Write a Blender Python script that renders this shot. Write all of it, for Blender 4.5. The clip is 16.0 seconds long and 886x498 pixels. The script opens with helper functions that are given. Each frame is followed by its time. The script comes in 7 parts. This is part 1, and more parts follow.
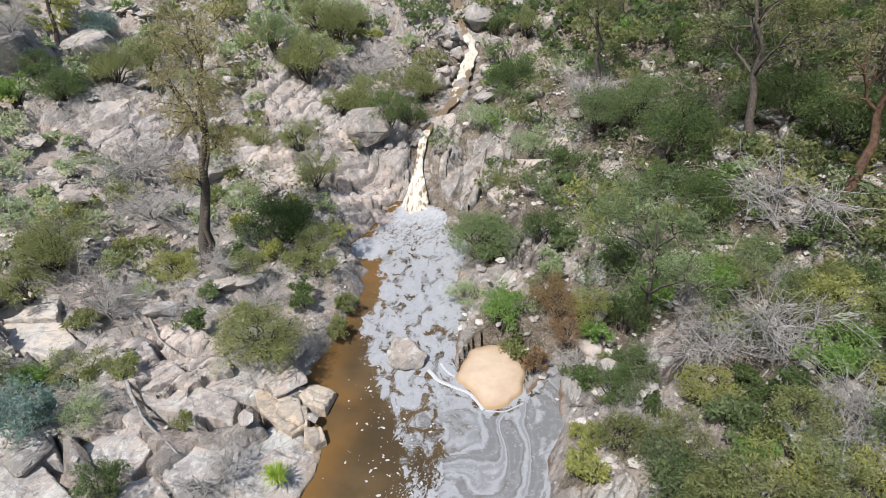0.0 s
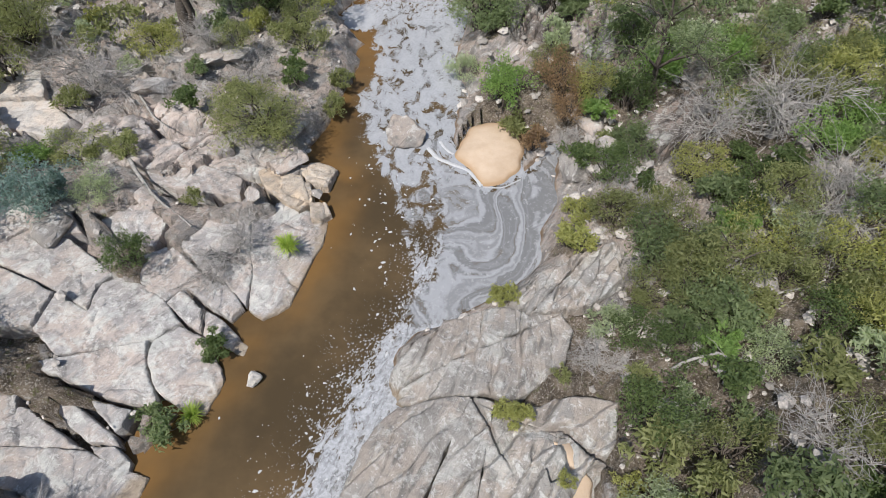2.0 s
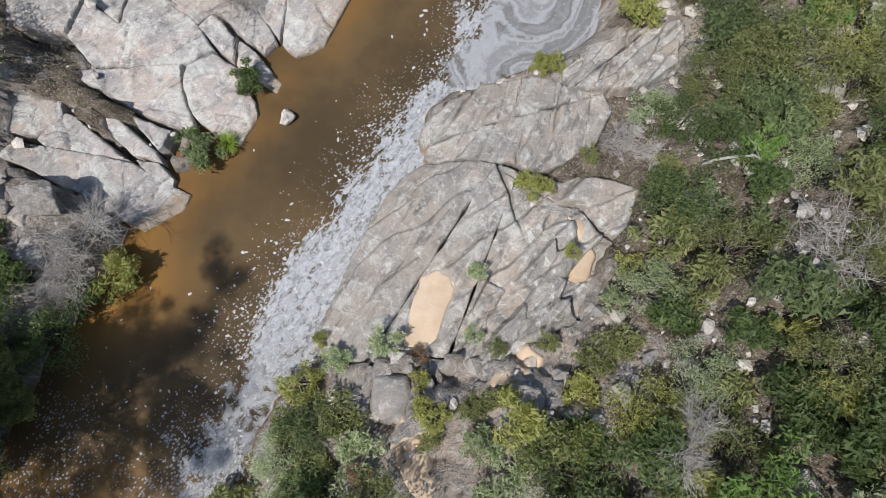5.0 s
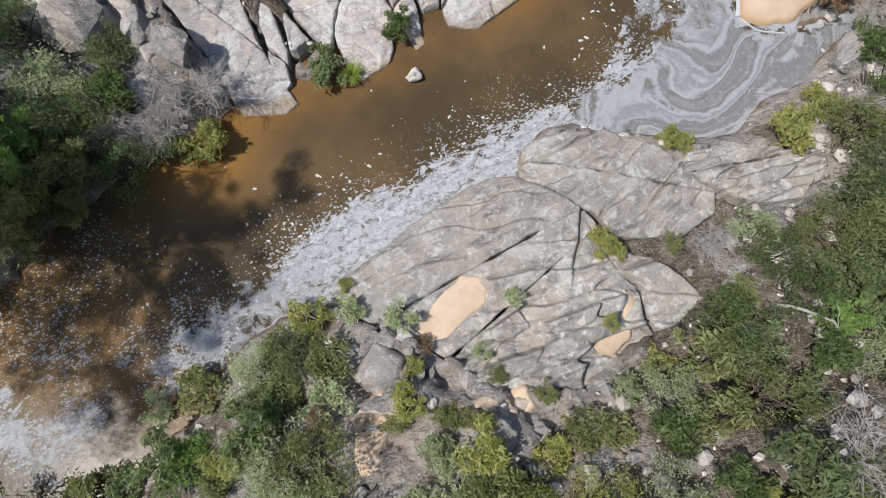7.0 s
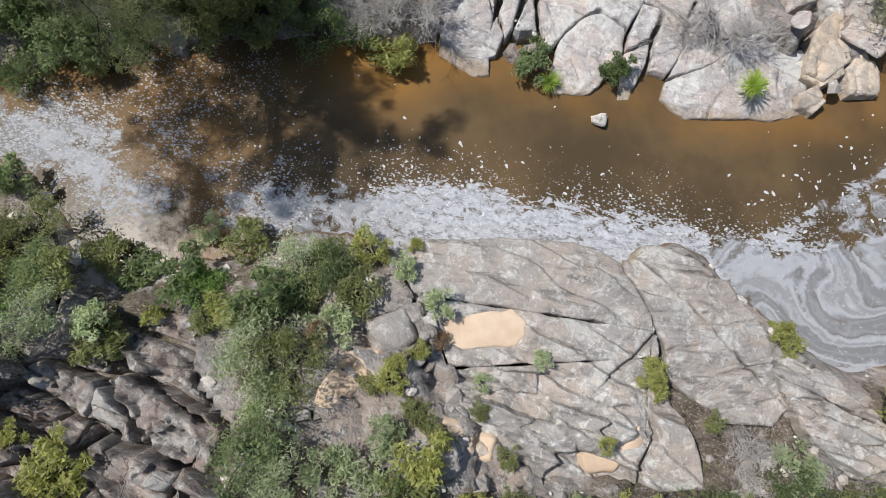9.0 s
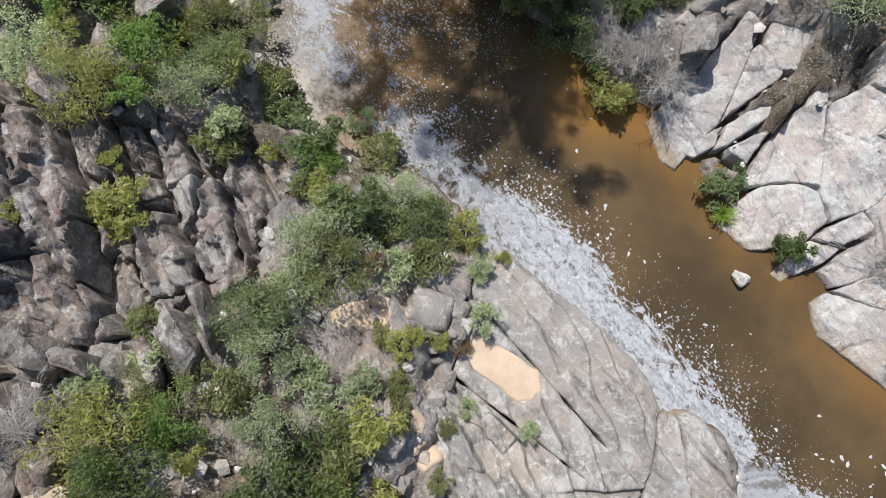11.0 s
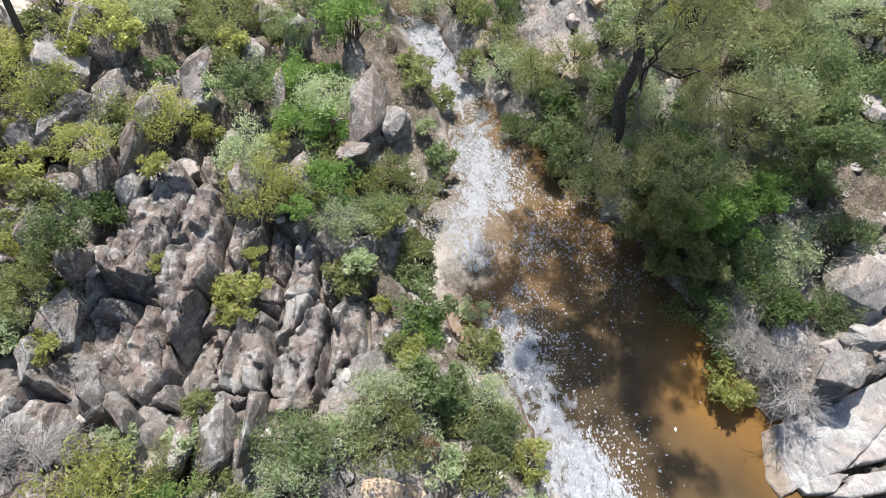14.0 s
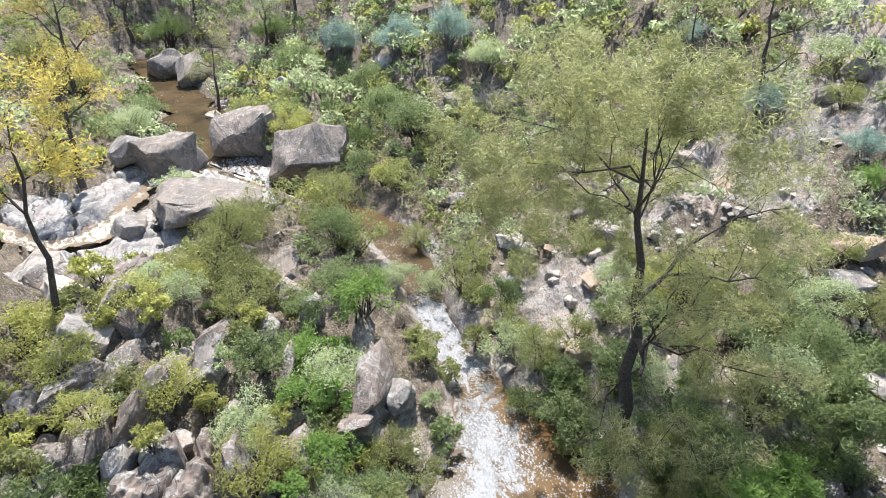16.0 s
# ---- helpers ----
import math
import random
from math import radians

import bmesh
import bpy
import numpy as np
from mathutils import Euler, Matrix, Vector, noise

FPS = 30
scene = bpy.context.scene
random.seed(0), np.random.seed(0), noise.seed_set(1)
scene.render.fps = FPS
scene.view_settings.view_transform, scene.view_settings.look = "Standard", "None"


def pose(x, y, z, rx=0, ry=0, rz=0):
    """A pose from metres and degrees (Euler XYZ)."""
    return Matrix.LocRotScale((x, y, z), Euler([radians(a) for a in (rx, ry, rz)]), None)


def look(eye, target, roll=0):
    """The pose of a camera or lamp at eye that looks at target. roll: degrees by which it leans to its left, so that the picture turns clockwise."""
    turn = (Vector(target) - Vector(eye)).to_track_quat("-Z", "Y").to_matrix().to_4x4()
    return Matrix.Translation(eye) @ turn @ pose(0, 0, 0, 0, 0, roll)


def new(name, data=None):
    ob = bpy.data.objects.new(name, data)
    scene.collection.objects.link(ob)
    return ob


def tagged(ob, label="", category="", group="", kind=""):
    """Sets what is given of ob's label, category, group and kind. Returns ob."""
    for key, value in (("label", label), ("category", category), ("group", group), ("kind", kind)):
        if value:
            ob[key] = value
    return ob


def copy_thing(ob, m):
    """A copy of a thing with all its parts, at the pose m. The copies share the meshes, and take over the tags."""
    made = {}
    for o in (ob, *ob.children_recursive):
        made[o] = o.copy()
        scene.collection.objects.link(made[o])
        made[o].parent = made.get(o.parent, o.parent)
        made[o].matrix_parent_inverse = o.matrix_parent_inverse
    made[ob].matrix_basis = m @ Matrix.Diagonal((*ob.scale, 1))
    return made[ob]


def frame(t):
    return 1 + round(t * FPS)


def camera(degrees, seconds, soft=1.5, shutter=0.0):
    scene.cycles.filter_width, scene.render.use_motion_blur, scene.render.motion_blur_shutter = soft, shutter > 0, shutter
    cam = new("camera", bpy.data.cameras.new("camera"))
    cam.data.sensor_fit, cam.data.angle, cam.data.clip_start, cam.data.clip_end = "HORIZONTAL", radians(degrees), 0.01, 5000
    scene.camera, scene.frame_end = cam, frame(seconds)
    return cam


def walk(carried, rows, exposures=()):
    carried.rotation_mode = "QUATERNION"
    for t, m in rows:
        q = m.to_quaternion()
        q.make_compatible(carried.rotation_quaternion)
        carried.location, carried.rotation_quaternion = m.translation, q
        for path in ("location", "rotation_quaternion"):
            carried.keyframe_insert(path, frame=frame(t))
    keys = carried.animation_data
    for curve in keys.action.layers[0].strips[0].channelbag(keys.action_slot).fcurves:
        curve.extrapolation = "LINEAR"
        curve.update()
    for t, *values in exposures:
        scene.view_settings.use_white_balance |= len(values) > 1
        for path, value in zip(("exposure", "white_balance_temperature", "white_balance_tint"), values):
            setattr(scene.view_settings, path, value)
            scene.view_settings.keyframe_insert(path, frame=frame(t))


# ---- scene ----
# A hovering drone, 18 m above the pool, that tips down, turns round and tips up again.
cam = camera(75.94, 16.0, soft=0.6)
EYE = (0.0, 0.0, 18.0)
PATH = [
    (0.00, 57.52, 0.38, 0.00),
    (0.25, 54.72, 0.37, -0.04),
    (0.50, 51.92, 0.36, -0.07),
    (0.75, 49.05, 0.06, 0.54),
    (1.00, 46.39, 0.35, -0.04),
    (1.25, 43.69, 0.38, -0.07),
    (1.50, 41.00, 0.41, -0.09),
    (1.75, 38.20, 0.42, -0.12),
    (2.00, 35.39, 0.42, -0.16),
    (2.25, 32.46, 0.07, -0.04),
    (2.50, 29.15, 0.44, -0.19),
    (2.75, 25.81, 0.07, 0.08),
    (3.00, 22.33, 0.43, -0.22),
    (3.25, 18.46, 0.08, 0.14),
    (3.50, 14.88, 0.21, -0.16),
    (3.70, 12.49, 0.42, -0.28),
    (5.80, 11.65, -0.30, 18.54),
    (6.00, 11.63, -0.26, 21.36),
    (6.25, 11.60, -0.28, 24.86),
    (6.50, 11.57, -0.31, 28.36),
    (6.75, 11.62, -0.27, 31.89),
    (7.00, 11.67, -0.23, 35.42),
    (7.25, 11.58, -0.24, 39.56),
    (7.50, 11.50, -0.24, 43.70),
    (7.75, 11.49, -0.21, 48.66),
    (8.00, 11.48, -0.17, 53.61),
    (8.25, 11.53, -0.22, 58.64),
    (8.50, 11.58, -0.26, 63.67),
    (8.75, 11.70, -0.26, 68.82),
    (9.00, 11.82, -0.26, 73.97),
    (9.20, 11.49, -0.47, 78.20),
    (11.30, 12.05, 0.12, 120.92),
    (11.50, 12.09, 0.05, 125.56),
    (11.75, 12.13, 0.01, 130.80),
    (12.00, 12.17, -0.04, 136.04),
    (12.10, 12.18, -0.03, 136.60),
    (12.20, 12.18, -0.02, 137.16),
    (12.30, 12.19, -0.01, 137.71),
    (12.40, 12.19, -0.00, 138.27),
    (12.50, 12.20, 0.01, 138.83),
    (12.70, 13.62, 0.04, 138.92),
    (12.90, 15.04, 0.08, 139.01),
    (13.00, 15.75, 0.10, 139.06),
    (13.20, 18.76, 0.06, 139.13),
    (13.50, 23.79, 0.25, 139.24),
    (13.75, 27.85, 0.38, 139.36),
    (14.00, 31.90, 0.51, 139.48),
    (14.25, 35.50, 0.45, 139.81),
    (14.50, 39.10, 0.38, 140.14),
    (14.75, 42.57, 0.14, 140.33),
    (15.00, 45.89, 0.34, 140.19),
    (15.25, 49.16, 0.36, 140.23),
    (15.50, 52.42, 0.39, 140.27),
    (15.75, 55.67, 0.38, 140.32),
    (16.00, 58.93, 0.36, 140.37),
]
walk(cam, [(t, pose(*EYE, rx, ry, rz)) for t, rx, ry, rz in PATH],
     exposures=[(0.0, 0.40), (1.5, 0.26), (3.0, 0.16), (9.0, 0.30), (12.5, 0.54), (14.5, 0.95), (16.0, 1.12)])

# ---- light ----
SUN_TURN, SUN_HEIGHT = 216.0, 60.0      # where the sun stands: degrees from +y towards +x, degrees above the horizon
world = bpy.data.worlds.new("sky")
scene.world = world
world.use_nodes = True
wn = world.node_tree
sky = wn.nodes.new("ShaderNodeTexSky")
sky.sky_type = 'NISHITA'
sky.sun_disc = False
sky.sun_elevation, sky.sun_rotation = radians(SUN_HEIGHT), radians(SUN_TURN)
wn.links.new(sky.outputs[0], wn.nodes["Background"].inputs[0])
wn.nodes["Background"].inputs[1].default_value = 0.15
sun = new("sun", bpy.data.lights.new("sun", 'SUN'))
sun.data.energy, sun.data.angle, sun.data.color = 5.0, radians(0.6), (1.0, 0.955, 0.905)
sun_way = Vector((math.sin(radians(SUN_TURN)) * math.cos(radians(SUN_HEIGHT)), math.cos(radians(SUN_TURN)) * math.cos(radians(SUN_HEIGHT)), math.sin(radians(SUN_HEIGHT))))
sun.matrix_world = look(sun_way * 60, (0, 0, 0))

# ---- the lie of the land ----
POOL = [(-3.1, 33.7), (-4.4, 30.4), (-5.6, 28.4), (-4.0, 26.0), (-4.3, 23.0), (-4.8, 20.8), (-5.9, 17.6), (-4.5, 16.3), (-4.9, 14.0), (-5.2, 12.1),
        (-6.0, 10.6), (-7.1, 9.6), (-7.7, 7.4), (-8.3, 6.4), (-9.2, 4.8), (-10.5, 3.0), (-10.5, 1.6), (-11.2, 0.3), (-12.7, -4.2), (-12.8, -6.1),
        (-13.2, -9.0), (-13.3, -12.0), (-13.8, -15.2), (-14.8, -17.8), (-17.2, -22.5), (-18.6, -27.0), (-16.6, -27.0), (-14.6, -19.7), (-13.2, -15.7), (-10.7, -11.7),
        (-7.5, -9.9), (-5.7, -8.4), (-5.4, -5.1), (-5.5, -2.6), (-4.6, -1.0), (-4.1, 1.1), (-3.4, 3.3), (-2.7, 5.2), (-1.2, 6.7), (-2.0, 7.4),
        (-1.7, 8.8), (0.2, 9.9), (2.1, 11.0), (3.1, 12.6), (3.9, 14.6), (4.9, 18.1), (3.3, 16.5), (1.6, 15.9), (0.0, 18.4), (0.5, 21.6)]
POOL += [(0.4, 25.0), (0.9, 29.0), (-0.7, 32.5)]
CREEK = [(-2.0, 32.4, -0.2, 1.9), (-2.0, 33.5, -0.1, 1.5), (-1.9, 34.8, 0.25, 0.9), (-1.8, 36.4, 1.6, 0.5), (-1.5, 38.6, 2.9, 0.4), (-0.4, 41.2, 3.5, 0.7), (0.8, 44.0, 4.2, 0.8),
         (2.1, 47.5, 5.0, 1.0), (2.7, 51.0, 6.2, 0.9), (1.3, 54.0, 7.4, 0.6), (1.0, 60.0, 9.4, 0.8), (1.0, 90.0, 19.0, 1.5)]
BROOK = [(-17.6, -26.0, 0.0, 0.9), (-17.6, -31.0, 0.02, 1.1), (-15.8, -37.5, 0.1, 1.4), (-13.9, -43.4, 0.9, 1.5), (-14.4, -49.5, 1.0, 2.2), (-15.7, -57.0, 1.0, 2.6),
         (-16.8, -66.0, 1.0, 2.2), (-17.5, -82.0, 1.6, 1.5)]


def hashed(ix, iy, seed):
    n = (ix.astype(np.int64) * 374761393 + iy.astype(np.int64) * 668265263 + seed * 974711) & 0x7fffffff
    n = ((n ^ (n >> 13)) * 1274126177) & 0x7fffffff
    return ((n ^ (n >> 16)) & 0xffff) / 65535.0


def grain(x, y, seed=0):
    """Smooth noise between 0 and 1, one lump a metre."""
    ix, iy = np.floor(x), np.floor(y)
    fx, fy = x - ix, y - iy
    fx, fy = fx * fx * (3 - 2 * fx), fy * fy * (3 - 2 * fy)
    a, b = hashed(ix, iy, seed), hashed(ix + 1, iy, seed)
    c, d = hashed(ix, iy + 1, seed), hashed(ix + 1, iy + 1, seed)
    return (a * (1 - fx) + b * fx) * (1 - fy) + (c * (1 - fx) + d * fx) * fy


def fractal(x, y, seed=0, octaves=4):
    total, size, weight = 0.0, 1.0, 0.5
    for k in range(octaves):
        total = total + weight * grain(x * size + 17.3 * k, y * size - 9.1 * k, seed + k)
        size, weight = size * 2.03, weight * 0.5
    return total / (1 - 0.5 ** octaves)


def smooth(v, lo, hi):
    v = np.clip((v - lo) / (hi - lo), 0, 1)
    return v * v * (3 - 2 * v)


def from_outline(x, y, outline):
    """Distance from a closed outline, negative inside."""
    best, inside = np.full(np.shape(x), 1e9), np.zeros(np.shape(x), bool)
    for (ax, ay), (bx, by) in zip(outline, outline[1:] + outline[:1]):
        ex, ey = bx - ax, by - ay
        s = np.clip(((x - ax) * ex + (y - ay) * ey) / (ex * ex + ey * ey), 0, 1)
        best = np.minimum(best, np.hypot(x - ax - s * ex, y - ay - s * ey))
        inside ^= ((ay > y) != (by > y)) & (x < (y - ay) / (ey if ey else 1e-9) * ex + ax)
    return np.where(inside, -best, best)


def near_any(x, y, outlines, margin):
    """Whether a place lies within a margin of any of some outlines."""
    for o in outlines:
        if min(p[0] for p in o) - margin < x < max(p[0] for p in o) + margin and min(p[1] for p in o) - margin < y < max(p[1] for p in o) + margin:
            if from_outline(np.array([x]), np.array([y]), o)[0] < margin:
                return True
    return False


def from_run(x, y, run):
    """Distance from the edge of a running stream, its level there and the side (1: east)."""
    best, level, side = np.full(np.shape(x), 1e9), np.zeros(np.shape(x)), np.zeros(np.shape(x))
    for (ax, ay, az, aw), (bx, by, bz, bw) in zip(run, run[1:]):
        ex, ey = bx - ax, by - ay
        s = np.clip(((x - ax) * ex + (y - ay) * ey) / (ex * ex + ey * ey), 0, 1)
        d = np.hypot(x - ax - s * ex, y - ay - s * ey) - (aw + s * (bw - aw))
        near = d < best
        best, level = np.where(near, d, best), np.where(near, az + s * (bz - az), level)
        side = np.where(near, np.sign((x - ax - s * ex)), side)
    return best, level, side


def blocks(x, y, seed):
    """Jointed bedrock: cells of about a metre, each with its own height and tilt."""
    ix, iy = np.floor(x), np.floor(y)
    best, h = np.full(np.shape(x), 1e9), np.zeros(np.shape(x))
    for ox in (-1, 0, 1):
        for oy in (-1, 0, 1):
            cx, cy = ix + ox, iy + oy
            px, py = cx + hashed(cx, cy, seed), cy + hashed(cx, cy, seed + 1)
            d = (x - px) ** 2 + (y - py) ** 2
            v = hashed(cx, cy, seed + 2) - 0.5 + 0.9 * (hashed(cx, cy, seed + 3) - 0.5) * (x - px) + 0.9 * (hashed(cx, cy, seed + 4) - 0.5) * (y - py)
            h, best = np.where(d < best, v, h), np.minimum(best, d)
    return h


def land(x, y, fine=True):
    """Height of the ground."""
    x, y = np.asarray(x, float), np.asarray(y, float)
    wx = x + (fractal(x / 1.7, y / 1.7, 31, 4) - 0.5) * 1.1
    wy = y + (fractal(x / 1.7, y / 1.7, 37, 4) - 0.5) * 1.1
    pool = from_outline(wx, wy, POOL)
    creek, creek_z, creek_side = from_run(x, y, CREEK)
    brook, brook_z, brook_side = from_run(x, y, BROOK)
    d = np.minimum(np.minimum(pool, creek), brook)
    middle = np.interp(y, [-60, -30, -17, -8, 0, 8, 18, 30, 40, 60], [-15, -17, -14, -10, -7.5, -4.5, -1, -2, -1, 1])
    east = smooth(x - middle, -1.5, 1.5)
    out = np.maximum(d, 0)
    shore = 0.25 + 0.75 * smooth(np.minimum(creek, brook) - pool, -0.5, 2.5)
    rise_e = 0.75 * shore * smooth(out, 0, 1.6) + 0.13 * out + 0.33 * np.maximum(out - 8, 0) - 0.2 * np.maximum(out - 50, 0)
    south = smooth(y, 1, -6)
    rise_w = (0.85 - 0.35 * south) * shore * smooth(out, 0, 1.0) + (0.09 + 0.13 * south) * out + (0.17 + 0.10 * south) * np.maximum(out - 12, 0)
    rise = rise_w + (rise_e - rise_w) * east
    # the ground climbs behind the fall
    up = np.interp(y, [18, 26, 33, 36, 39, 46, 52, 60, 90, 130], [0, 0.3, 1.2, 2.2, 3.2, 4.9, 6.6, 9.4, 19, 26])
    level = np.where(y > 12, up * smooth(pool, 0.1, 5), 0)
    level = np.where(creek < 6, level + (creek_z - level) * smooth(creek, 6, 0) * (y > 33), level)
    level = level + brook_z * smooth(brook, 14, 2) * (y < 0)
    z = level + rise + 0.28 * np.maximum(-62 - y, 0) * smooth(brook, 1, 12)
    z = z + (fractal(x / 11, y / 11, 5) - 0.5) * 3.0 * smooth(out, 4, 16)
    # a broad rock shelf beside the lower creek
    shelf = smooth(np.hypot((x + 5.5) / 11.0, (y + 36.0) / 11.5), 1.15, 0.6)
    z = z + shelf * (1.15 + 0.03 * (x + 12) - z) * (d > 0)
    if fine:
        z = z + (fractal(x / 2.2, y / 2.2, 9, 6) - 0.5) * 1.5 * smooth(out, 0.2, 3) * (0.45 + 0.55 * smooth(out, 4, 9))
        # ledges
        u, v = x * 0.8 + y * 0.6, -x * 0.6 + y * 0.8
        z = z + np.abs(fractal(u / 3.6, v / 0.9, 21, 4) - 0.5) * 0.8 * smooth(out, 0.5, 3)
        w = 0.5 * (fractal(x, y, 63, 3) - 0.5)
        far = 1 + 1.2 * smooth(np.hypot(x, y), 30, 60)
        z = z + smooth(out, 0.2, 1.6) * far * (0.75 * blocks(u / (2.6 * far) + w, v / (1.3 * far) + w, 65) + 0.4 * blocks(u / 1.0 + w, v / 0.6 + w, 67))
    depth = np.maximum(-d, 0)
    return np.where(d < 0, level - 0.25 - 0.9 * smooth(depth, 0, 2.2), z - 0.25 * smooth(out, 0.6, 0))

# ---- materials ----
def material(name):
    m = bpy.data.materials.new(name)
    m.use_nodes = True
    return m, m.node_tree.nodes, m.node_tree.links


def noise_node(N, L, at, scale, detail=4.0, rough=0.55, distort=0.0):
    n = N.new("ShaderNodeTexNoise")
    n.inputs["Scale"].default_value, n.inputs["Detail"].default_value = scale, detail
    n.inputs["Roughness"].default_value, n.inputs["Distortion"].default_value = rough, distort
    L.new(at, n.inputs["Vector"])
    return n.outputs["Fac"]


def ramp(N, L, fac, lo, hi, a=0.0, b=1.0):
    n = N.new("ShaderNodeMapRange")
    n.interpolation_type = 'SMOOTHSTEP'
    for k, v in enumerate((lo, hi, a, b)):
        n.inputs[k + 1].default_value = v
    L.new(fac, n.inputs[0])
    return n.outputs[0]


def blend(N, L, fac, a, b, kind='MIX'):
    n = N.new("ShaderNodeMix")
    n.data_type, n.blend_type = 'RGBA', kind
    if isinstance(fac, (int, float)):
        n.inputs[0].default_value = fac
    else:
        L.new(fac, n.inputs[0])
    for socket, v in ((n.inputs[6], a), (n.inputs[7], b)):
        if isinstance(v, tuple):
            socket.default_value = (*v, 1)
        else:
            L.new(v, socket)
    return n.outputs[2]


def calc(N, L, kind, a, b=0.0):
    n = N.new("ShaderNodeMath")
    n.operation = kind
    for socket, v in ((n.inputs[0], a), (n.inputs[1], b)):
        if isinstance(v, (int, float)):
            socket.default_value = v
        else:
            L.new(v, socket)
    return n.outputs[0]


def attribute(N, name):
    n = N.new("ShaderNodeAttribute")
    n.attribute_name = name
    return n.outputs["Fac"]


def stretched(N, L, at, scale, turn):
    turned, n = N.new("ShaderNodeMapping"), N.new("ShaderNodeMapping")
    turned.inputs["Rotation"].default_value = (0, 0, -radians(turn))
    n.inputs["Scale"].default_value = scale
    L.new(at, turned.inputs["Vector"])
    L.new(turned.outputs[0], n.inputs["Vector"])
    return n.outputs[0]


def bumped(N, L, height, strength, distance):
    n = N.new("ShaderNodeBump")
    n.inputs["Strength"].default_value, n.inputs["Distance"].default_value = strength, distance
    L.new(height, n.inputs["Height"])
    L.new(n.outputs[0], N["Principled BSDF"].inputs["Normal"])


def granite_colour(N, L, at, grey, tan, turn, lichen=1.0, stain=0.5, jointed=(0.42, 1.15, 0.9)):
    """Weathered granite: grey and pinkish patches, pale lichen, dark water stains, fine grain."""
    c = blend(N, L, ramp(N, L, noise_node(N, L, at, 0.55, 6, 0.62, 0.3), 0.44, 0.56), grey, tan)
    c = blend(N, L, ramp(N, L, noise_node(N, L, at, 1.5, 7, 0.66, 0.5), 0.48, 0.66), c, tuple(0.62 * v for v in grey))
    streak = noise_node(N, L, stretched(N, L, at, (0.45, 3.0, 1.0), turn), 1.0, 7, 0.66, 0.4)
    c = blend(N, L, ramp(N, L, streak, 0.55, 0.68, 0, stain), c, (0.10, 0.096, 0.090))
    c = blend(N, L, ramp(N, L, streak, 0.47, 0.36, 0, 0.45), c, tuple(min(0.7, 1.25 * v) for v in tan))
    c = blend(N, L, ramp(N, L, noise_node(N, L, at, 2.6, 9, 0.74, 0.5), 0.53, 0.60, 0, 0.62 * lichen), c, (0.54, 0.535, 0.51))
    c = blend(N, L, ramp(N, L, noise_node(N, L, at, 21.0, 3, 0.6), 0.36, 0.70, 0, 0.28), c, tuple(0.55 * v for v in tan))
    c = blend(N, L, ramp(N, L, noise_node(N, L, at, 0.9, 9, 0.76, 0.8), 0.54, 0.62, 0, 0.6), c, tuple(0.48 * v for v in grey))
    return blend(N, L, joints(N, L, at, turn, jointed), c, (0.05, 0.045, 0.04)) if jointed else c


def joints(N, L, at, turn, shape=(0.42, 1.15, 0.9)):
    """Fine broken joint lines, longer along the strike."""
    bend = N.new("ShaderNodeVectorMath")
    bend.operation = 'MULTIPLY_ADD'
    n = N.new("ShaderNodeTexNoise")
    n.inputs["Scale"].default_value, n.inputs["Detail"].default_value = 0.8, 4
    L.new(at, n.inputs["Vector"])
    L.new(n.outputs["Color"], bend.inputs[0])
    bend.inputs[1].default_value = (0.4, 0.4, 0.4)
    L.new(at, bend.inputs[2])
    v = N.new("ShaderNodeTexVoronoi")
    v.feature, v.inputs["Scale"].default_value = 'DISTANCE_TO_EDGE', 1.0
    L.new(stretched(N, L, bend.outputs[0], shape, turn), v.inputs["Vector"])
    line = ramp(N, L, v.outputs["Distance"], 0.015, 0.004)
    return calc(N, L, 'MULTIPLY', line, ramp(N, L, noise_node(N, L, at, 0.7, 3), 0.42, 0.58, 0, 0.85))


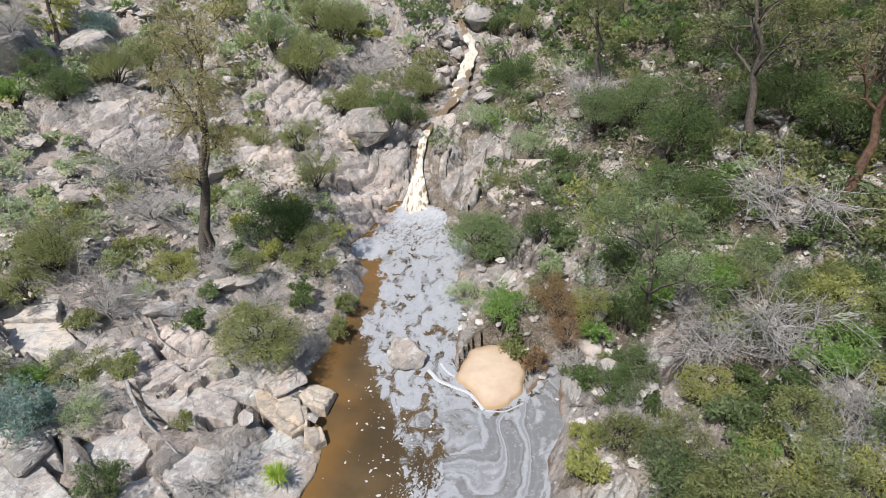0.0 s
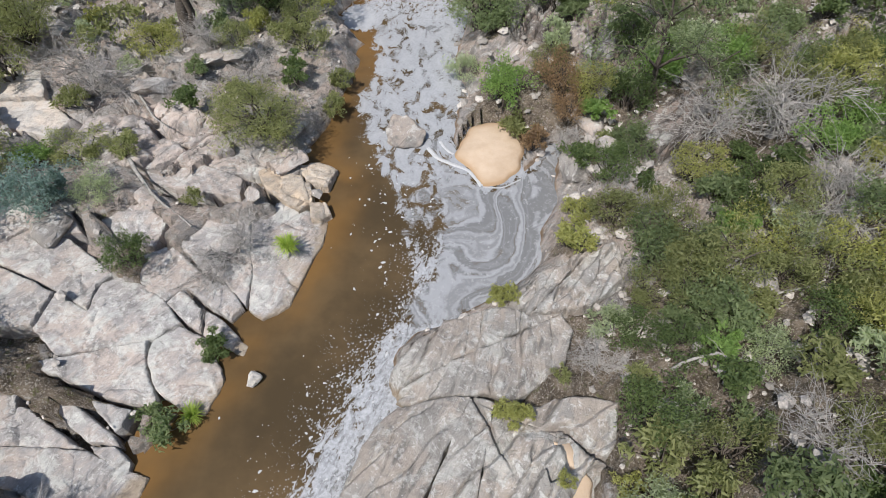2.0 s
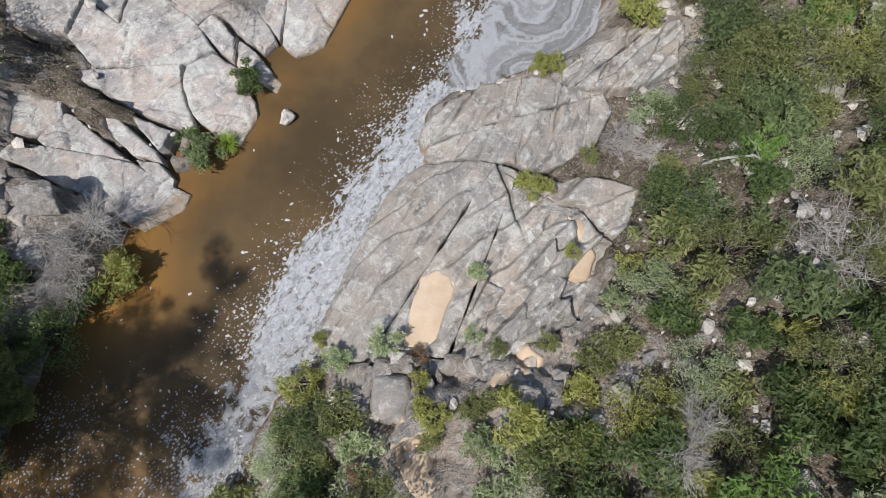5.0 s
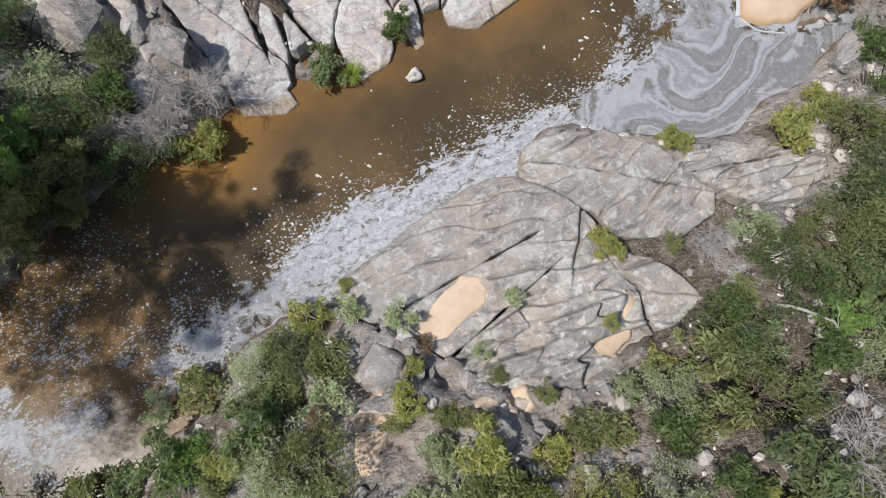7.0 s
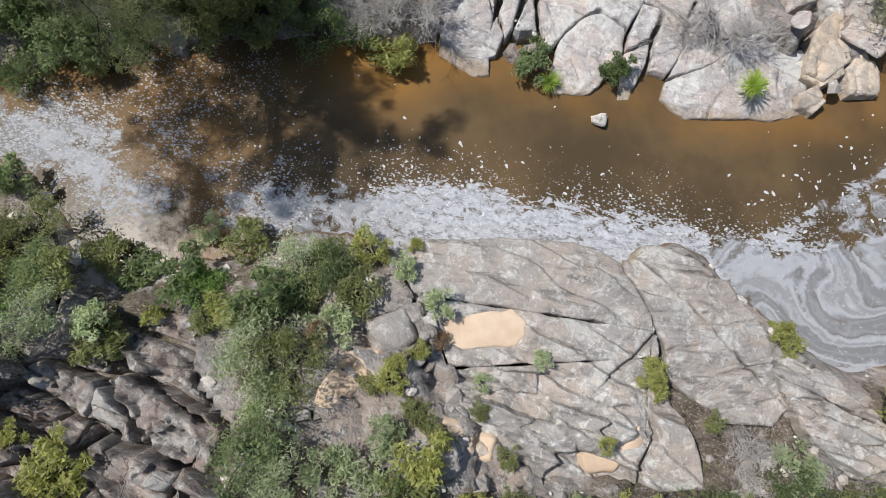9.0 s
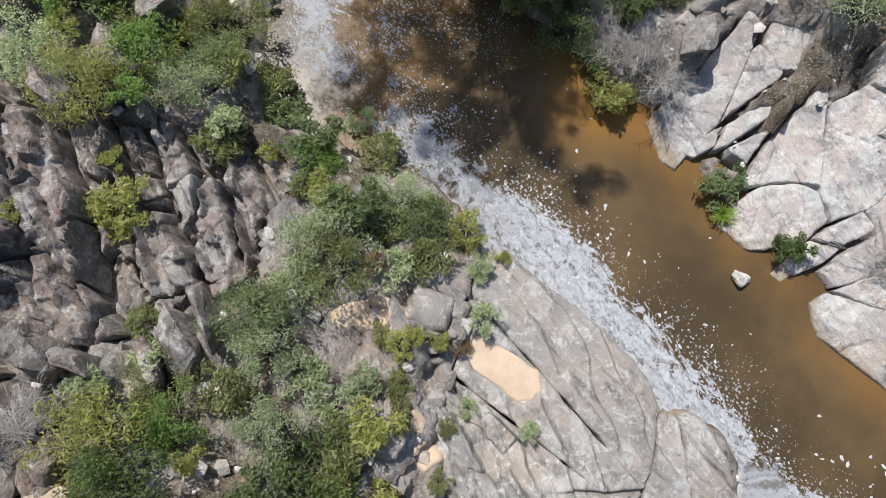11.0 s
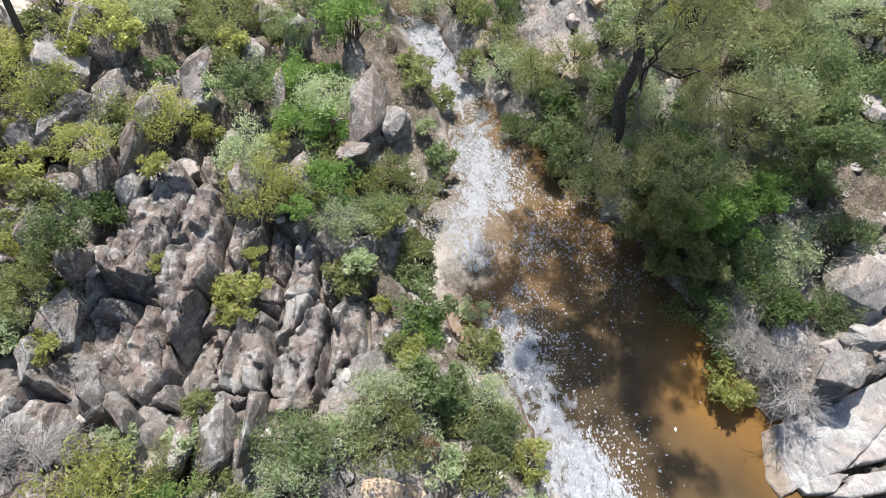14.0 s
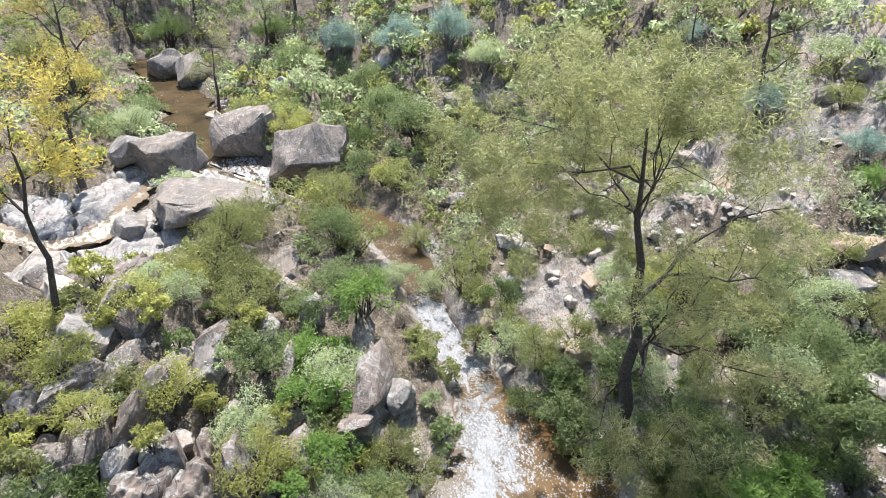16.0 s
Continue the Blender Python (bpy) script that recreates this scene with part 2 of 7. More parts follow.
def rock_material(name, grey, tan, turn=50.0, lichen=1.0, stain=0.5, jointed=(0.42, 1.15, 0.9), bloom=0.0, bathed=0.0):
    m, N, L = material(name)
    at = N.new("ShaderNodeNewGeometry").outputs["Position"]
    c = granite_colour(N, L, at, grey, tan, turn, lichen, stain, jointed)
    own = N.new("ShaderNodeObjectInfo").outputs["Random"]
    c = blend(N, L, ramp(N, L, own, 0, 1, 0.0, 0.28), c, (0.20, 0.185, 0.17))
    if bloom:
        # broad pale crusts and small bright spots of lichen
        c = blend(N, L, ramp(N, L, noise_node(N, L, at, 0.9, 9, 0.72, 0.6), 0.50, 0.62, 0, bloom), c, (0.56, 0.565, 0.53))
        c = blend(N, L, ramp(N, L, noise_node(N, L, at, 7.0, 6, 0.72, 0.4), 0.59, 0.65, 0, bloom), c, (0.62, 0.62, 0.60))
    if bathed:
        # brown tide mark along the pool
        part_z = N.new("ShaderNodeSeparateXYZ")
        L.new(at, part_z.inputs[0])
        mark = calc(N, L, 'SUBTRACT', part_z.outputs[2], calc(N, L, 'MULTIPLY', noise_node(N, L, at, 1.6, 6, 0.65), bathed * 1.6))
        c = blend(N, L, ramp(N, L, mark, 0.05 * bathed, -0.45 * bathed, 0, 0.7), c, (0.23, 0.175, 0.115))
    L.new(c, N["Principled BSDF"].inputs["Base Color"])
    N["Principled BSDF"].inputs["Roughness"].default_value = 0.88
    N["Principled BSDF"].inputs["Specular IOR Level"].default_value = 0.25
    h = calc(N, L, 'ADD', noise_node(N, L, at, 5.0, 8, 0.7), calc(N, L, 'MULTIPLY', noise_node(N, L, stretched(N, L, at, (0.6, 4.0, 2.0), turn), 1.3, 6, 0.65), 1.2))
    if jointed:
        h = calc(N, L, 'SUBTRACT', h, calc(N, L, 'MULTIPLY', joints(N, L, at, turn, jointed), 0.8))
    bumped(N, L, h, 0.8, 0.12)
    return m


ROCK = rock_material("weathered_granite", (0.335, 0.322, 0.315), (0.42, 0.363, 0.325), lichen=1.1, stain=0.7, jointed=None, bloom=0.5, bathed=0.22)
ROCK_LAYERED = rock_material("layered_granite", (0.255, 0.243, 0.226), (0.312, 0.272, 0.235), turn=62.0, lichen=1.0, stain=0.9, jointed=None, bloom=0.35, bathed=0.55)
ROCK_PALE = rock_material("bleached_granite", (0.54, 0.515, 0.48), (0.58, 0.50, 0.425), lichen=0.4, stain=0.2, jointed=None)
ROCK_SHELF = rock_material("scoured_granite", (0.27, 0.265, 0.26), (0.35, 0.32, 0.30), turn=65.0, lichen=0.8, stain=0.8, jointed=(0.5, 1.4, 1.0), bloom=0.4)
ROCK_LOOSE = rock_material("loose_granite", (0.32, 0.305, 0.29), (0.39, 0.34, 0.30), jointed=None)
ROCK_DARK = rock_material("stained_granite", (0.25, 0.238, 0.225), (0.32, 0.275, 0.24), turn=49.0, stain=0.7, jointed=None)
ROCK_RIB = rock_material("jointed_cliff_granite", (0.135, 0.119, 0.110), (0.215, 0.168, 0.142), turn=49.0, lichen=0.75, stain=0.9, jointed=(0.9, 2.4, 1.6), bloom=0.35)
ROCK_BROWN = rock_material("brown_stained_boulder", (0.20, 0.18, 0.16), (0.27, 0.225, 0.19), turn=65.0, lichen=0.7, stain=0.8, jointed=None)
ROCK_BANK = rock_material("pinkish_bank_granite", (0.36, 0.330, 0.31), (0.45, 0.378, 0.33), lichen=0.9, stain=0.55, jointed=(0.8, 1.8, 1.2))
ROCK_TAN_DARK = rock_material("rust_stained_granite", (0.34, 0.27, 0.21), (0.40, 0.28, 0.20), lichen=0.4, jointed=None)
ROCK_TAN = rock_material("iron_stained_granite", (0.52, 0.45, 0.37), (0.56, 0.44, 0.32), lichen=0.5, jointed=None)


def ground_material():
    m, N, L = material("granite_soil_and_litter")
    at = N.new("ShaderNodeNewGeometry").outputs["Position"]
    rock = granite_colour(N, L, at, (0.34, 0.32, 0.30), (0.41, 0.345, 0.30), 50.0, jointed=None)
    soil = blend(N, L, ramp(N, L, noise_node(N, L, at, 1.6, 6, 0.7), 0.35, 0.65), (0.085, 0.068, 0.05), (0.22, 0.18, 0.14))
    soil = blend(N, L, ramp(N, L, noise_node(N, L, at, 14.0, 4, 0.7), 0.5, 0.66), soil, (0.36, 0.325, 0.285))
    soil = blend(N, L, ramp(N, L, noise_node(N, L, at, 3.1, 5, 0.7), 0.55, 0.68, 0, 0.8), soil, (0.12, 0.13, 0.05))
    edge = calc(N, L, 'ADD', attribute(N, "soil"), calc(N, L, 'MULTIPLY', calc(N, L, 'SUBTRACT', noise_node(N, L, at, 1.1, 6, 0.7), 0.5), 1.6))
    c = blend(N, L, ramp(N, L, edge, 0.34, 0.52), rock, soil)
    c = blend(N, L, ramp(N, L, noise_node(N, L, stretched(N, L, at, (0.8, 2.2, 1), 50), 1.3, 8, 0.78), 0.54, 0.64, 0, 0.55), c, (0.10, 0.088, 0.075))
    wet = ramp(N, L, attribute(N, "wet"), 0.2, 0.8, 0, 0.75)
    c = blend(N, L, wet, c, (0.17, 0.10, 0.045))
    L.new(c, N["Principled BSDF"].inputs["Base Color"])
    N["Principled BSDF"].inputs["Roughness"].default_value = 0.92
    N["Principled BSDF"].inputs["Specular IOR Level"].default_value = 0.2
    bumped(N, L, calc(N, L, 'ADD', noise_node(N, L, at, 4.0, 9, 0.72), noise_node(N, L, stretched(N, L, at, (0.6, 3.0, 1), 50), 0.9, 6, 0.65)), 1.0, 0.3)
    return m


GROUND = ground_material()


def sand_material():
    m, N, L = material("coarse_creek_sand")
    at = N.new("ShaderNodeNewGeometry").outputs["Position"]
    c = blend(N, L, ramp(N, L, noise_node(N, L, at, 1.2, 5, 0.6), 0.35, 0.65), (0.44, 0.345, 0.255), (0.38, 0.29, 0.205))
    c = blend(N, L, ramp(N, L, noise_node(N, L, at, 18, 4, 0.7), 0.5, 0.75, 0, 0.5), c, (0.36, 0.25, 0.15))
    c = blend(N, L, ramp(N, L, attribute(N, "damp"), 0.0, 1.0, 0, 0.75), c, (0.27, 0.17, 0.085))
    L.new(c, N["Principled BSDF"].inputs["Base Color"])
    N["Principled BSDF"].inputs["Roughness"].default_value = 0.95
    bumped(N, L, noise_node(N, L, at, 12, 6, 0.7), 0.5, 0.03)
    return m


SAND = sand_material()


def water_material():
    m, N, L = material("brown_creek_water")
    at = N.new("ShaderNodeNewGeometry").outputs["Position"]
    c = blend(N, L, ramp(N, L, noise_node(N, L, at, 0.22, 5, 0.6), 0.38, 0.64), (0.050, 0.036, 0.020), (0.088, 0.060, 0.031))
    c = blend(N, L, attribute(N, "shallow"), c, (0.165, 0.088, 0.027))
    # thin grey film, drawn out in eddies; downstream its grey paints in reflected sky
    phase = calc(N, L, 'ADD', attribute(N, "swirl"), calc(N, L, 'MULTIPLY', noise_node(N, L, at, 1.1, 7, 0.62, 0.8), 4.2))
    lines = calc(N, L, 'ADD', calc(N, L, 'MULTIPLY', calc(N, L, 'SINE', phase), 0.55), calc(N, L, 'MULTIPLY', calc(N, L, 'SINE', calc(N, L, 'MULTIPLY', phase, 3.1)), 0.45))
    film_sheen = blend(N, L, ramp(N, L, lines, -0.5, 0.95), (0.145, 0.149, 0.155), (0.262, 0.272, 0.287))
    film_sheen = blend(N, L, ramp(N, L, noise_node(N, L, at, 5.0, 6, 0.7, 1.0), 0.54, 0.66, 0, 0.5), film_sheen, (0.35, 0.36, 0.37))
    thin = calc(N, L, 'ABSOLUTE', calc(N, L, 'SINE', calc(N, L, 'MULTIPLY', phase, 0.8)))
    seam = calc(N, L, 'MULTIPLY', ramp(N, L, thin, 0.22, 0.03), ramp(N, L, noise_node(N, L, at, 0.9, 3), 0.44, 0.58, 0, 0.75))
    film_sheen = blend(N, L, seam, film_sheen, (0.11, 0.097, 0.08))
    edge = calc(N, L, 'ADD', attribute(N, "film_sheen"), calc(N, L, 'MULTIPLY', calc(N, L, 'SUBTRACT', noise_node(N, L, at, 1.7, 8, 0.68, 0.8), 0.5), 1.25))
    c = blend(N, L, ramp(N, L, edge, 0.40, 0.58, 0, 0.9), c, film_sheen)
    # small round flecks of foam
    cells = N.new("ShaderNodeTexVoronoi")
    cells.inputs["Scale"].default_value = 13.0
    L.new(stretched(N, L, at, (0.75, 1.15, 1.0), 58), cells.inputs["Vector"])
    pick = N.new("ShaderNodeSeparateColor")
    L.new(cells.outputs["Color"], pick.inputs[0])
    size = calc(N, L, 'MULTIPLY', attribute(N, "fleck"), calc(N, L, 'MULTIPLY', calc(N, L, 'ADD', pick.outputs[0], 0.15), 0.62))
    dots = ramp(N, L, calc(N, L, 'SUBTRACT', size, cells.outputs["Distance"]), 0.0, 0.06)
    dots = calc(N, L, 'MULTIPLY', dots, calc(N, L, 'ADD', calc(N, L, 'MULTIPLY', pick.outputs[1], 0.5), 0.5))
    # foam rafts: torn sheets upstream, shreds drawn along the current downstream
    raft = noise_node(N, L, stretched(N, L, at, (0.62, 1.25, 1.0), 62), 4.2, 8, 0.68, 0.9)
    broad = noise_node(N, L, stretched(N, L, at, (1.0, 0.62, 1.0), 0), 1.5, 9, 0.64, 0.9)
    raft = calc(N, L, 'ADD', calc(N, L, 'MULTIPLY', raft, calc(N, L, 'SUBTRACT', 1.0, attribute(N, "broad"))), calc(N, L, 'MULTIPLY', broad, attribute(N, "broad")))
    cover = calc(N, L, 'ADD', raft, calc(N, L, 'MULTIPLY', calc(N, L, 'SUBTRACT', attribute(N, "foam"), 0.5), 0.62))
    mask = calc(N, L, 'MAXIMUM', ramp(N, L, cover, 0.495, 0.535), dots)
    white = blend(N, L, ramp(N, L, noise_node(N, L, at, 9, 5, 0.65), 0.35, 0.65), (0.235, 0.245, 0.26), (0.335, 0.345, 0.36))
    white = blend(N, L, ramp(N, L, cover, 0.55, 0.74, 0, 0.75), white, (0.41, 0.42, 0.435))
    white = blend(N, L, calc(N, L, 'MULTIPLY', attribute(N, "broad"), 0.55), white, (0.235, 0.245, 0.26))
    c = blend(N, L, calc(N, L, 'MULTIPLY', mask, 0.93), c, white)
    L.new(c, N["Principled BSDF"].inputs["Base Color"])
    L.new(calc(N, L, 'ADD', calc(N, L, 'MULTIPLY', mask, 0.45), calc(N, L, 'MULTIPLY', ramp(N, L, edge, 0.42, 0.6, 0.26, 0.45), 1.0)), N["Principled BSDF"].inputs["Roughness"])
    N["Principled BSDF"].inputs["IOR"].default_value = 1.33
    N["Principled BSDF"].inputs["Specular IOR Level"].default_value = 0.11
    h = calc(N, L, 'ADD', calc(N, L, 'MULTIPLY', noise_node(N, L, at, 5.0, 4, 0.5), 0.45), calc(N, L, 'MULTIPLY', mask, 0.5))
    bumped(N, L, h, 0.35, 0.03)
    return m


WATER = water_material()


def white_water_material():
    m, N, L = material("white_water")
    at = N.new("ShaderNodeNewGeometry").outputs["Position"]
    run = stretched(N, L, at, (2.6, 1.2, 1.2), 0)
    n = noise_node(N, L, run, 1.6, 6, 0.65, 0.5)
    white = blend(N, L, ramp(N, L, n, 0.35, 0.6), (0.42, 0.37, 0.28), (0.55, 0.52, 0.45))
    cover = calc(N, L, 'ADD', n, calc(N, L, 'SUBTRACT', attribute(N, "foam"), 0.5))
    c = blend(N, L, ramp(N, L, cover, 0.40, 0.56), (0.16, 0.115, 0.07), white)
    L.new(c, N["Principled BSDF"].inputs["Base Color"])
    N["Principled BSDF"].inputs["Roughness"].default_value = 0.35
    bumped(N, L, n, 0.8, 0.12)
    return m


WHITE_WATER = white_water_material()


def plain_rough(name, a, b, scale=8.0, rough=0.9, bump=0.02, turn=None):
    m, N, L = material(name)
    at = N.new("ShaderNodeNewGeometry").outputs["Position"]
    n = noise_node(N, L, at, scale, 5, 0.65)
    L.new(blend(N, L, ramp(N, L, n, 0.3, 0.7), a, b), N["Principled BSDF"].inputs["Base Color"])
    N["Principled BSDF"].inputs["Roughness"].default_value = rough
    N["Principled BSDF"].inputs["Specular IOR Level"].default_value = 0.2
    bumped(N, L, n, 0.8, bump)
    return m


def rubble_material():
    m, N, L = material("broken_stone")
    at = N.new("ShaderNodeNewGeometry")
    c = blend(N, L, at.outputs["Random Per Island"], (0.20, 0.185, 0.17), (0.53, 0.49, 0.45))
    c = blend(N, L, ramp(N, L, noise_node(N, L, at.outputs["Position"], 12, 4), 0.4, 0.7, 0, 0.5), c, (0.18, 0.17, 0.155))
    L.new(c, N["Principled BSDF"].inputs["Base Color"])
    N["Principled BSDF"].inputs["Roughness"].default_value = 0.9
    bumped(N, L, noise_node(N, L, at.outputs["Position"], 9, 6, 0.7), 0.8, 0.05)
    return m


RUBBLE = rubble_material()
FOAM = plain_rough("dry_foam", (0.30, 0.305, 0.31), (0.42, 0.425, 0.43), 20, 0.7, 0.01)
BARK = plain_rough("dark_bark", (0.045, 0.038, 0.032), (0.13, 0.11, 0.095), 14, 0.95, 0.03)
BARK_PALE = plain_rough("smooth_gum_bark", (0.20, 0.15, 0.115), (0.36, 0.30, 0.25), 5, 0.85, 0.015)
BARK_RED = plain_rough("rusty_gum_bark", (0.06, 0.036, 0.025), (0.14, 0.085, 0.055), 5, 0.85, 0.015)
DEADWOOD = plain_rough("bleached_dead_wood", (0.17, 0.16, 0.148), (0.31, 0.295, 0.275), 9, 0.95, 0.015)
TWIGS = plain_rough("grey_dead_twigs", (0.24, 0.225, 0.21), (0.42, 0.40, 0.38), 6, 0.95, 0.0)


def leaf_material(name, a, b, glow=0.53):
    m, N, L = material(name)
    own = N.new("ShaderNodeObjectInfo").outputs["Random"]
    leaf = N.new("ShaderNodeNewGeometry").outputs["Random Per Island"]
    c = blend(N, L, leaf, a, b)
    c = blend(N, L, ramp(N, L, own, 0, 1, 0, 0.35), c, tuple(0.6 * v for v in a))
    p = N["Principled BSDF"]
    L.new(c, p.inputs["Base Color"])
    p.inputs["Roughness"].default_value, p.inputs["Specular IOR Level"].default_value = 0.6, 0.25
    t = N.new("ShaderNodeBsdfTranslucent")
    L.new(blend(N, L, 1.0, c, (1.9, 1.95, 1.7), 'MULTIPLY'), t.inputs["Color"])
    mix = N.new("ShaderNodeMixShader")
    mix.inputs[0].default_value = glow
    L.new(p.outputs[0], mix.inputs[1])
    L.new(t.outputs[0], mix.inputs[2])
    L.new(mix.outputs[0], N["Material Output"].inputs["Surface"])
    return m


LEAF = {"o": leaf_material("olive_leaves", (0.149, 0.167, 0.069), (0.281, 0.292, 0.140)),
        "d": leaf_material("dark_leaves", (0.072, 0.106, 0.043), (0.154, 0.200, 0.079)),
        "g": leaf_material("green_leaves", (0.116, 0.153, 0.074), (0.220, 0.265, 0.134)),
        "y": leaf_material("yellowish_leaves", (0.248, 0.259, 0.085), (0.385, 0.383, 0.159)),
        "p": leaf_material("grey_green_leaves", (0.255, 0.300, 0.185), (0.415, 0.455, 0.300)),
        "b": leaf_material("bright_leaves", (0.127, 0.200, 0.061), (0.226, 0.324, 0.104)),
        "u": leaf_material("blue_grey_leaves", (0.150, 0.215, 0.200), (0.250, 0.325, 0.310)),
        "r": leaf_material("rusty_leaves", (0.191, 0.133, 0.085), (0.319, 0.219, 0.130)),
        "gum": leaf_material("gum_leaves", (0.184, 0.173, 0.085), (0.334, 0.282, 0.156)),
        "gold": leaf_material("golden_gum_leaves", (0.334, 0.297, 0.077), (0.495, 0.391, 0.130)),
        "oak": leaf_material("needle_foliage", (0.149, 0.162, 0.079), (0.314, 0.313, 0.171)),
        "t": leaf_material("tussock_blades", (0.208, 0.297, 0.058), (0.383, 0.454, 0.112))}

# ---- the plan: where things stand ----
SHRUBS = [(-7.55, 18.2, 4.14, 'o'),
    (-5.26, 20.4, 1.64, 'o'),
    (-11.0, 21.4, 1.21, 'g'),
    (-6.77, 21.6, 1.73, 'd'),
    (-10.8, 19.1, 1.49, 'd'),
    (-8.95, 27.5, 4.54, 'd'),
    (-7.97, 32.0, 3.08, 'o'),
    (-13.2, 23.0, 2.60, 'y'),
    (-18.5, 22.6, 3.86, 'o'),
    (-19.1, 20.8, 2.84, 'o'),
    (-15.9, 19.3, 1.47, 'o'),
    (-18.2, 31.2, 5.37, 'x'),
    (-15.2, 20.1, 3.79, 'x'),
    (-15.5, 26.3, 4.04, 'x'),
    (-7.9, 12.1, 3.0, 'x'),
    (-11.1, 11.4, 1.92, 'd'),
    (-16.2, 15.8, 1.96, 'b'),
    (-15.0, 13.6, 2.79, 'u'),
    (-14.3, 13.9, 1.52, 'u'),
    (-13.0, 14.0, 1.98, 'p')]
SHRUBS += [(-14.5, 16.3, 2.40, 'o'),
    (-12.8, 16.3, 1.44, 'o'),
    (-9.68, 14.1, 0.94, 'o'),
    (-12.6, 36.5, 2.86, 'o'),
    (-9.64, 35.7, 3.15, 'o'),
    (-3.78, 37.4, 3.21, 'd'),
    (-1.57, 44.5, 4.14, 'o'),
    (-5.85, 39.6, 5.02, 'o'),
    (-2.74, 40.9, 3.00, 'd'),
    (-10.1, 42.9, 4.97, 'o'),
    (-12.5, 43.6, 3.71, 'g'),
    (-10.1, 48.9, 4.56, 'o'),
    (-6.03, 46.1, 4.75, 'x'),
    (-8.49, 48.2, 3.97, 'o'),
    (5.11, 43.7, 4.53, 'd'),
    (2.48, 37.7, 2.80, 'p'),
    (2.43, 24.7, 1.63, 'g'),
    (2.61, 20.3, 2.72, 'b'),
    (0.91, 23.0, 2.01, 'p'),
    (3.40, 19.2, 1.90, 'o')]
SHRUBS += [(5.07, 20.4, 2.51, 'r'),
    (5.39, 19.0, 2.06, 'r'),
    (3.79, 17.9, 1.62, 'r'),
    (5.19, 26.0, 2.75, 'd'),
    (6.27, 25.2, 1.81, 'g'),
    (9.83, 34.6, 3.80, 'g'),
    (5.49, 35.0, 3.23, 'p'),
    (7.19, 32.6, 2.55, 'd'),
    (13.6, 30.8, 5.33, 'd'),
    (12.2, 34.9, 4.25, 'g'),
    (13.4, 25.5, 3.47, 'd'),
    (11.8, 27.3, 3.26, 'g'),
    (13.6, 14.9, 2.50, 'b'),
    (15.0, 14.9, 1.54, 'g'),
    (6.53, 15.5, 2.10, 'd'),
    (6.37, 13.4, 2.40, 'o'),
    (8.13, 12.5, 2.59, 'o'),
    (9.12, 11.6, 1.94, 'g'),
    (11.6, 12.8, 2.31, 'o'),
    (4.59, 12.2, 1.79, 'y')]
SHRUBS += [(11.5, 14.6, 1.94, 'd'),
    (13.0, 12.2, 3.45, 'x'),
    (13.3, 16.7, 4.88, 'x'),
    (15.9, 23.3, 5.50, 'x'),
    (11.1, 17.2, 3.81, 'x'),
    (9.74, 38.1, 4.09, 'x'),
    (-27.4, 35.8, 2.77, 'b'),
    (-24.5, 36.4, 3.59, 'd'),
    (-26.8, 37.7, 2.83, 'd'),
    (-20.8, 40.6, 3.25, 'o'),
    (-25.0, 43.6, 3.05, 'u'),
    (-28.0, 38.4, 4.34, 'x'),
    (-22.1, 38.2, 3.61, 'o'),
    (19.5, 30.4, 5.50, 'd'),
    (18.0, 32.3, 4.59, 'g'),
    (19.8, 26.7, 5.20, 'd'),
    (17.4, 19.5, 2.34, 'd'),
    (14.4, 20.5, 2.58, 'x'),
    (-9.08, 25.0, 1.85, 'y'),
    (-10.6, 24.2, 1.84, 'g')]
SHRUBS += [(-7.42, 38.9, 2.50, 'o'),
    (-12.2, 30.9, 2.54, 'p'),
    (-6.48, 23.7, 2.63, 'o'),
    (-4.97, 22.2, 1.42, 'o'),
    (-8.01, 51.8, 3.71, 'o'),
    (4.75, 53.5, 3.26, 'd'),
    (6.85, 49.9, 3.07, 'o'),
    (10.6, 22.3, 2.03, 'g'),
    (-7.79, 8.43, 1.38, 'd'),
    (-8.94, 5.75, 1.67, 'g'),
    (-5.89, 12.4, 1.05, 't'),
    (-8.12, 6.20, 0.86, 't'),
    (-11.4, 2.20, 2.79, 'x'),
    (-10.3, 1.40, 1.82, 'y'),
    (1.85, 10.5, 1.03, 'y'),
    (2.05, 5.74, 1.09, 'y'),
    (1.48, 6.19, 0.71, 'p'),
    (0.55, 2.86, 0.75, 'p'),
    (-1.82, 0.44, 1.00, 'p'),
    (-3.99, -1.05, 1.42, 'y')]
SHRUBS += [(-2.77, -1.75, 1.51, 'o'),
    (-3.75, 0.31, 0.63, 'y'),
    (-0.60, -0.41, 0.83, 'y'),
    (0.68, 1.05, 0.66, 'p'),
    (0.03, -1.38, 0.99, 'y'),
    (0.80, -0.93, 0.90, 'o'),
    (1.47, 0.73, 0.65, 'o'),
    (-0.77, 0.28, 0.66, 'r'),
    (2.81, 1.03, 0.74, 'o'),
    (1.73, -0.48, 0.89, 'o'),
    (1.23, -1.78, 1.30, 'p'),
    (-0.13, -2.10, 0.83, 'o'),
    (5.45, 8.78, 1.54, 'p'),
    (4.90, 7.46, 2.37, 'x'),
    (6.68, 9.79, 1.98, 'o'),
    (8.09, 10.8, 1.67, 'o'),
    (9.78, 7.26, 2.14, 'p'),
    (8.36, 6.36, 1.68, 'd'),
    (5.84, 4.30, 1.89, 'o'),
    (4.53, 2.59, 1.17, 'p')]
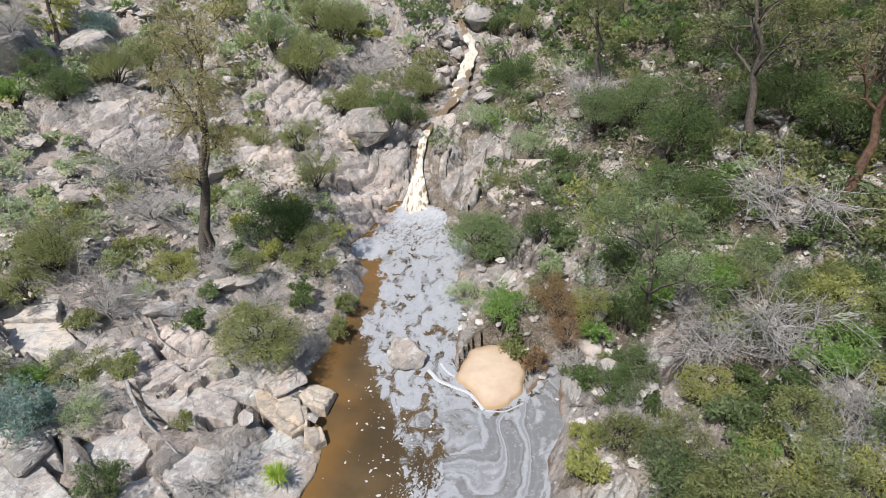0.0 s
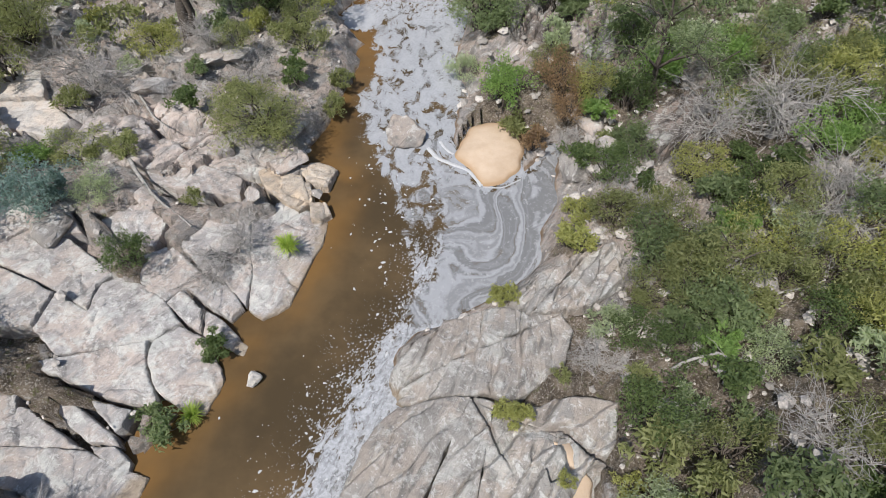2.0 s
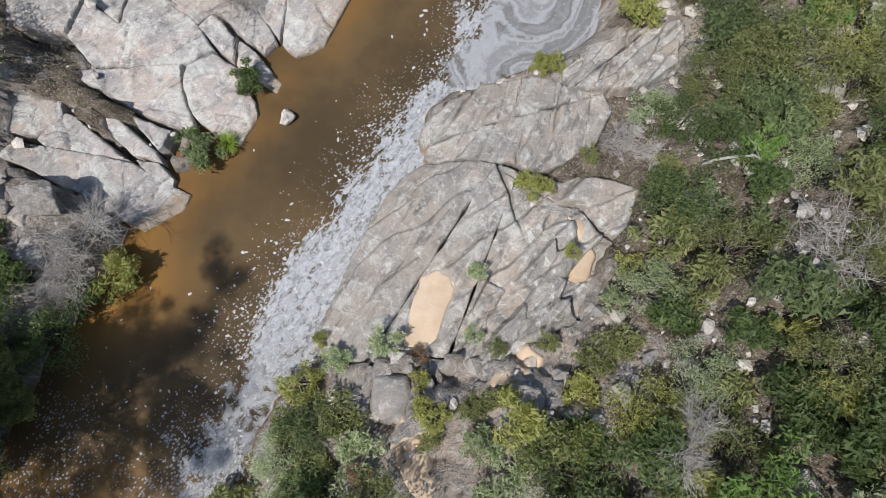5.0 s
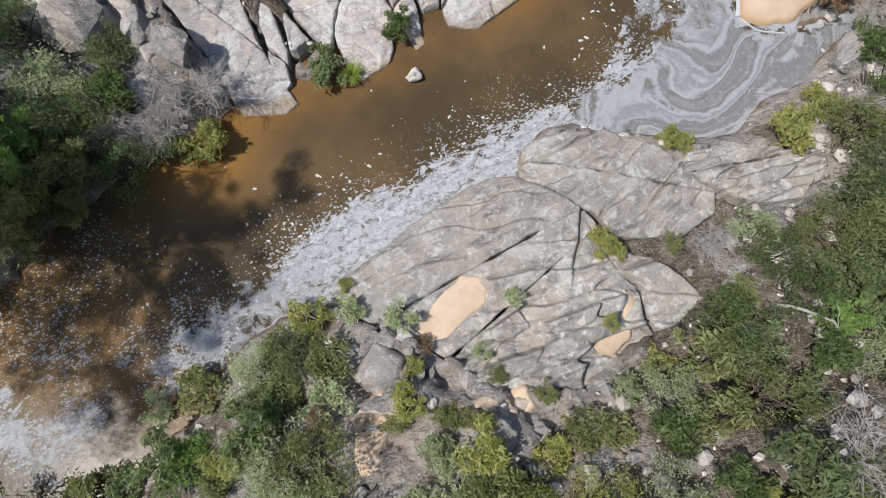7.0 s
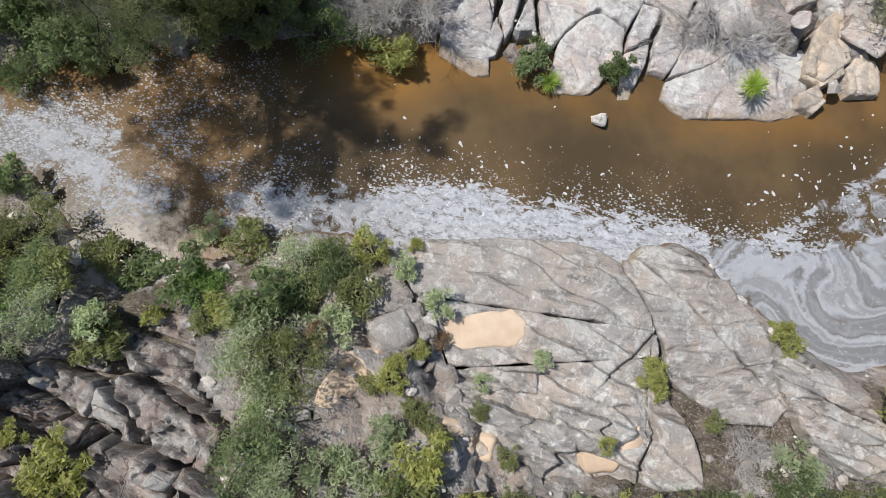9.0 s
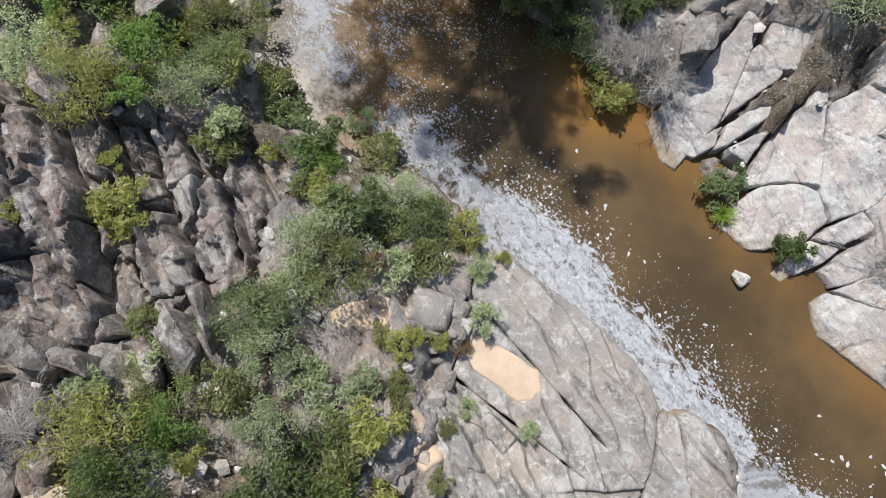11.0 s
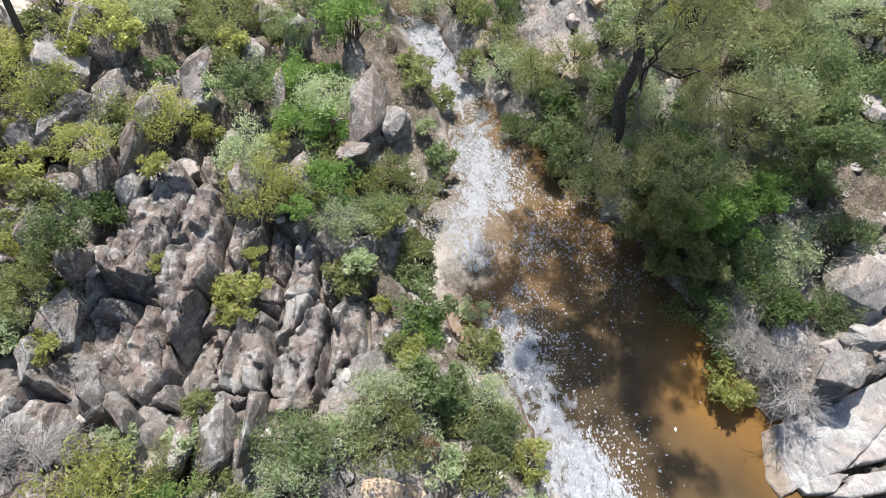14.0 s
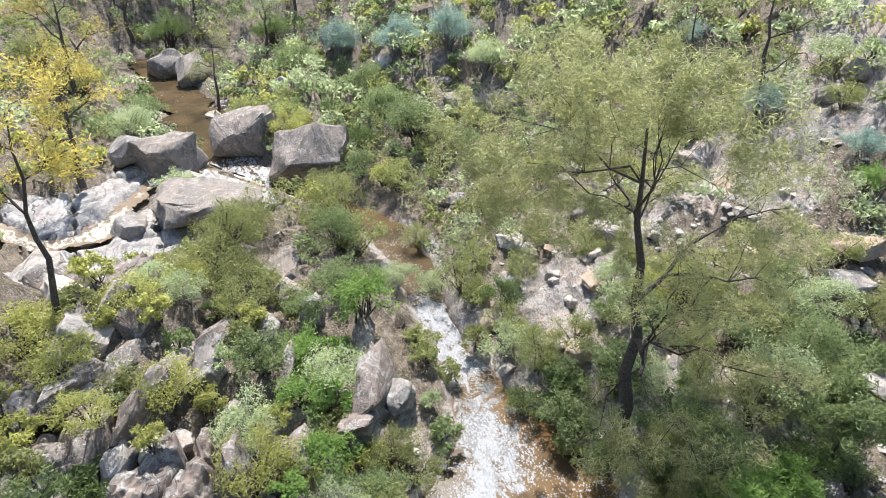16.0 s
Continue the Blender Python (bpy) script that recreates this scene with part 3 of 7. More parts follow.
SHRUBS += [(6.80, 3.22, 1.85, 'o'),
    (4.20, 0.85, 1.31, 'o'),
    (6.04, 2.18, 1.66, 'd'),
    (6.49, 0.78, 1.92, 'p'),
    (7.24, 0.22, 1.44, 'o'),
    (6.08, -0.18, 1.42, 'y'),
    (8.48, 1.99, 1.49, 'y'),
    (9.11, 0.59, 1.64, 'y'),
    (8.94, 1.38, 2.12, 'o'),
    (10.5, 4.64, 1.99, 'o'),
    (7.29, -0.93, 2.02, 'o'),
    (5.11, -0.59, 2.19, 'y'),
    (3.86, -1.32, 1.61, 'y'),
    (5.43, -1.65, 1.74, 'g'),
    (8.69, 8.27, 1.77, 'g'),
    (11.0, 9.80, 1.91, 'o'),
    (11.5, 8.18, 2.22, 'd'),
    (7.98, 7.42, 1.34, 'b'),
    (10.3, 6.17, 1.89, 'o'),
    (5.93, 6.79, 1.10, 'o')]
SHRUBS += [(6.65, 5.36, 1.43, 'p'),
    (7.49, 1.93, 1.49, 'd'),
    (8.14, 0.75, 1.78, 'd'),
    (6.36, -1.83, 1.56, 'y'),
    (8.48, -0.18, 1.77, 'd'),
    (10.1, 2.47, 1.54, 'd'),
    (9.61, 0.07, 1.47, 'd'),
    (9.97, 12.1, 1.78, 'b'),
    (7.41, 12.3, 1.30, 'o'),
    (4.83, 1.30, 1.15, 'o'),
    (11.8, 6.75, 1.78, 'p'),
    (9.86, 3.24, 1.39, 'd'),
    (4.96, 3.59, 1.03, 'y'),
    (3.22, 3.67, 0.60, 'y'),
    (3.50, 6.93, 0.72, 'o'),
    (-7.47, -10.9, 2.74, 'o'),
    (-5.74, -10.6, 2.22, 'g'),
    (-6.22, -9.04, 1.85, 'o'),
    (-3.50, -9.25, 1.90, 'o'),
    (-4.65, -6.55, 1.85, 'g')]
SHRUBS += [(-5.54, -4.70, 1.70, 'o'),
    (-3.06, -4.21, 1.88, 'g'),
    (-1.72, -4.83, 2.83, 'p'),
    (-0.57, -4.68, 1.67, 'p'),
    (0.63, -5.14, 2.31, 'g'),
    (-3.15, -3.23, 1.37, 'o'),
    (-4.43, -2.35, 1.25, 'o'),
    (1.66, -4.61, 2.14, 'p'),
    (1.16, -0.89, 0.90, 'o'),
    (-3.88, -7.86, 0.94, 'y'),
    (-3.52, -11.6, 1.12, 'b'),
    (-0.15, -10.5, 1.89, 'y'),
    (1.66, 5.86, 0.97, 'y'),
    (2.29, 5.74, 0.62, 'y'),
    (2.05, 10.2, 1.11, 'y'),
    (-0.53, -1.18, 0.74, 'y'),
    (-5.43, -8.17, 1.60, 'g'),
    (-1.78, -3.22, 0.85, 'r'),
    (-3.33, -6.25, 1.08, 'o'),
    (-3.03, -0.19, 1.03, 'p')]
SHRUBS += [(-6.16, -5.95, 0.98, 'p'),
    (-12.0, -0.91, 2.51, 'd'),
    (-11.3, 0.44, 1.46, 'd'),
    (-12.7, -2.80, 2.54, 'd'),
    (-13.0, -4.26, 1.76, 'd'),
    (-13.4, -6.80, 2.50, 'd'),
    (-13.7, -8.97, 2.81, 'g'),
    (-13.1, -10.7, 2.17, 'd'),
    (-12.9, -8.23, 1.39, 'o'),
    (-14.6, -10.3, 2.19, 'g'),
    (-14.4, 1.99, 1.95, 'g'),
    (-13.3, 1.09, 1.48, 'd'),
    (-16.7, 0.79, 2.08, 'g'),
    (-13.7, -3.12, 1.94, 'd'),
    (2.46, -13.7, 2.23, 'g'),
    (4.13, -12.9, 1.97, 'o'),
    (4.45, -11.5, 1.15, 'y'),
    (0.35, -11.2, 1.74, 'y'),
    (0.95, -12.7, 0.82, 'y'),
    (-4.20, -6.12, 1.98, 'b')]
SHRUBS += [(-3.13, -3.69, 1.29, 'g'),
    (4.20, -5.85, 2.14, 'b'),
    (3.01, -4.91, 1.65, 'o'),
    (5.65, -6.36, 1.56, 'u'),
    (3.22, -3.56, 1.94, 'p'),
    (5.89, -4.58, 1.75, 'g'),
    (4.02, -1.88, 2.99, 'd'),
    (7.28, -3.84, 0.87, 'y'),
    (2.11, -7.67, 1.24, 'o'),
    (5.62, -8.75, 2.43, 'x'),
    (-1.52, -11.7, 1.00, 'y'),
    (-11.6, 1.30, 2.02, 'x'),
    (5.99, -2.18, 1.42, 'o'),
    (3.80, -0.02, 1.45, 'y'),
    (3.20, -14.1, 1.44, 'o'),
    (1.36, -14.9, 1.90, 'd'),
    (2.66, -15.6, 1.71, 'o'),
    (1.67, -3.48, 1.47, 'p'),
    (4.69, -4.83, 0.99, 'y'),
    (5.25, -1.10, 1.74, 'd')]
SHRUBS += [(-10.0, -17.8, 3.08, 'b'),
    (-10.3, -20.5, 2.50, 'g'),
    (-13.9, -21.0, 2.41, 'p'),
    (-5.12, -17.5, 2.62, 'g'),
    (-7.03, -15.4, 2.76, 'p'),
    (-5.90, -13.4, 1.84, 'o'),
    (-7.08, -11.7, 2.33, 'o'),
    (-2.93, -13.0, 2.87, 'y'),
    (-5.79, -10.0, 1.81, 'o'),
    (-6.38, -24.9, 4.41, 'o'),
    (-6.70, -22.6, 3.08, 'o'),
    (0.97, -19.5, 2.61, 'y'),
    (-0.76, -18.2, 2.77, 'o'),
    (3.68, -14.8, 2.28, 'y'),
    (0.64, -16.7, 2.00, 'y'),
    (2.39, -17.2, 1.78, 'y'),
    (-0.57, -15.5, 1.32, 'y'),
    (0.84, -22.6, 2.08, 'y'),
    (-0.55, -22.7, 1.57, 'o'),
    (-11.3, -15.0, 1.51, 'o')]
SHRUBS += [(-9.95, -13.0, 1.16, 'p'),
    (-5.15, -19.7, 1.53, 'o'),
    (-4.10, -9.34, 1.55, 'p'),
    (4.54, -13.4, 1.61, 'o'),
    (3.65, -13.3, 1.41, 'o'),
    (-14.1, -24.8, 3.28, 'o'),
    (-13.3, -28.1, 3.14, 'o'),
    (-9.31, -30.2, 4.20, 'o'),
    (-15.7, -31.2, 4.24, 'o'),
    (-8.31, -38.3, 3.15, 'p'),
    (-19.1, -42.3, 3.65, 'y'),
    (-25.7, -34.2, 5.50, 'g'),
    (-22.5, -37.5, 3.70, 'd'),
    (-26.4, -39.8, 4.47, 'g'),
    (-25.4, -49.8, 4.02, 'p'),
    (-9.63, -55.7, 4.08, 'p'),
    (-11.7, -56.7, 3.58, 'g'),
    (-7.64, -64.1, 5.50, 'o'),
    (-18.0, -48.7, 4.31, 'o'),
    (-31.5, -55.5, 5.50, 'u')]
SHRUBS += [(-33.5, -47.8, 5.50, 'u'),
    (-36.0, -42.2, 5.05, 'u'),
    (-36.0, -37.6, 4.24, 'p'),
    (-29.5, -47.0, 5.12, 'g'),
    (-33.1, -33.0, 4.35, 'x'),
    (-25.3, -30.9, 3.83, 'o'),
    (-20.7, -31.8, 2.88, 'y'),
    (-35.9, -13.5, 3.16, 'u'),
    (-33.8, -7.32, 2.52, 'u'),
    (-42.6, -22.6, 2.92, 'u'),
    (-40.5, -12.4, 3.00, 'p'),
    (-31.6, -6.21, 2.04, 'b'),
    (-16.8, -2.29, 2.54, 'd'),
    (-18.5, -1.26, 2.42, 'g'),
    (-15.7, -3.21, 2.04, 'd'),
    (-15.0, -5.73, 2.51, 'd'),
    (-16.2, -4.91, 1.86, 'd'),
    (-19.8, -2.52, 2.27, 'o'),
    (-26.6, -5.35, 2.70, 'o'),
    (-23.9, -6.32, 2.54, 'g')]
SHRUBS += [(-20.3, -6.22, 2.59, 'g'),
    (-24.7, -3.24, 2.29, 'o'),
    (-19.2, -7.15, 2.05, 'o'),
    (-13.5, -8.45, 1.40, 'd'),
    (-15.6, -12.4, 2.05, 'o'),
    (-14.4, -9.81, 1.69, 'd'),
    (-15.7, -14.3, 2.40, 'o'),
    (-40.3, -10.3, 2.11, 'g'),
    (-37.1, -9.82, 2.35, 'o'),
    (-29.1, -66.9, 5.16, 'd'),
    (-21.3, -79.6, 5.50, 'd'),
    (-5.70, -70.2, 5.50, 'o'),
    (-27.2, -57.9, 4.60, 'g'),
    (-31.2, -33.7, 2.88, 'g'),
    (-13.3, -25.5, 3.61, 'g'),
    (-17.0, -34.0, 3.75, 'o'),
    (-20.1, -33.8, 2.97, 'g'),
    (-7.47, -26.9, 4.10, 'o'),
    (-15.4, -19.9, 2.43, 'p'),
    (-12.0, -16.1, 1.83, 'o')]
SHRUBS += [(-17.9, -24.2, 2.42, 'o'),
    (-11.8, -14.2, 1.52, 'o'),
    (-20.7, -30.3, 3.20, 'o'),
    (-26.6, -29.9, 2.98, 'g'),
    (-3.00, -23.7, 2.47, 'p'),
    (-9.31, -52.5, 4.41, 'p'),
    (-9.37, -11.6, 1.57, 'g'),
    (-14.2, -14.6, 1.59, 'o')]
SLABS = [
    [(-15.23, 13.57), (-13.95, 13.63), (-13.72, 12.54), (-15.02, 12.45)],
    [(-15.78, 12.48), (-15.26, 12.24), (-13.76, 12.27), (-12.33, 11.28), (-11.56, 10.72), (-11.90, 10.19), (-12.02, 9.40), (-13.10, 9.94), (-14.97, 10.75), (-15.71, 11.04)],
    [(-15.67, 10.84), (-14.94, 10.62), (-13.12, 9.81), (-13.37, 8.58), (-14.06, 8.39), (-15.18, 8.48)],
    [(-12.97, 9.86), (-11.90, 9.32), (-11.81, 10.32), (-11.22, 10.72), (-10.13, 10.22), (-9.40, 9.61), (-8.88, 9.00), (-9.58, 8.42), (-10.82, 8.07), (-12.29, 7.70), (-13.30, 8.56)],]
SLABS += [
    [(-10.70, 11.53), (-9.78, 11.95), (-8.64, 11.00), (-8.03, 10.59), (-9.13, 10.34), (-9.58, 9.77), (-10.85, 10.72)],
    [(-7.94, 10.59), (-7.62, 10.48), (-6.98, 9.73), (-7.39, 9.33), (-8.04, 9.63), (-8.92, 10.29)],
    [(-9.47, 9.71), (-9.02, 10.19), (-8.33, 9.58), (-8.18, 8.73), (-8.75, 9.05)],
    [(-8.21, 9.56), (-7.55, 9.19), (-6.61, 8.43), (-6.75, 8.02), (-8.06, 8.63)],]
SLABS += [
    [(-7.39, 13.52), (-6.28, 14.35), (-4.59, 13.78), (-4.60, 12.96), (-5.03, 11.50), (-5.49, 9.94), (-6.32, 9.38), (-6.86, 9.73), (-6.85, 10.86)],
    [(-8.91, 13.40), (-7.45, 13.52), (-6.90, 10.93), (-6.96, 9.83), (-7.69, 10.59), (-8.55, 11.05), (-9.68, 12.03)],
    [(-9.59, 8.37), (-8.84, 8.85), (-8.03, 8.48), (-7.38, 7.56), (-7.21, 7.18), (-7.53, 6.07), (-8.31, 6.20), (-9.10, 6.75), (-9.55, 7.57)],
    [(-12.91, 7.35), (-10.93, 8.02), (-9.79, 8.32), (-9.58, 7.45), (-9.12, 6.52), (-8.97, 6.18), (-10.58, 6.44), (-12.07, 7.00)],]
SLABS += [
    [(-14.74, 6.34), (-13.03, 6.35), (-12.89, 5.86), (-13.44, 5.18), (-14.48, 5.10)],
    [(-12.85, 6.06), (-12.53, 5.95), (-11.01, 5.06), (-10.67, 4.91), (-13.18, 4.92), (-13.47, 5.09)],
    [(-12.06, 6.20), (-11.29, 6.19), (-10.01, 5.39), (-9.69, 4.99), (-10.65, 5.08)],
    [(-11.06, 6.40), (-9.62, 6.05), (-9.71, 5.52), (-9.88, 5.39)],]
SLABS += [
    [(-14.64, 4.76), (-13.95, 4.85), (-12.18, 4.90), (-10.57, 4.82), (-9.20, 4.32), (-8.78, 4.18), (-8.90, 3.69), (-9.96, 2.82), (-11.02, 3.21), (-12.15, 3.70), (-13.83, 4.21), (-14.56, 4.34)],
    [(-10.49, 4.97), (-9.85, 4.97), (-9.27, 4.60), (-9.28, 4.20), (-10.30, 4.75)],
    [(-7.39, 15.59), (-6.77, 15.99), (-5.76, 15.58), (-5.31, 14.46), (-5.72, 13.94), (-6.97, 14.67)],
    [(-5.94, 16.17), (-5.18, 16.56), (-4.47, 16.22), (-4.70, 15.22), (-5.54, 15.41)],]
SLABS += [
    [(-5.21, 14.16), (-4.70, 14.32), (-4.41, 13.86), (-4.76, 13.47), (-5.12, 13.53)],
    [(-6.07, 15.14), (-5.38, 15.29), (-5.16, 14.39), (-5.63, 13.82), (-6.06, 14.39)],
    [(-18.05, 13.91), (-15.86, 13.89), (-14.85, 13.61), (-14.38, 12.53), (-15.55, 11.54), (-17.18, 11.55)],
    [(-20.37, 20.25), (-19.58, 21.51), (-17.59, 20.85), (-16.84, 19.05), (-19.22, 18.88)],]
SLABS += [
    [(-18.85, 18.70), (-16.49, 18.86), (-15.08, 17.61), (-15.70, 16.63), (-17.72, 17.29)],
    [(-14.88, 12.82), (-14.58, 13.30), (-13.70, 13.17), (-12.98, 12.24), (-13.80, 12.03)],
    [(-12.80, 13.21), (-11.54, 13.95), (-10.28, 12.96), (-10.46, 11.83), (-11.91, 12.28)],
    [(-11.99, 15.88), (-9.98, 15.87), (-8.02, 15.28), (-7.89, 14.18), (-9.62, 14.33), (-11.27, 14.74)],]
SLABS += [
    [(-10.81, 17.46), (-8.21, 17.44), (-7.08, 15.85), (-8.50, 15.42), (-10.10, 16.17)],]
OUTCROP_NORTH = [(-1.86, 7.24), (-1.55, 7.95), (-0.90, 8.67), (-0.01, 9.22), (1.80, 9.75), (2.69, 9.37), (3.91, 9.29), (4.23, 8.65), (3.81, 7.45), (2.24, 6.30), (1.17, 6.51), (-0.01, 6.48), (-1.20, 6.37), (-1.69, 6.66)]
SOUTH_BODY = [(-1.56, 6.25), (0.24, 6.43), (1.06, 6.31), (2.2, 5.9), (3.45, 6.34), (4.41, 6.37), (5.26, 6.19), (5.04, 5.06), (4.65, 4.56), (4.25, 3.69), (3.64, 1.85), (2.79, 1.21), (1.47, 0.27), (0.04, 0.28), (-1.45, 0.05), (-2.26, -0.19), (-3.08, -0.26), (-3.94, -0.10), (-4.02, 0.3), (-3.78, 1.11), (-3.23, 3.14), (-2.60, 4.94), (-2.18, 5.68)]
LEDGES = [(1.25, 4.93), (2.38, 5.37), (3.66, 5.01), (4.65, 4.56), (4.25, 3.69), (3.64, 1.85), (2.79, 1.21), (1.47, 0.27), (0.04, 0.28), (0.20, 1.70), (0.71, 2.68), (1.56, 3.70)]
SPLIT_BLOCK = [(3.45, 6.34), (4.41, 6.37), (5.26, 6.19), (5.04, 5.06), (4.75, 4.36), (4.12, 4.53), (3.48, 5.34), (2.71, 5.34)]
SQUARE_BLOCK = [(-1.96, -0.46), (-0.96, -0.34), (-0.73, -0.95), (-0.79, -1.72), (-1.38, -1.84), (-1.97, -1.81)]
CHOCK = [(-1.58, 0.28), (-1.09, 0.28), (-1.06, -0.12), (-1.51, -0.12)]
TORN_LEDGES = [(2.60, 9.99), (3.30, 10.94), (5.26, 11.80), (6.24, 12.02), (6.11, 10.08), (4.71, 9.36), (3.78, 9.26), (2.67, 9.26)]
BLEACHED = [(2.64, -30.3), (0.65, -34.6), (1.5, -41.2), (-0.5, -42.6), (-3.4, -42.3), (-7.1, -45.5), (-10.3, -42.7), (-12.7, -39.0), (-13.8, -34.0), (-11.9, -32.4), (-6.6, -30.8), (-4.1, -31.4), (-2.8, -28.8), (-1.3, -27.0), (1.7, -26.9)]
SAND_LONG = [(-0.59, 2.78), (-0.18, 2.66), (0.0, 2.3), (-0.24, 1.37), (-0.32, 0.77), (-0.62, 0.42), (-1.24, 0.44), (-1.28, 0.92), (-1.18, 1.68), (-1.02, 2.46)]
SAND_CREST = [(3.10, 4.95), (3.61, 4.95), (3.78, 4.33), (4.01, 3.82), (3.80, 3.14), (3.34, 3.06), (3.29, 3.65), (3.48, 4.16), (3.33, 4.51)]
SAND_LOW = [(-0.39, -3.55), (-1.27, -2.34), (-0.89, -1.59), (-0.30, -1.83), (-0.12, -2.62), (0.27, -3.05), (-0.01, -3.64)]
SAND_LOW2 = [(1.29, -0.36), (1.49, 0.06), (2.00, 0.23), (2.28, 0.95), (2.79, 0.63), (2.47, -0.22)]
SAND_BAR = [(0.59, 18.63), (1.08, 19.67), (2.15, 20.12), (3.43, 19.73), (3.63, 18.26), (3.35, 16.62), (2.65, 15.95), (1.61, 15.78), (1.09, 16.79), (0.27, 17.67)]
STONES = [(-1.86, 19.0, 2.01, 'pool'),
    (-6.40, 7.45, 0.65, 'pale'),
    (-12.9, -5.66, 0.68, 'g'),
    (-4.78, -11.1, 1.73, 'g'),
    (6.89, -6.33, 2.26, 'tan'),
    (-4.70, -11.3, 1.23, 'g'),
    (-13.0, 1.67, 1.27, 'g'),
    (-12.6, 3.17, 1.58, 'g'),
    (-8.74, -13.4, 1.72, 'g'),
    (-4.96, -11.7, 1.14, 'g'),
    (-9.66, -25.3, 2.36, 'g'),
    (-8.68, -22.4, 1.73, 'g'),
    (-0.04, -21.2, 2.50, 'g'),
    (0.96, -18.4, 1.86, 'g'),
    (-3.31, -18.4, 1.69, 'g'),
    (-1.45, -16.0, 1.12, 'g'),
    (2.04, -16.7, 1.33, 'g'),
    (-9.43, -43.9, 5.66, 'dark'),
    (-16.5, -45.1, 7.53, 'dark'),
    (-18.6, -38.5, 7.70, 'dark')]
STONES += [(-8.76, -34.0, 6.48, 'low'),
    (-18.9, -73.5, 6.17, 'dark'),
    (-19.6, -68.0, 5.05, 'dark'),
    (-7.35, -45.5, 2.91, 'g'),
    (-16.8, -54.4, 2.37, 'tan'),
    (-32.3, -36.8, 4.31, 'dark'),
    (-25.1, -17.7, 2.04, 'g'),
    (-26.6, -8.67, 1.25, 'tan'),
    (-38.3, -10.9, 2.03, 'g'),
    (-39.5, -10.4, 2.07, 'g'),
    (-16.2, -10.7, 1.52, 'tan'),
    (-15.6, -15.3, 1.51, 'tan'),
    (0.52, -29.1, 3.45, 'g'),
    (-0.50, -27.6, 2.42, 'g'),
    (-4.66, -35.4, 3.47, 'g'),
    (-32.5, -57.2, 4.00, 'g'),
    (-32.1, -47.9, 2.36, 'g'),
    (-25.8, -4.51, 2.4, 'g'),
    (-19.3, -4.41, 1.51, 'tan'),
    (-15.2, -4.43, 1.14, 'g')]
STONES += [(-9.72, -25.4, 2.83, 'dark'),
    (-15.7, 1.93, 2.47, 'g'),
    (-14.1, 3.01, 1.31, 'g'),
    (-22.6, -4.16, 1.91, 'tan'),
    (-20.9, -4.59, 1.58, 'g'),
    (-17.7, -5.74, 1.47, 'tan'),
    (-23.5, -2.78, 1.68, 'g'),
    (-20.0, -2.69, 1.53, 'tan'),
    (-15.2, -5.73, 1.39, 'g'),
    (-16.3, -12.1, 1.04, 'tan'),
    (-5.43, -13.9, 1.33, 'g'),
    (-3.57, -16.5, 1.16, 'g'),
    (2.40, -16.6, 1.98, 'g'),
    (-2.87, -19.3, 1.23, 'g'),
    (-1.21, -26.5, 1.78, 'pale2'),
    (-0.10, -24.5, 1.66, 'pale2'),
    (-3.36, -26.6, 1.52, 'g'),
    (-8.66, -22.2, 2.14, 'dark'),
    (-5.36, 37.8, 3.65, 'g'),
    (-28.3, 39.1, 5.37, 'g')]
STONES += [(-25.3, 41.7, 4.44, 'g'),
    (5.27, 16.3, 1.45, 'g'),
    (6.33, 23.8, 1.75, 'g'),
    (-0.69, 40.8, 1.30, 'g'),
    (1.33, 45.9, 1.90, 'g'),
    (18.3, 28.3, 1.77, 'g'),
    (3.29, 54.6, 3.87, 'g'),
    (3.46, 26.2, 1.55, 'g'),
    (16.7, 18.3, 1.70, 'g'),
    (6.14, 39.0, 1.66, 'g'),
    (2.55, -1.37, 0.53, 'g'),
    (-14.3, 12.6, 1.49, 'g'),
    (8.99, 3.65, 0.79, 'g'),
    (9.79, 8.99, 0.93, 'g'),
    (8.50, -1.59, 1.42, 'g'),
    (8.81, 8.05, 0.80, 'g'),
    (8.21, 3.16, 0.86, 'g'),
    (6.39, 0.96, 0.66, 'g'),
    (2.08, -2.92, 0.74, 'g'),
    (2.64, -1.36, 0.66, 'g')]
STONES += [(6.66, -3.91, 1.11, 'g'),
    (7.33, -4.55, 1.27, 'g'),
    (7.91, -5.43, 1.29, 'g'),
    (5.57, -2.42, 0.65, 'g'),
    (3.30, 0.11, 0.82, 'g'),
    (1.98, -2.78, 0.83, 'g'),
    (2.36, -1.46, 0.66, 'g'),
    (2.46, 0.43, 0.57, 'tan')]
BANK_LEDGES = [
[(-7.17, 35.46), (-2.58, 37.54), (-2.39, 32.12), (-5.56, 29.38), (-6.85, 30.57)],
    [(-13.47, 35.36), (-8.85, 37.12), (-7.23, 35.36), (-7.44, 32.23), (-12.29, 32.04)],
    [(-22.55, 36.54), (-17.20, 37.55), (-15.25, 32.60), (-18.18, 30.71), (-22.51, 33.41)],
    [(-15.66, 17.93), (-11.77, 19.98), (-8.74, 17.42), (-10.17, 15.70), (-13.90, 15.77)],
    [(-13.10, 43.46), (-6.26, 42.54), (-7.38, 37.82), (-12.47, 38.09)]]
EAST_LEDGES = [
[(6.49, 26.08), (7.97, 24.67), (7.73, 20.42), (6.01, 21.66)],
    [(8.16, 18.62), (10.54, 20.06), (10.94, 17.18), (8.29, 15.95)],
    [(3.82, 29.80), (5.52, 27.77), (4.94, 23.73), (3.05, 24.78)]]
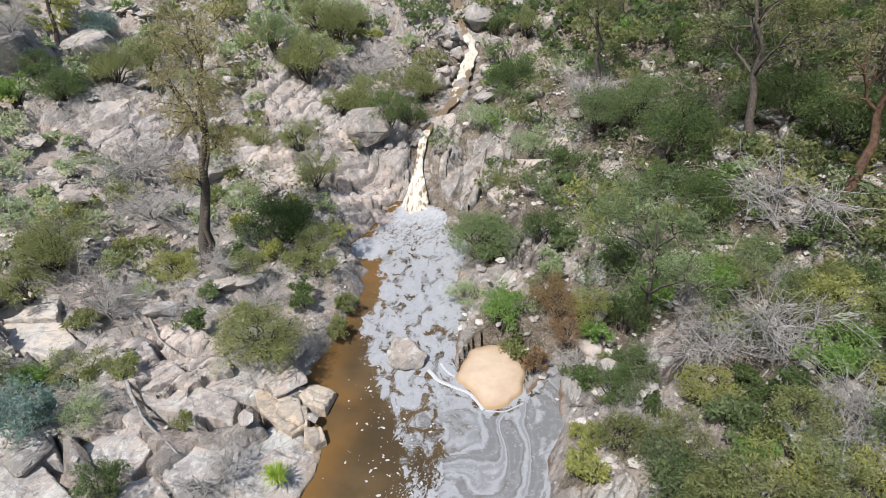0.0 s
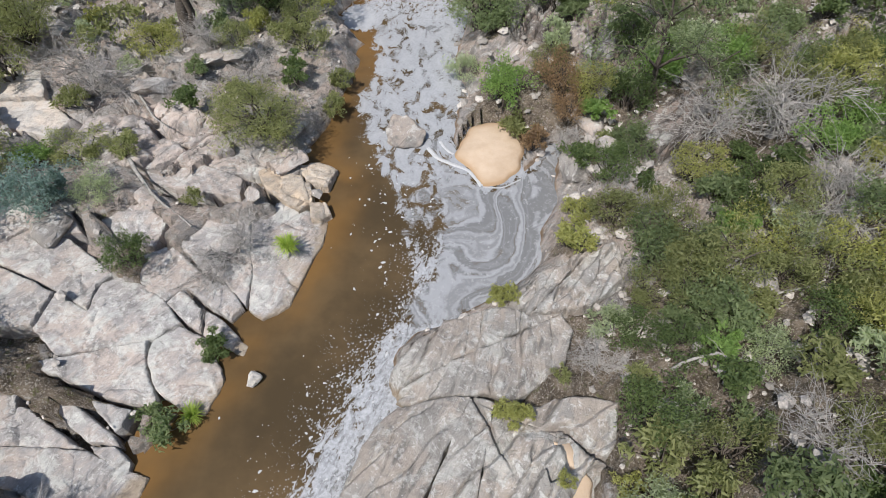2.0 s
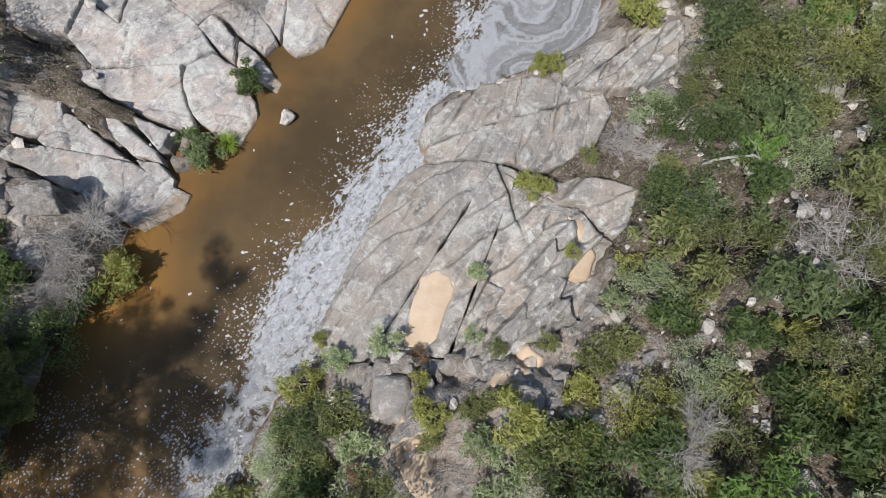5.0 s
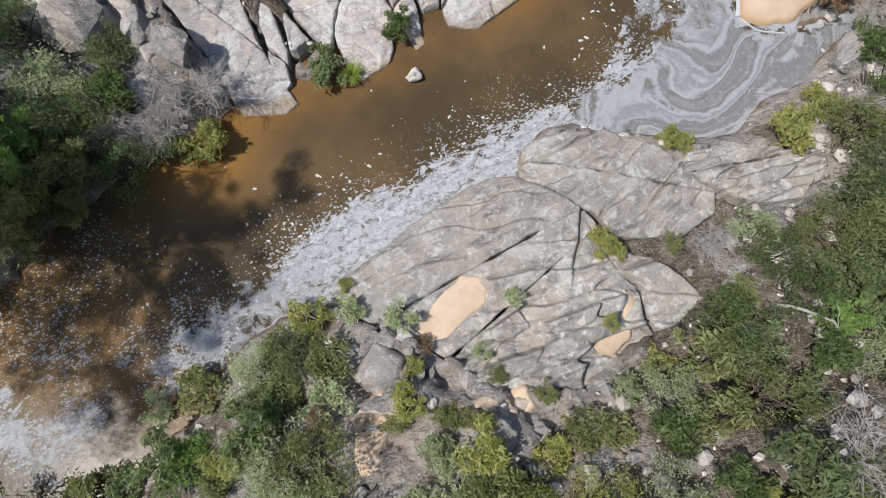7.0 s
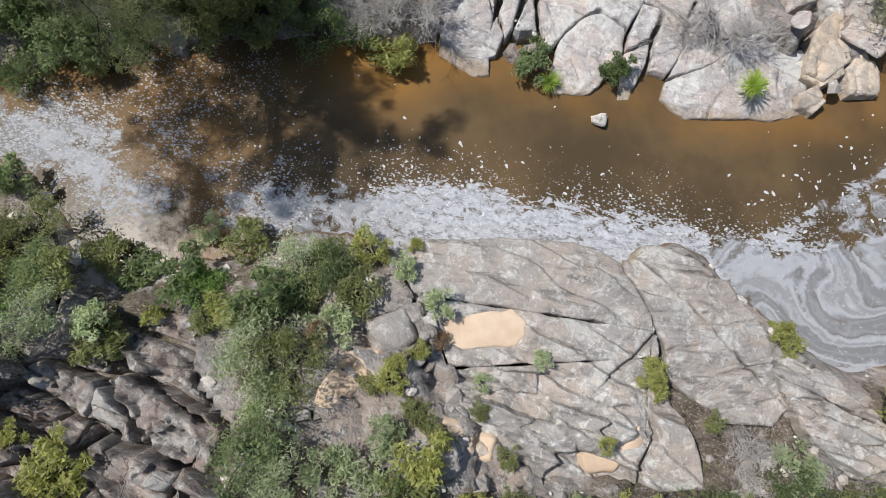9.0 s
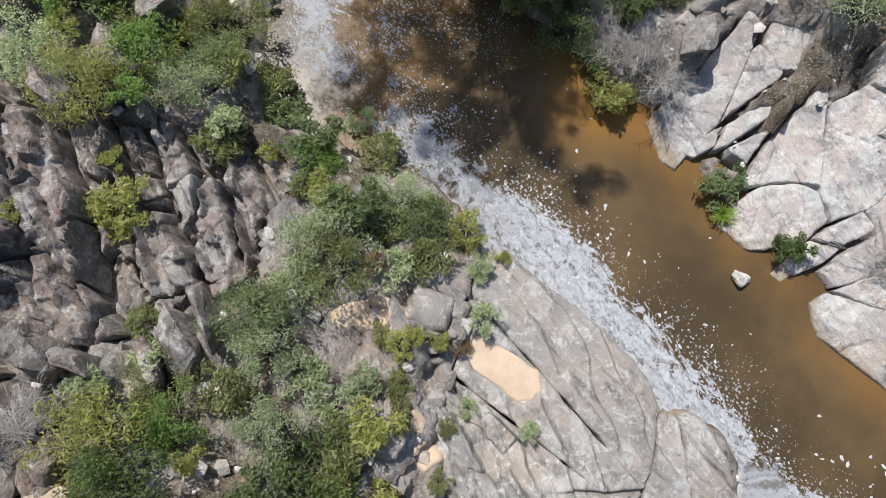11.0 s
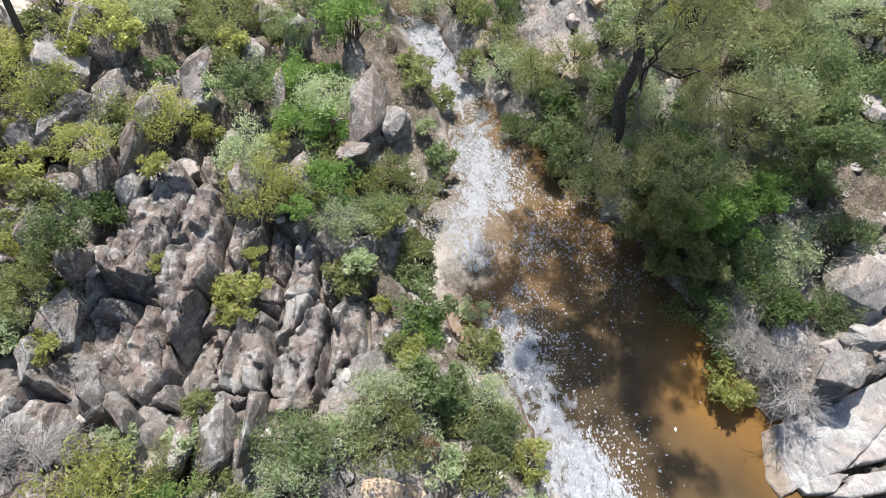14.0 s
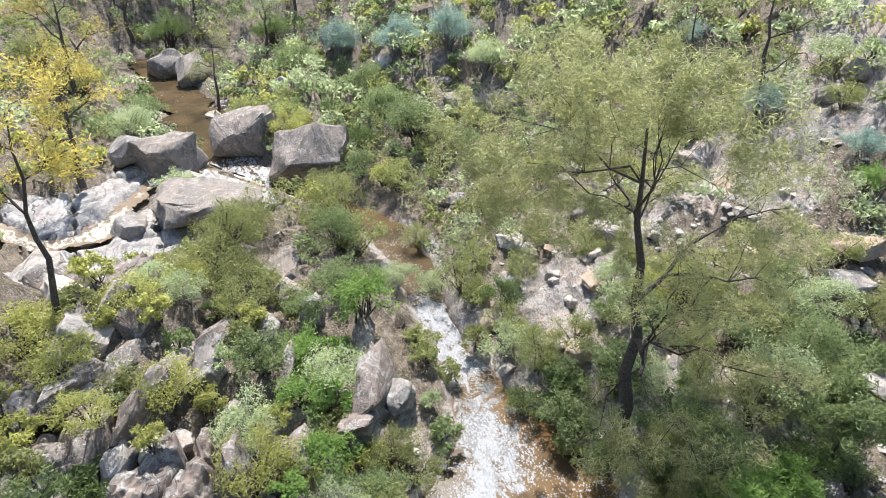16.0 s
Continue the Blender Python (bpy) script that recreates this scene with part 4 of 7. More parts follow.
POOL_LEDGES = [
[(-15.84, 1.02), (-18.26, 1.13), (-17.28, 3.19), (-15.20, 4.10), (-14.21, 2.70)]]
CLIFF_FACE = [(1.1, -15.0), (-1.3, -15.7), (-3.4, -11.5), (-4.2, -8.4), (-3.4, -6.3), (-1.6, -7.0), (0.1, -5.8), (1.4, -6.7), (2.9, -8.4), (4.2, -10.0), (3.6, -12.4)]
CLIFF_TOP = [(6.2, -11.4), (4.8, -10.9), (4.7, -9.1), (5.3, -7.4), (6.7, -6.6), (8.0, -7.7), (7.6, -10.4)]

# ---- mesh helpers ----
def mesh_of(name, verts, faces, mat, flat=True):
    """A mesh from arrays; faces all have the same number of corners."""
    verts, faces = np.asarray(verts, np.float32), np.asarray(faces, np.int32)
    me = bpy.data.meshes.new(name)
    me.vertices.add(len(verts))
    me.vertices.foreach_set("co", verts.ravel())
    n, k = faces.shape
    me.loops.add(n * k)
    me.loops.foreach_set("vertex_index", faces.ravel())
    me.polygons.add(n)
    me.polygons.foreach_set("loop_start", np.arange(0, n * k, k, dtype=np.int32))
    me.polygons.foreach_set("use_smooth", np.full(n, not flat))
    me.update(calc_edges=True)
    me.materials.append(mat)
    return me


def paint(me, name, values):
    a = me.attributes.new(name, 'FLOAT', 'POINT')
    a.data.foreach_set("value", np.asarray(values, np.float32).ravel())


def part(name, me, parent, label=""):
    ob = new(name, me)
    ob.parent = parent
    if label:
        ob["label"] = label
    return ob


def sheet(nx, ny):
    idx = np.arange(nx * ny).reshape(ny, nx)
    return np.stack([idx[:-1, :-1], idx[:-1, 1:], idx[1:, 1:], idx[1:, :-1]], -1).reshape(-1, 4)


def z_at(x, y):
    return float(land(np.array([x]), np.array([y]))[0])


# ---- the ground, one sheet ----
def grid_lines(lo, a, b, hi, step, grow=1.07):
    left, right, s, v = [], [], step, a
    while v > lo:
        s *= grow
        v -= s
        left.append(v)
    s, v = step, b
    while v < hi:
        s *= grow
        v += s
        right.append(v)
    return np.array(left[::-1] + list(np.arange(a, b + step / 2, step)) + right)


# outlines of bedrock, and how far the ground lies below it
BEDS = [(o, 0.5) for o in SLABS] + [(OUTCROP_NORTH, 1.2), (SOUTH_BODY, 1.2), (SQUARE_BLOCK, 0.4), (TORN_LEDGES, 0.9), (SAND_BAR, 3.0), (CLIFF_FACE, 0.8), (CLIFF_TOP, 0.8), (BLEACHED, 0.4)] + [(o, 0.7) for o in BANK_LEDGES + EAST_LEDGES + POOL_LEDGES]


def build_ground():
    gx, gy = grid_lines(-190, -26, 22, 170, 0.20, 1.06), grid_lines(-240, -28, 50, 220, 0.21, 1.06)
    X, Y = np.meshgrid(gx, gy)
    Z = land(X, Y)
    for k, (o, below) in enumerate(BEDS):
        a = np.array(o)
        near = (X > a[:, 0].min() - 1) & (X < a[:, 0].max() + 1) & (Y > a[:, 1].min() - 1) & (Y < a[:, 1].max() + 1)
        d = from_outline(X[near], Y[near], o)
        low = (0.05 + 0.17 * np.maximum(from_outline(X[near], Y[near], POOL), 0) if k < len(SLABS) else land(X[near], Y[near], False)) - below
        Z[near] = np.where(d < (0.12 if k < len(SLABS) else -0.08), np.minimum(Z[near], low), Z[near])
    me = mesh_of("ground", np.stack([X, Y, Z], -1).reshape(-1, 3), sheet(len(gx), len(gy)), GROUND, flat=False)
    soil = 0.18 + 0.55 * smooth(fractal(X / 6, Y / 6, 51), 0.42, 0.68)
    for x, y, w, kind in SHRUBS:
        if kind != "t":
            soil = np.maximum(soil, 0.85 * np.exp(-((X - x) ** 2 + (Y - y) ** 2) / (0.42 * w) ** 2))
    out = from_outline(X, Y, POOL)
    soil = np.maximum(soil, 0.75 * smooth(X, 5.5, 8) * smooth(Y, 18, 8) * smooth(Y, -14, -4))
    soil = np.maximum(soil, 0.62 * smooth(X, 7, 12) * smooth(Y, 16, 24))
    soil = np.maximum(soil, 0.6 * smooth(Y, -13, -18))
    soil = np.maximum(soil, 0.42 * smooth(np.hypot(X, Y), 40, 70))
    soil = soil * (1 - 0.75 * smooth(X, -3, -6) * smooth(Y, 10, 16))
    paint(me, "soil", soil * smooth(out, 0.1, 1.2))
    paint(me, "wet", smooth(Z, 0.22, 0.02) * smooth(out, 0.9, 0.1))
    return tagged(new("ground", me), "rocky creek valley of pale granite, soil and leaf litter", "ground", kind="structure")


build_ground()

# ---- water ----
FOAM_RUN = [(-1.9, 33.0, 0, 1.3), (-1.9, 30.9, 0, 2.0), (-1.9, 25.3, 0, 2.3), (-1.7, 22.0, 0, 2.2), (-2.0, 18.2, 0, 1.5), (-1.8, 15.4, 0, 0.85), (-1.3, 12.3, 0, 0.7), (-1.8, 9.6, 0, 0.65),
            (-2.9, 7.0, 0, 0.7), (-4.3, 3.7, 0, 0.75), (-5.2, 1.2, 0, 0.75), (-6.1, -1.6, 0, 0.8), (-7.0, -5.4, 0, 0.9), (-9.4, -8.7, 0, 1.0), (-11.5, -11.7, 0, 0.9), (-13.6, -15.6, 0, 0.8), (-14.8, -19.0, 0, 0.8)]
FOAM_AREA = [(-5.95, 28.4), (-4.1, 26.6), (-3.95, 23.9), (-4.4, 21.6), (-4.4, 19.6), (-3.4, 17.5), (-2.5, 15.6), (-2.15, 13.9), (-1.9, 12.3), (-2.0, 10.4), (-2.5, 9.3), (-3.3, 8.4), (-4.0, 7.0),
             (-4.6, 5.6), (-5.3, 4.0), (-6.0, 2.4), (-6.5, 1.0), (-6.9, -1.0), (-7.6, -3.5), (-9.0, -6.6), (-11.0, -9.8), (-12.4, -12.2), (-14.2, -16.0), (-17.0, -22.0),
             (-12.0, -22.0), (-5.0, -9.0), (-3.0, -2.0), (0.0, 6.0), (6.0, 12.0), (6.0, 19.0), (1.5, 22.0), (2.0, 30.0), (-0.5, 34.0), (-3.0, 34.0)]
FILM = [(0.1, 17.2), (0.9, 16.6), (1.7, 15.6), (3.4, 16.5), (5.0, 18.2), (4.9, 14.7), (3.9, 12.0), (2.1, 10.4), (-0.1, 9.6), (-1.2, 9.4), (-1.4, 10.3), (-0.6, 11.2), (-0.2, 12.2), (0.05, 14.3), (-0.4, 16.3)]


def water_sheet(name, x0, x1, y0, y1, step, inside, level, label):
    gx, gy = np.arange(x0, x1, step), np.arange(y0, y1, step)
    X, Y = np.meshgrid(gx, gy)
    keep = inside(X, Y)
    faces = sheet(len(gx), len(gy))
    flat = keep.ravel()
    faces = faces[flat[faces].all(1)]
    used = np.unique(faces)
    remap = np.zeros(X.size, int)
    remap[used] = np.arange(len(used))
    x, y = X.ravel()[used], Y.ravel()[used]
    me = mesh_of(name, np.stack([x, y, level(x, y)], -1), remap[faces], WATER, flat=False)
    return me, x, y


def build_pool():
    me, x, y = water_sheet("water", -20, 6, -28, 34.4, 0.11, lambda X, Y: from_outline(X, Y, POOL) < 1.1, lambda x, y: 0 * x, "")
    d = from_outline(x, y, FOAM_AREA) + 0.9 * (fractal(x / 1.1, y / 1.1, 53, 4) - 0.5)
    film_sheen = from_outline(x, y, FILM)
    upper, lower = smooth(y, 10.5, 14.5), smooth(y, 1.5, -5)
    within = smooth(d, 0.35, -0.7)
    thick = 0.28 + 0.27 * smooth(d, 0.1, -0.9)
    streak = smooth(np.hypot((x + 0.9) / 0.95, (y - 14.5) / 2.3), 1.1, 0.5)
    foam = within * (upper * (0.58 - 0.30 * streak) + (1 - upper) * thick * (1 - 0.95 * lower))
    foam = foam * (1 - 0.85 * smooth(film_sheen, 0.15, -0.3)) + 0.45 * smooth(np.hypot((x + 4.9) / 1.3, (y - 28.3) / 1.6), 1.2, 0.3) + 0.3 * smooth(y, 30.5, 33.5)
    paint(me, "foam", foam)
    paint(me, "broad", upper * (1 - 0.95 * smooth(y, 26.5, 30.5)))
    patch = smooth(fractal(x / 1.6, y / 1.6, 89, 3), 0.30, 0.62)
    band = smooth(from_run(x, y, FOAM_RUN)[0], 2.6, -0.6)
    fleck = 0.62 * (1 - upper) * (1 - lower) * smooth(d, 1.9, 0.1) + lower * (0.46 + 0.50 * band + 0.34 * patch) + 0.55 * within * (1 - lower)
    paint(me, "fleck", fleck * (1 - 0.8 * smooth(film_sheen, 0.1, -0.3)) * (0.55 + 0.45 * patch))
    grey = 0.58 * smooth(x, -2.6, -0.8) * smooth(y, 19.5, 22.5) * smooth(y, 31, 28)
    # the second term greys the lower pool to paint in the sky's reflection
    strip = 0.60 * smooth(d, 0.0, -1.2) * (1 - upper) * smooth(y, -6, 1) + (0.34 + 0.14 * patch + 0.14 * smooth(y, -7, -12)) * lower * band
    paint(me, "film_sheen", np.max([0.5 - 0.5 * np.clip(film_sheen / 0.6, -1, 1), strip, grey, 0.47 * within * upper], axis=0))
    r = np.hypot(x - 0.9, y - 12.6)
    a = 3.4 * np.exp(-r / 1.9) + 1.1 * (fractal(x / 3, y / 3, 59, 2) - 0.5)
    ex, ey = (x - 0.9) * np.cos(a) - (y - 12.6) * np.sin(a), (x - 0.9) * np.sin(a) + (y - 12.6) * np.cos(a)
    u, v = 0.47 * x + 0.88 * y, -0.88 * x + 0.47 * y
    eddy = smooth(film_sheen, 1.2, 0.0)
    paint(me, "swirl", eddy * 21 * fractal(ex / 1.6, ey / 6.0 + 7, 61, 5) + (1 - eddy) * 9 * fractal(u / 2.6, v / 0.8, 62, 4))
    bank = -from_outline(x, y, POOL)
    west = smooth(x - np.interp(y, [-30, -17, -8, 0, 8, 18, 30], [-16, -14, -10, -7.5, -4.5, -1, -2]), 0.5, -1.5)
    shallow = smooth(bank, 1.9, 0.2) * (0.35 + 0.65 * smooth(fractal(x / 2, y / 2, 71), 0.3, 0.6)) * west * 0.6 * smooth(y, -16, -9) + 0.8 * smooth(np.hypot(x + 10.5, y - 1.2), 3.2, 0.6)
    # orange patches here also paint in sunlit water between the tree shadows
    shallow = np.maximum(shallow, 0.50 * smooth(y, -9.5, -7) * smooth(y, -2, -6) * smooth(y, -18, -10) * smooth(fractal(x / 1.8, y / 1.8, 77), 0.4, 0.6))
    paint(me, "shallow", np.clip(shallow, 0, 1))
    return tagged(new("water", me), "still brown creek pool with drifting white foam", "water", kind="structure")


build_pool()


def stream(name, run, step, mat, foam, label, lift=0.06, ragged=0.4):
    """A running stretch of water along its bed."""
    pts = []
    for (ax, ay, az, aw), (bx, by, bz, bw) in zip(run, run[1:]):
        n = max(2, int(math.hypot(bx - ax, by - ay) / step))
        pts += [(ax + (bx - ax) * s / n, ay + (by - ay) * s / n, az + (bz - az) * s / n, aw + (bw - aw) * s / n) for s in range(n)]
    p = np.array(pts + [run[-1]])
    for _ in range(6):
        p[1:-1] = 0.25 * p[:-2] + 0.5 * p[1:-1] + 0.25 * p[2:]
    way = np.gradient(p[:, :2], axis=0)
    way /= np.linalg.norm(way, axis=1)[:, None]
    side = np.stack([-way[:, 1], way[:, 0]], 1)
    k = np.linspace(-1, 1, 13)
    w = p[:, 3:4] * (1.0 + ragged * (fractal(p[:, 1:2] * 0.9, p[:, 0:1] + 3, 91, 3) - 0.5))
    X, Y = p[:, 0:1] + side[:, 0:1] * k * w, p[:, 1:2] + side[:, 1:2] * k * w
    Z = p[:, 2:3] + lift - 0.10 * np.abs(k) ** 3 + 0.10 * (fractal(X * 2.2, Y * 1.2, 95, 3) - 0.5)
    me = mesh_of(name, np.stack([X, Y, Z], -1).reshape(-1, 3), sheet(13, len(p)), mat, flat=False)
    paint(me, "foam", foam(X, Y))
    for a in ("film_sheen", "swirl", "shallow", "broad", "fleck"):
        paint(me, a, 0 * X)
    return tagged(new(name, me), label, "water", kind="structure")


stream("waterfall", [(x, y, z, 0.62 * w) for x, y, z, w in CREEK[:5]], 0.15, WHITE_WATER, lambda x, y: 0.44 + 0.2 * fractal(x / 0.4, y / 1.2, 93), "narrow white cascade sliding down a granite chute", 0.18, 1.3)
stream("upper_creek", [(x + 0.5 * math.sin(1.3 * y), y, z, 0.55 * w) for x, y, z, w in CREEK[4:]], 0.25, WHITE_WATER, lambda x, y: 0.16 + 0.46 * smooth(fractal(x / 1.5, y / 3.2, 97), 0.42, 0.6) + 0.1 * smooth(y, 46, 51), "shallow creek broken by small white rapids", 0.08, 1.8)
RAPIDS = [[(-11.8, -45.2, 1.3, 0.7), (-11.3, -41.9, 1.3, 0.55), (-13.6, -39.2, 1.2, 0.7), (-14.3, -36.7, 0.9, 0.6), (-14.8, -33.2, 0.5, 0.5)],
          [(-9.3, -43.6, 1.5, 0.45), (-5.8, -39.7, 1.45, 0.6), (-4.2, -37.4, 1.45, 0.6), (-2.4, -35.7, 1.45, 0.9), (-0.3, -35.7, 1.5, 0.7), (1.8, -39.5, 1.5, 0.5)]]
stream("lower_creek", BROOK, 0.3, WATER, lambda x, y: 0.10 + 0.42 * smooth(np.abs(y + 41.0), 4.5, 1.5) + 0.25 * smooth(fractal(x / 1.2, y / 2, 99), 0.5, 0.7), "brown creek with a white rapid between boulders", 0.05, 1.2)

# ---- rock ----
def slab_mesh(outline, top, mat, rounding=0.14, rough=0.10, tilt=(0.0, 0.0), dome=0.0, power=2.0, ledge=0.0, spacing=0.7, strike=40.0, rings=10, step=0.16, deep=1.3, seed=0, over=None, warp=0.0):
    """A slab that fills an outline: upright worn sides, rounded rim, uneven top with tilted ledges."""
    pts = []
    for (ax, ay), (bx, by) in zip(outline, outline[1:] + outline[:1]):
        n = max(2, int(math.hypot(bx - ax, by - ay) / step))
        pts += [(ax + (bx - ax) * s / n, ay + (by - ay) * s / n) for s in range(n)]
    p = np.array(pts)
    for _ in range(0 if rounding < 0.3 else 3):
        p = 0.25 * np.roll(p, 1, 0) + 0.5 * p + 0.25 * np.roll(p, -1, 0)
    c = p.mean(0)
    p = p + 0.16 * np.stack([fractal(p[:, 0] * 1.3, p[:, 1] * 1.3, seed + 3) - 0.5, fractal(p[:, 0] * 1.3, p[:, 1] * 1.3, seed + 8) - 0.5], 1)
    if warp:
        p = p + warp * np.stack([fractal(p[:, 0] / 2.3, p[:, 1] / 2.3, seed + 31) - 0.5, fractal(p[:, 0] / 2.3, p[:, 1] / 2.3, seed + 36) - 0.5], 1)
        c = p.mean(0)
    n, V = len(p), []
    away = c - p
    far = np.linalg.norm(away, axis=1)[:, None]
    away = away / far
    for inset, drop in ((-0.06, deep), (-0.03, deep * 0.55), (0.0, rounding * 1.3), (rounding * 0.25, rounding * 0.45), (rounding * 0.65, rounding * 0.12)):
        q = p + away * np.minimum(inset, far * 0.5)
        V.append(np.column_stack([q, np.full(n, -drop)]))
    start = rounding / np.maximum(far, rounding * 1.5)
    for s in np.linspace(0, 1, rings + 1)[:-1] ** 0.9:
        q = p + away * far * (start + (1 - start) * s)
        V.append(np.column_stack([q, np.zeros(n)]))
    V = np.array(V)
    x, y = V[..., 0], V[..., 1]
    dx, dy = x - c[0], y - c[1]
    reach = np.linalg.norm(p - c, axis=1)[None, :]
    s = np.clip(np.hypot(dx, dy) / reach, 0, 1)
    z = top + V[..., 2] + tilt[0] * dx + tilt[1] * dy + dome * (1 - s ** power)
    on = smooth(V[..., 2], -rounding * 1.5, 0.0)
    z = z + on * rough * 2 * (fractal(x * 0.9, y * 0.9, seed + 13, 5) - 0.5)
    if ledge:
        a = radians(strike)
        v = -dx * math.sin(a) + dy * math.cos(a) + 0.9 * (fractal(x * 0.45, y * 0.45, seed + 19, 3) - 0.5)
        u = dx * math.cos(a) + dy * math.sin(a)
        q = v / spacing + 1.5 * (fractal(u * 0.22 + 5, v * 0.9, seed + 23, 2) - 0.5)
        f = q - np.floor(q)
        z = z + on * ledge * (np.where(f < 0.86, f / 0.86, (1 - f) / 0.14) - 0.5) * (0.4 + 1.2 * hashed(np.floor(q), np.floor(q) * 0, seed))
    if over is not None:
        z = z + over(x, y)
    m = len(V)
    verts = np.concatenate([np.stack([x, y, z], -1).reshape(-1, 3), [[c[0], c[1], z[-1].mean()]]])
    i = np.arange(n)
    faces = [np.stack([k * n + i, k * n + (i + 1) % n, (k + 1) * n + (i + 1) % n, (k + 1) * n + i], 1) for k in range(m - 1)]
    last = (m - 1) * n
    faces.append(np.stack([last + i, last + (i + 1) % n, np.full(n, m * n), np.full(n, m * n)], 1))
    quads = np.concatenate(faces[:-1])
    fan = faces[-1][:, :3]
    me = mesh_of("rock", verts, np.concatenate([quads[:, [0, 1, 2]], quads[:, [0, 2, 3]], fan]), mat, flat=False)
    me.set_sharp_from_angle(angle=radians(38))
    return me


def crack_lines(x, y, seed):
    """Distance from the nearest joint of a net of cells, and a height for each cell."""
    ix, iy = np.floor(x), np.floor(y)
    first, second, h = np.full(np.shape(x), 1e9), np.full(np.shape(x), 1e9), np.zeros(np.shape(x))
    for ox in (-1, 0, 1):
        for oy in (-1, 0, 1):
            cx, cy = ix + ox, iy + oy
            px, py = cx + 0.1 + 0.8 * hashed(cx, cy, seed), cy + 0.1 + 0.8 * hashed(cx, cy, seed + 1)
            d = np.hypot(x - px, y - py)
            v = hashed(cx, cy, seed + 2) - 0.5 + 0.6 * (hashed(cx, cy, seed + 3) - 0.5) * (x - px) + 0.6 * (hashed(cx, cy, seed + 4) - 0.5) * (y - py)
            near = d < first
            second = np.where(near, first, np.minimum(second, d))
            h, first = np.where(near, v, h), np.minimum(first, d)
    return second - first, h


def along(x, y, strike):
    a = radians(strike)
    return x * math.cos(a) + y * math.sin(a), -x * math.sin(a) + y * math.cos(a)


def worn_rock(outline, height, mat, step=0.05, rim=0.10, deep=1.0, ragged=0.12, seed=0, name="rock"):
    """A body of rock that fills an outline: a worn upper face of that height, with a rounded rim and sides let into the ground."""
    a = np.array(outline)
    gx, gy = np.arange(a[:, 0].min() - 0.25, a[:, 0].max() + 0.3, step), np.arange(a[:, 1].min() - 0.25, a[:, 1].max() + 0.3, step)
    X, Y = np.meshgrid(gx, gy)
    d = from_outline(X, Y, outline) + ragged * (fractal(X * 1.7, Y * 1.7, seed + 3, 4) - 0.5)
    Z = height(X, Y)
    wide = np.pad(Z, 1, mode="edge")
    Z = 0.5 * Z + 0.125 * (wide[:-2, 1:-1] + wide[2:, 1:-1] + wide[1:-1, :-2] + wide[1:-1, 2:])
    Z = np.where(d > 0, Z - rim * 0.9 - np.minimum(deep, d * deep / (1.6 * step)), Z - rim * 0.9 * (1 - np.sqrt(np.clip(1 - (1 - np.clip(-d / rim, 0, 1)) ** 2, 0, 1))))
    # the outermost vertices draw in to the outline, for a clean edge
    sy, sx = np.gradient(d, step)
    size = np.maximum(np.hypot(sx, sy), 0.5)
    pull = np.where(d > 0, np.where(d < 1.15 * step, d, d - 0.02), 0.0) / size ** 2
    pull = np.clip(pull, 0, 2.4 * step)
    Z = np.where((d > 0) & (d < 1.15 * step), height(X, Y) - rim * 0.95, Z)
    X, Y = X - pull * sx, Y - pull * sy
    faces = sheet(len(gx), len(gy))
    keep = (d < 2.4 * step).ravel()
    faces = faces[keep[faces].all(1)]
    used = np.unique(faces)
    remap = np.zeros(X.size, int)
    remap[used] = np.arange(len(used))
    me = mesh_of(name, np.stack([X, Y, Z], -1).reshape(-1, 3)[used], remap[faces], mat, flat=False)
    me.set_sharp_from_angle(angle=radians(36))
    return me


def bed(x, y):
    """The one sheet of bedrock that the joints cut into slabs: it dips into the pool."""
    out = np.maximum(from_outline(x, y, POOL), -0.6)
    z = 0.06 + 0.26 * smooth(out, -0.5, 0.9) + 0.17 * np.maximum(out, 0) + 0.5 * (fractal(x / 3.1, y / 3.1, 111, 3) - 0.5) * smooth(out, 0, 3)
    return np.minimum(z, 1.3 + 0.05 * out)


def west_slabs():
    for k, o in enumerate(SLABS):
        r = random.Random(k)
        pale = 17 < k < 22
        cx, cy = np.mean([p[0] for p in o]), np.mean([p[1] for p in o])
        grown = [(1.033 * (cx + 1.025 * (px - cx)), 1.033 * (cy + 1.025 * (py - cy))) for px, py in o]
        lift, tx, ty = r.uniform(-0.05, 0.09) + (0.22 if pale else 0), r.uniform(-0.035, 0.035), r.uniform(-0.035, 0.035)
        turn = r.choice((38.0, 52.0, 60.0))

        def top(x, y):
            u, v = along(x, y, turn)
            net, cell = crack_lines(u / 2.3 + 0.5 * (fractal(x, y, 113, 3) - 0.5), v / 1.25 + 0.5 * (fractal(x, y, 117, 3) - 0.5), 120 + k)
            open_here = smooth(fractal(x / 1.4, y / 1.4, 119, 2), 0.44, 0.56)
            z = bed(x, y) + lift + tx * (x - cx) + ty * (y - cy) + 0.09 * cell
            z = z - 0.09 * open_here * smooth(net, 0.055, 0.0)
            flake = smooth(fractal(x / 0.9, y / 0.9, 131 + k, 5), 0.53, 0.56)
            return z - 0.045 * flake + 0.10 * (fractal(x * 0.9, y * 0.9, 141, 5) - 0.5) + 0.035 * (fractal(x * 5, y * 5, 143, 3) - 0.5)
        me = worn_rock(grown, top, ROCK_TAN if pale else (ROCK_PALE if k in (23, 24) else ROCK), step=0.055, rim=0.07, deep=1.1, ragged=0.16, seed=100 + 7 * k, name="rock_slab")
        label = "pale jointed granite slab beside the pool"
        if pale:
            label = "orange-stained granite block at the pool's edge"
        tagged(new("rock_slab", me), label, "rock", "jointed slabs along the pool")


west_slabs()


